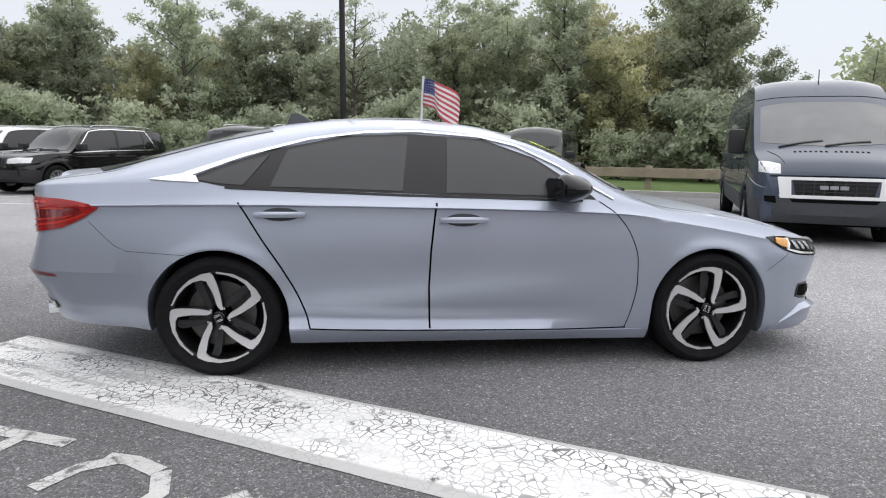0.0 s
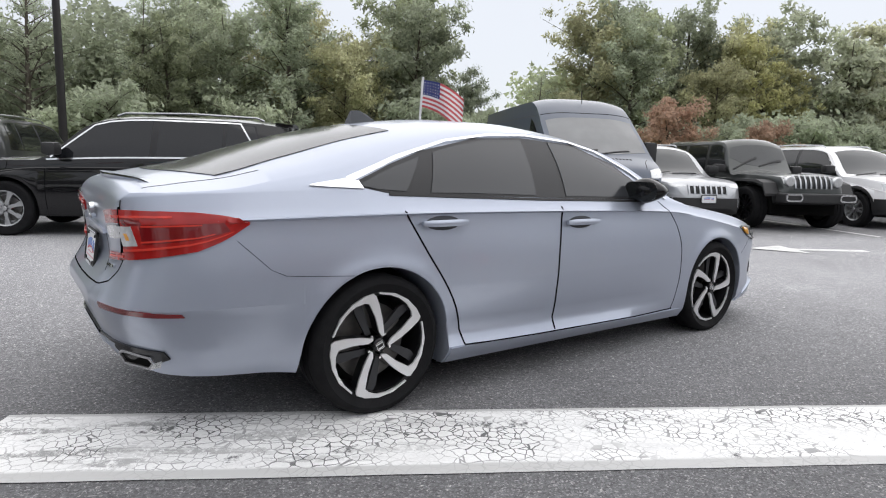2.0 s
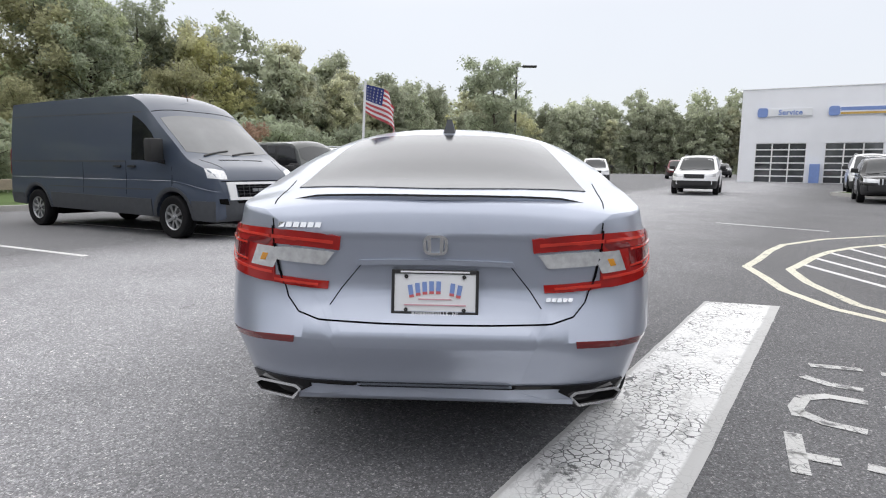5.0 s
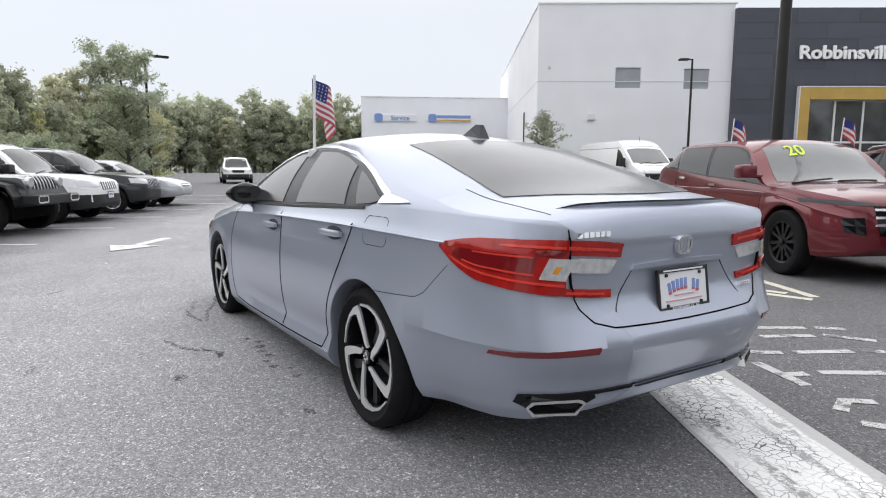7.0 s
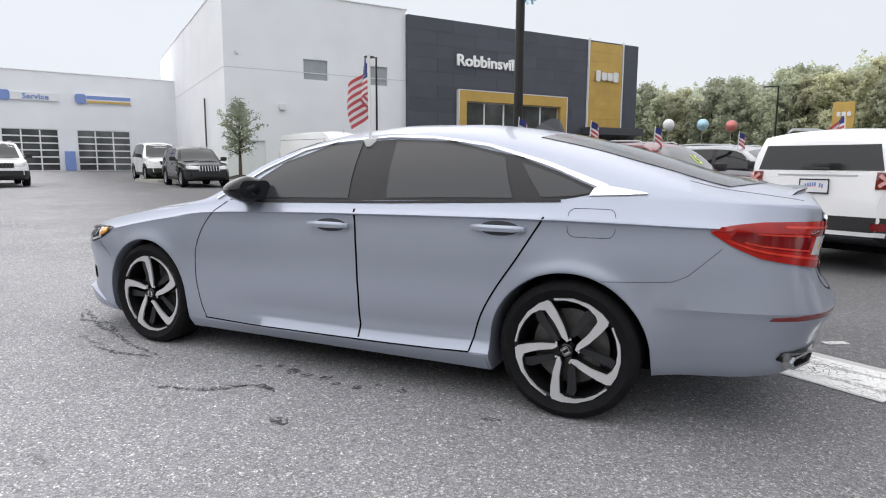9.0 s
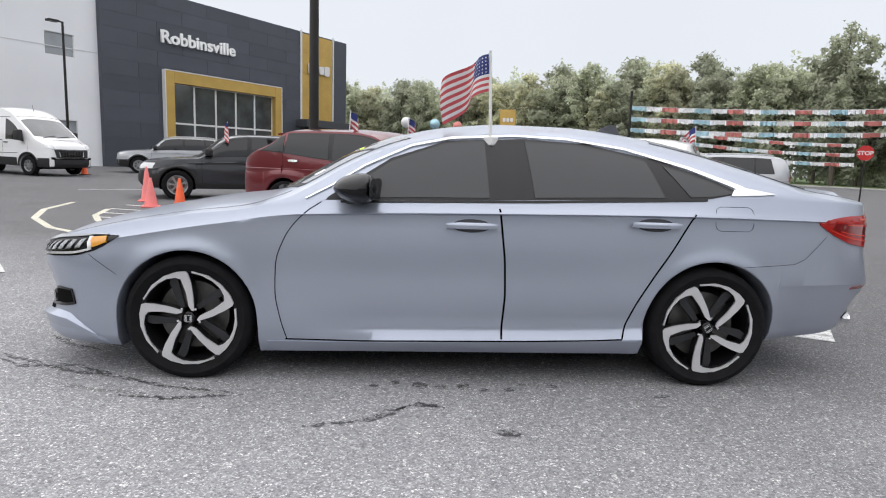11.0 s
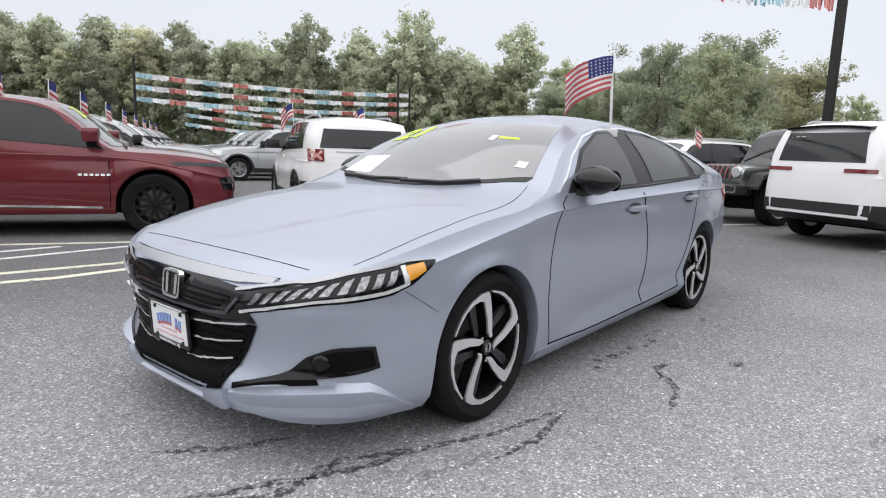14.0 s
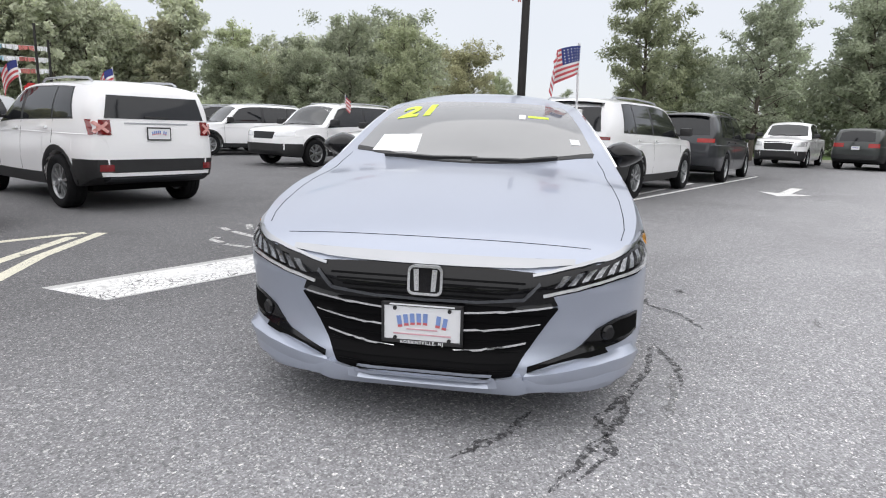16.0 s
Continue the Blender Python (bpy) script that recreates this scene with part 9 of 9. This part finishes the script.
wood_mass([(-60, 38), (-30, 34), (-8, 31), (6, 27)], 11, 8.8, 1500, LEAVES[0], 3, 0.19)
wood_mass([(6, 27), (16.5, 22.6)], 10, 7.6, 1300, LEAVES[1], 4, 0.20)
wood_mass([(16.5, 22.6), (23, 20)], 9, 4.4, 900, LEAVES[1], 8, 0.19)
wood_mass([(23, 20), (36, 15.5), (62, 8), (90, 0)], 10, 7.8, 1300, LEAVES[1], 9, 0.20)
# far foliage, coloured with the haze-paled leaves
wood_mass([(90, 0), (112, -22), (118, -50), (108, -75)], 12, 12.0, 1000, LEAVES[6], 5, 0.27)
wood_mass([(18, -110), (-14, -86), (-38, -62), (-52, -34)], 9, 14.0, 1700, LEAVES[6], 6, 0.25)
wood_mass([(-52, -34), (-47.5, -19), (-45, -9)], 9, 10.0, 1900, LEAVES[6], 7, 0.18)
wood_mass([(-42, 8), (-40, 14), (-34, 24), (-40, 34)], 8, 7.6, 1300, LEAVES[3], 10, 0.18)
for x, y, k, s in ((31.5, -1.6, 0, 0.75), (39.5, -3.6, 2, 0.55), (-27.5, -9.5, 0, 0.70), (-25.0, -6.0, 1, 0.58), (-30, 5.8, 1, 0.85), (-29.5, 11.2, 3, 0.75), (-33, -4, 2, 0.7), (20.5, 12.5, 7, 1.0), (24.5, 10.5, 7, 0.8)):
    plant(KINDS[k], x, y, s, rng.uniform(0, 360), "single leafy tree standing in the grass")
for pts in ([(-40, 30), (-8, 25.5), (10, 20.5), (30, 11.5), (60, 1.0)], [(-40, 16), (-38, 2), (-42, -12), (-48, -30)]):
    for (a, b), (c, d) in zip(pts, pts[1:]):
        n = int(math.hypot(c - a, d - b) / 1.7)
        for k in range(n):
            t = (k + rng.random()) / n
            plant(rng.choice((SHRUB, SHRUB2)), a + (c - a) * t + rng.uniform(-0.8, 0.8), b + (d - b) * t + rng.uniform(-0.8, 0.8), rng.uniform(0.6, 1.25), rng.uniform(0, 360), "low leafy shrub at the wood edge", "shrub")
plant(YOUNG, 21.3, -20.6, 1.0, 30, "young tree with a thin crown on the kerbed island")
bm = bmesh.new()
bmesh.ops.create_cone(bm, cap_ends=True, segments=24, radius1=1.1, radius2=0.2, depth=0.25)
mound = tagged(part("mulch_mound", bm, MULCH), "dark mulch mound round the young tree", "mulch", kind="structure")
mound.matrix_basis = pose(21.3, -20.6, rise(21.3, -20.6) + 0.2)
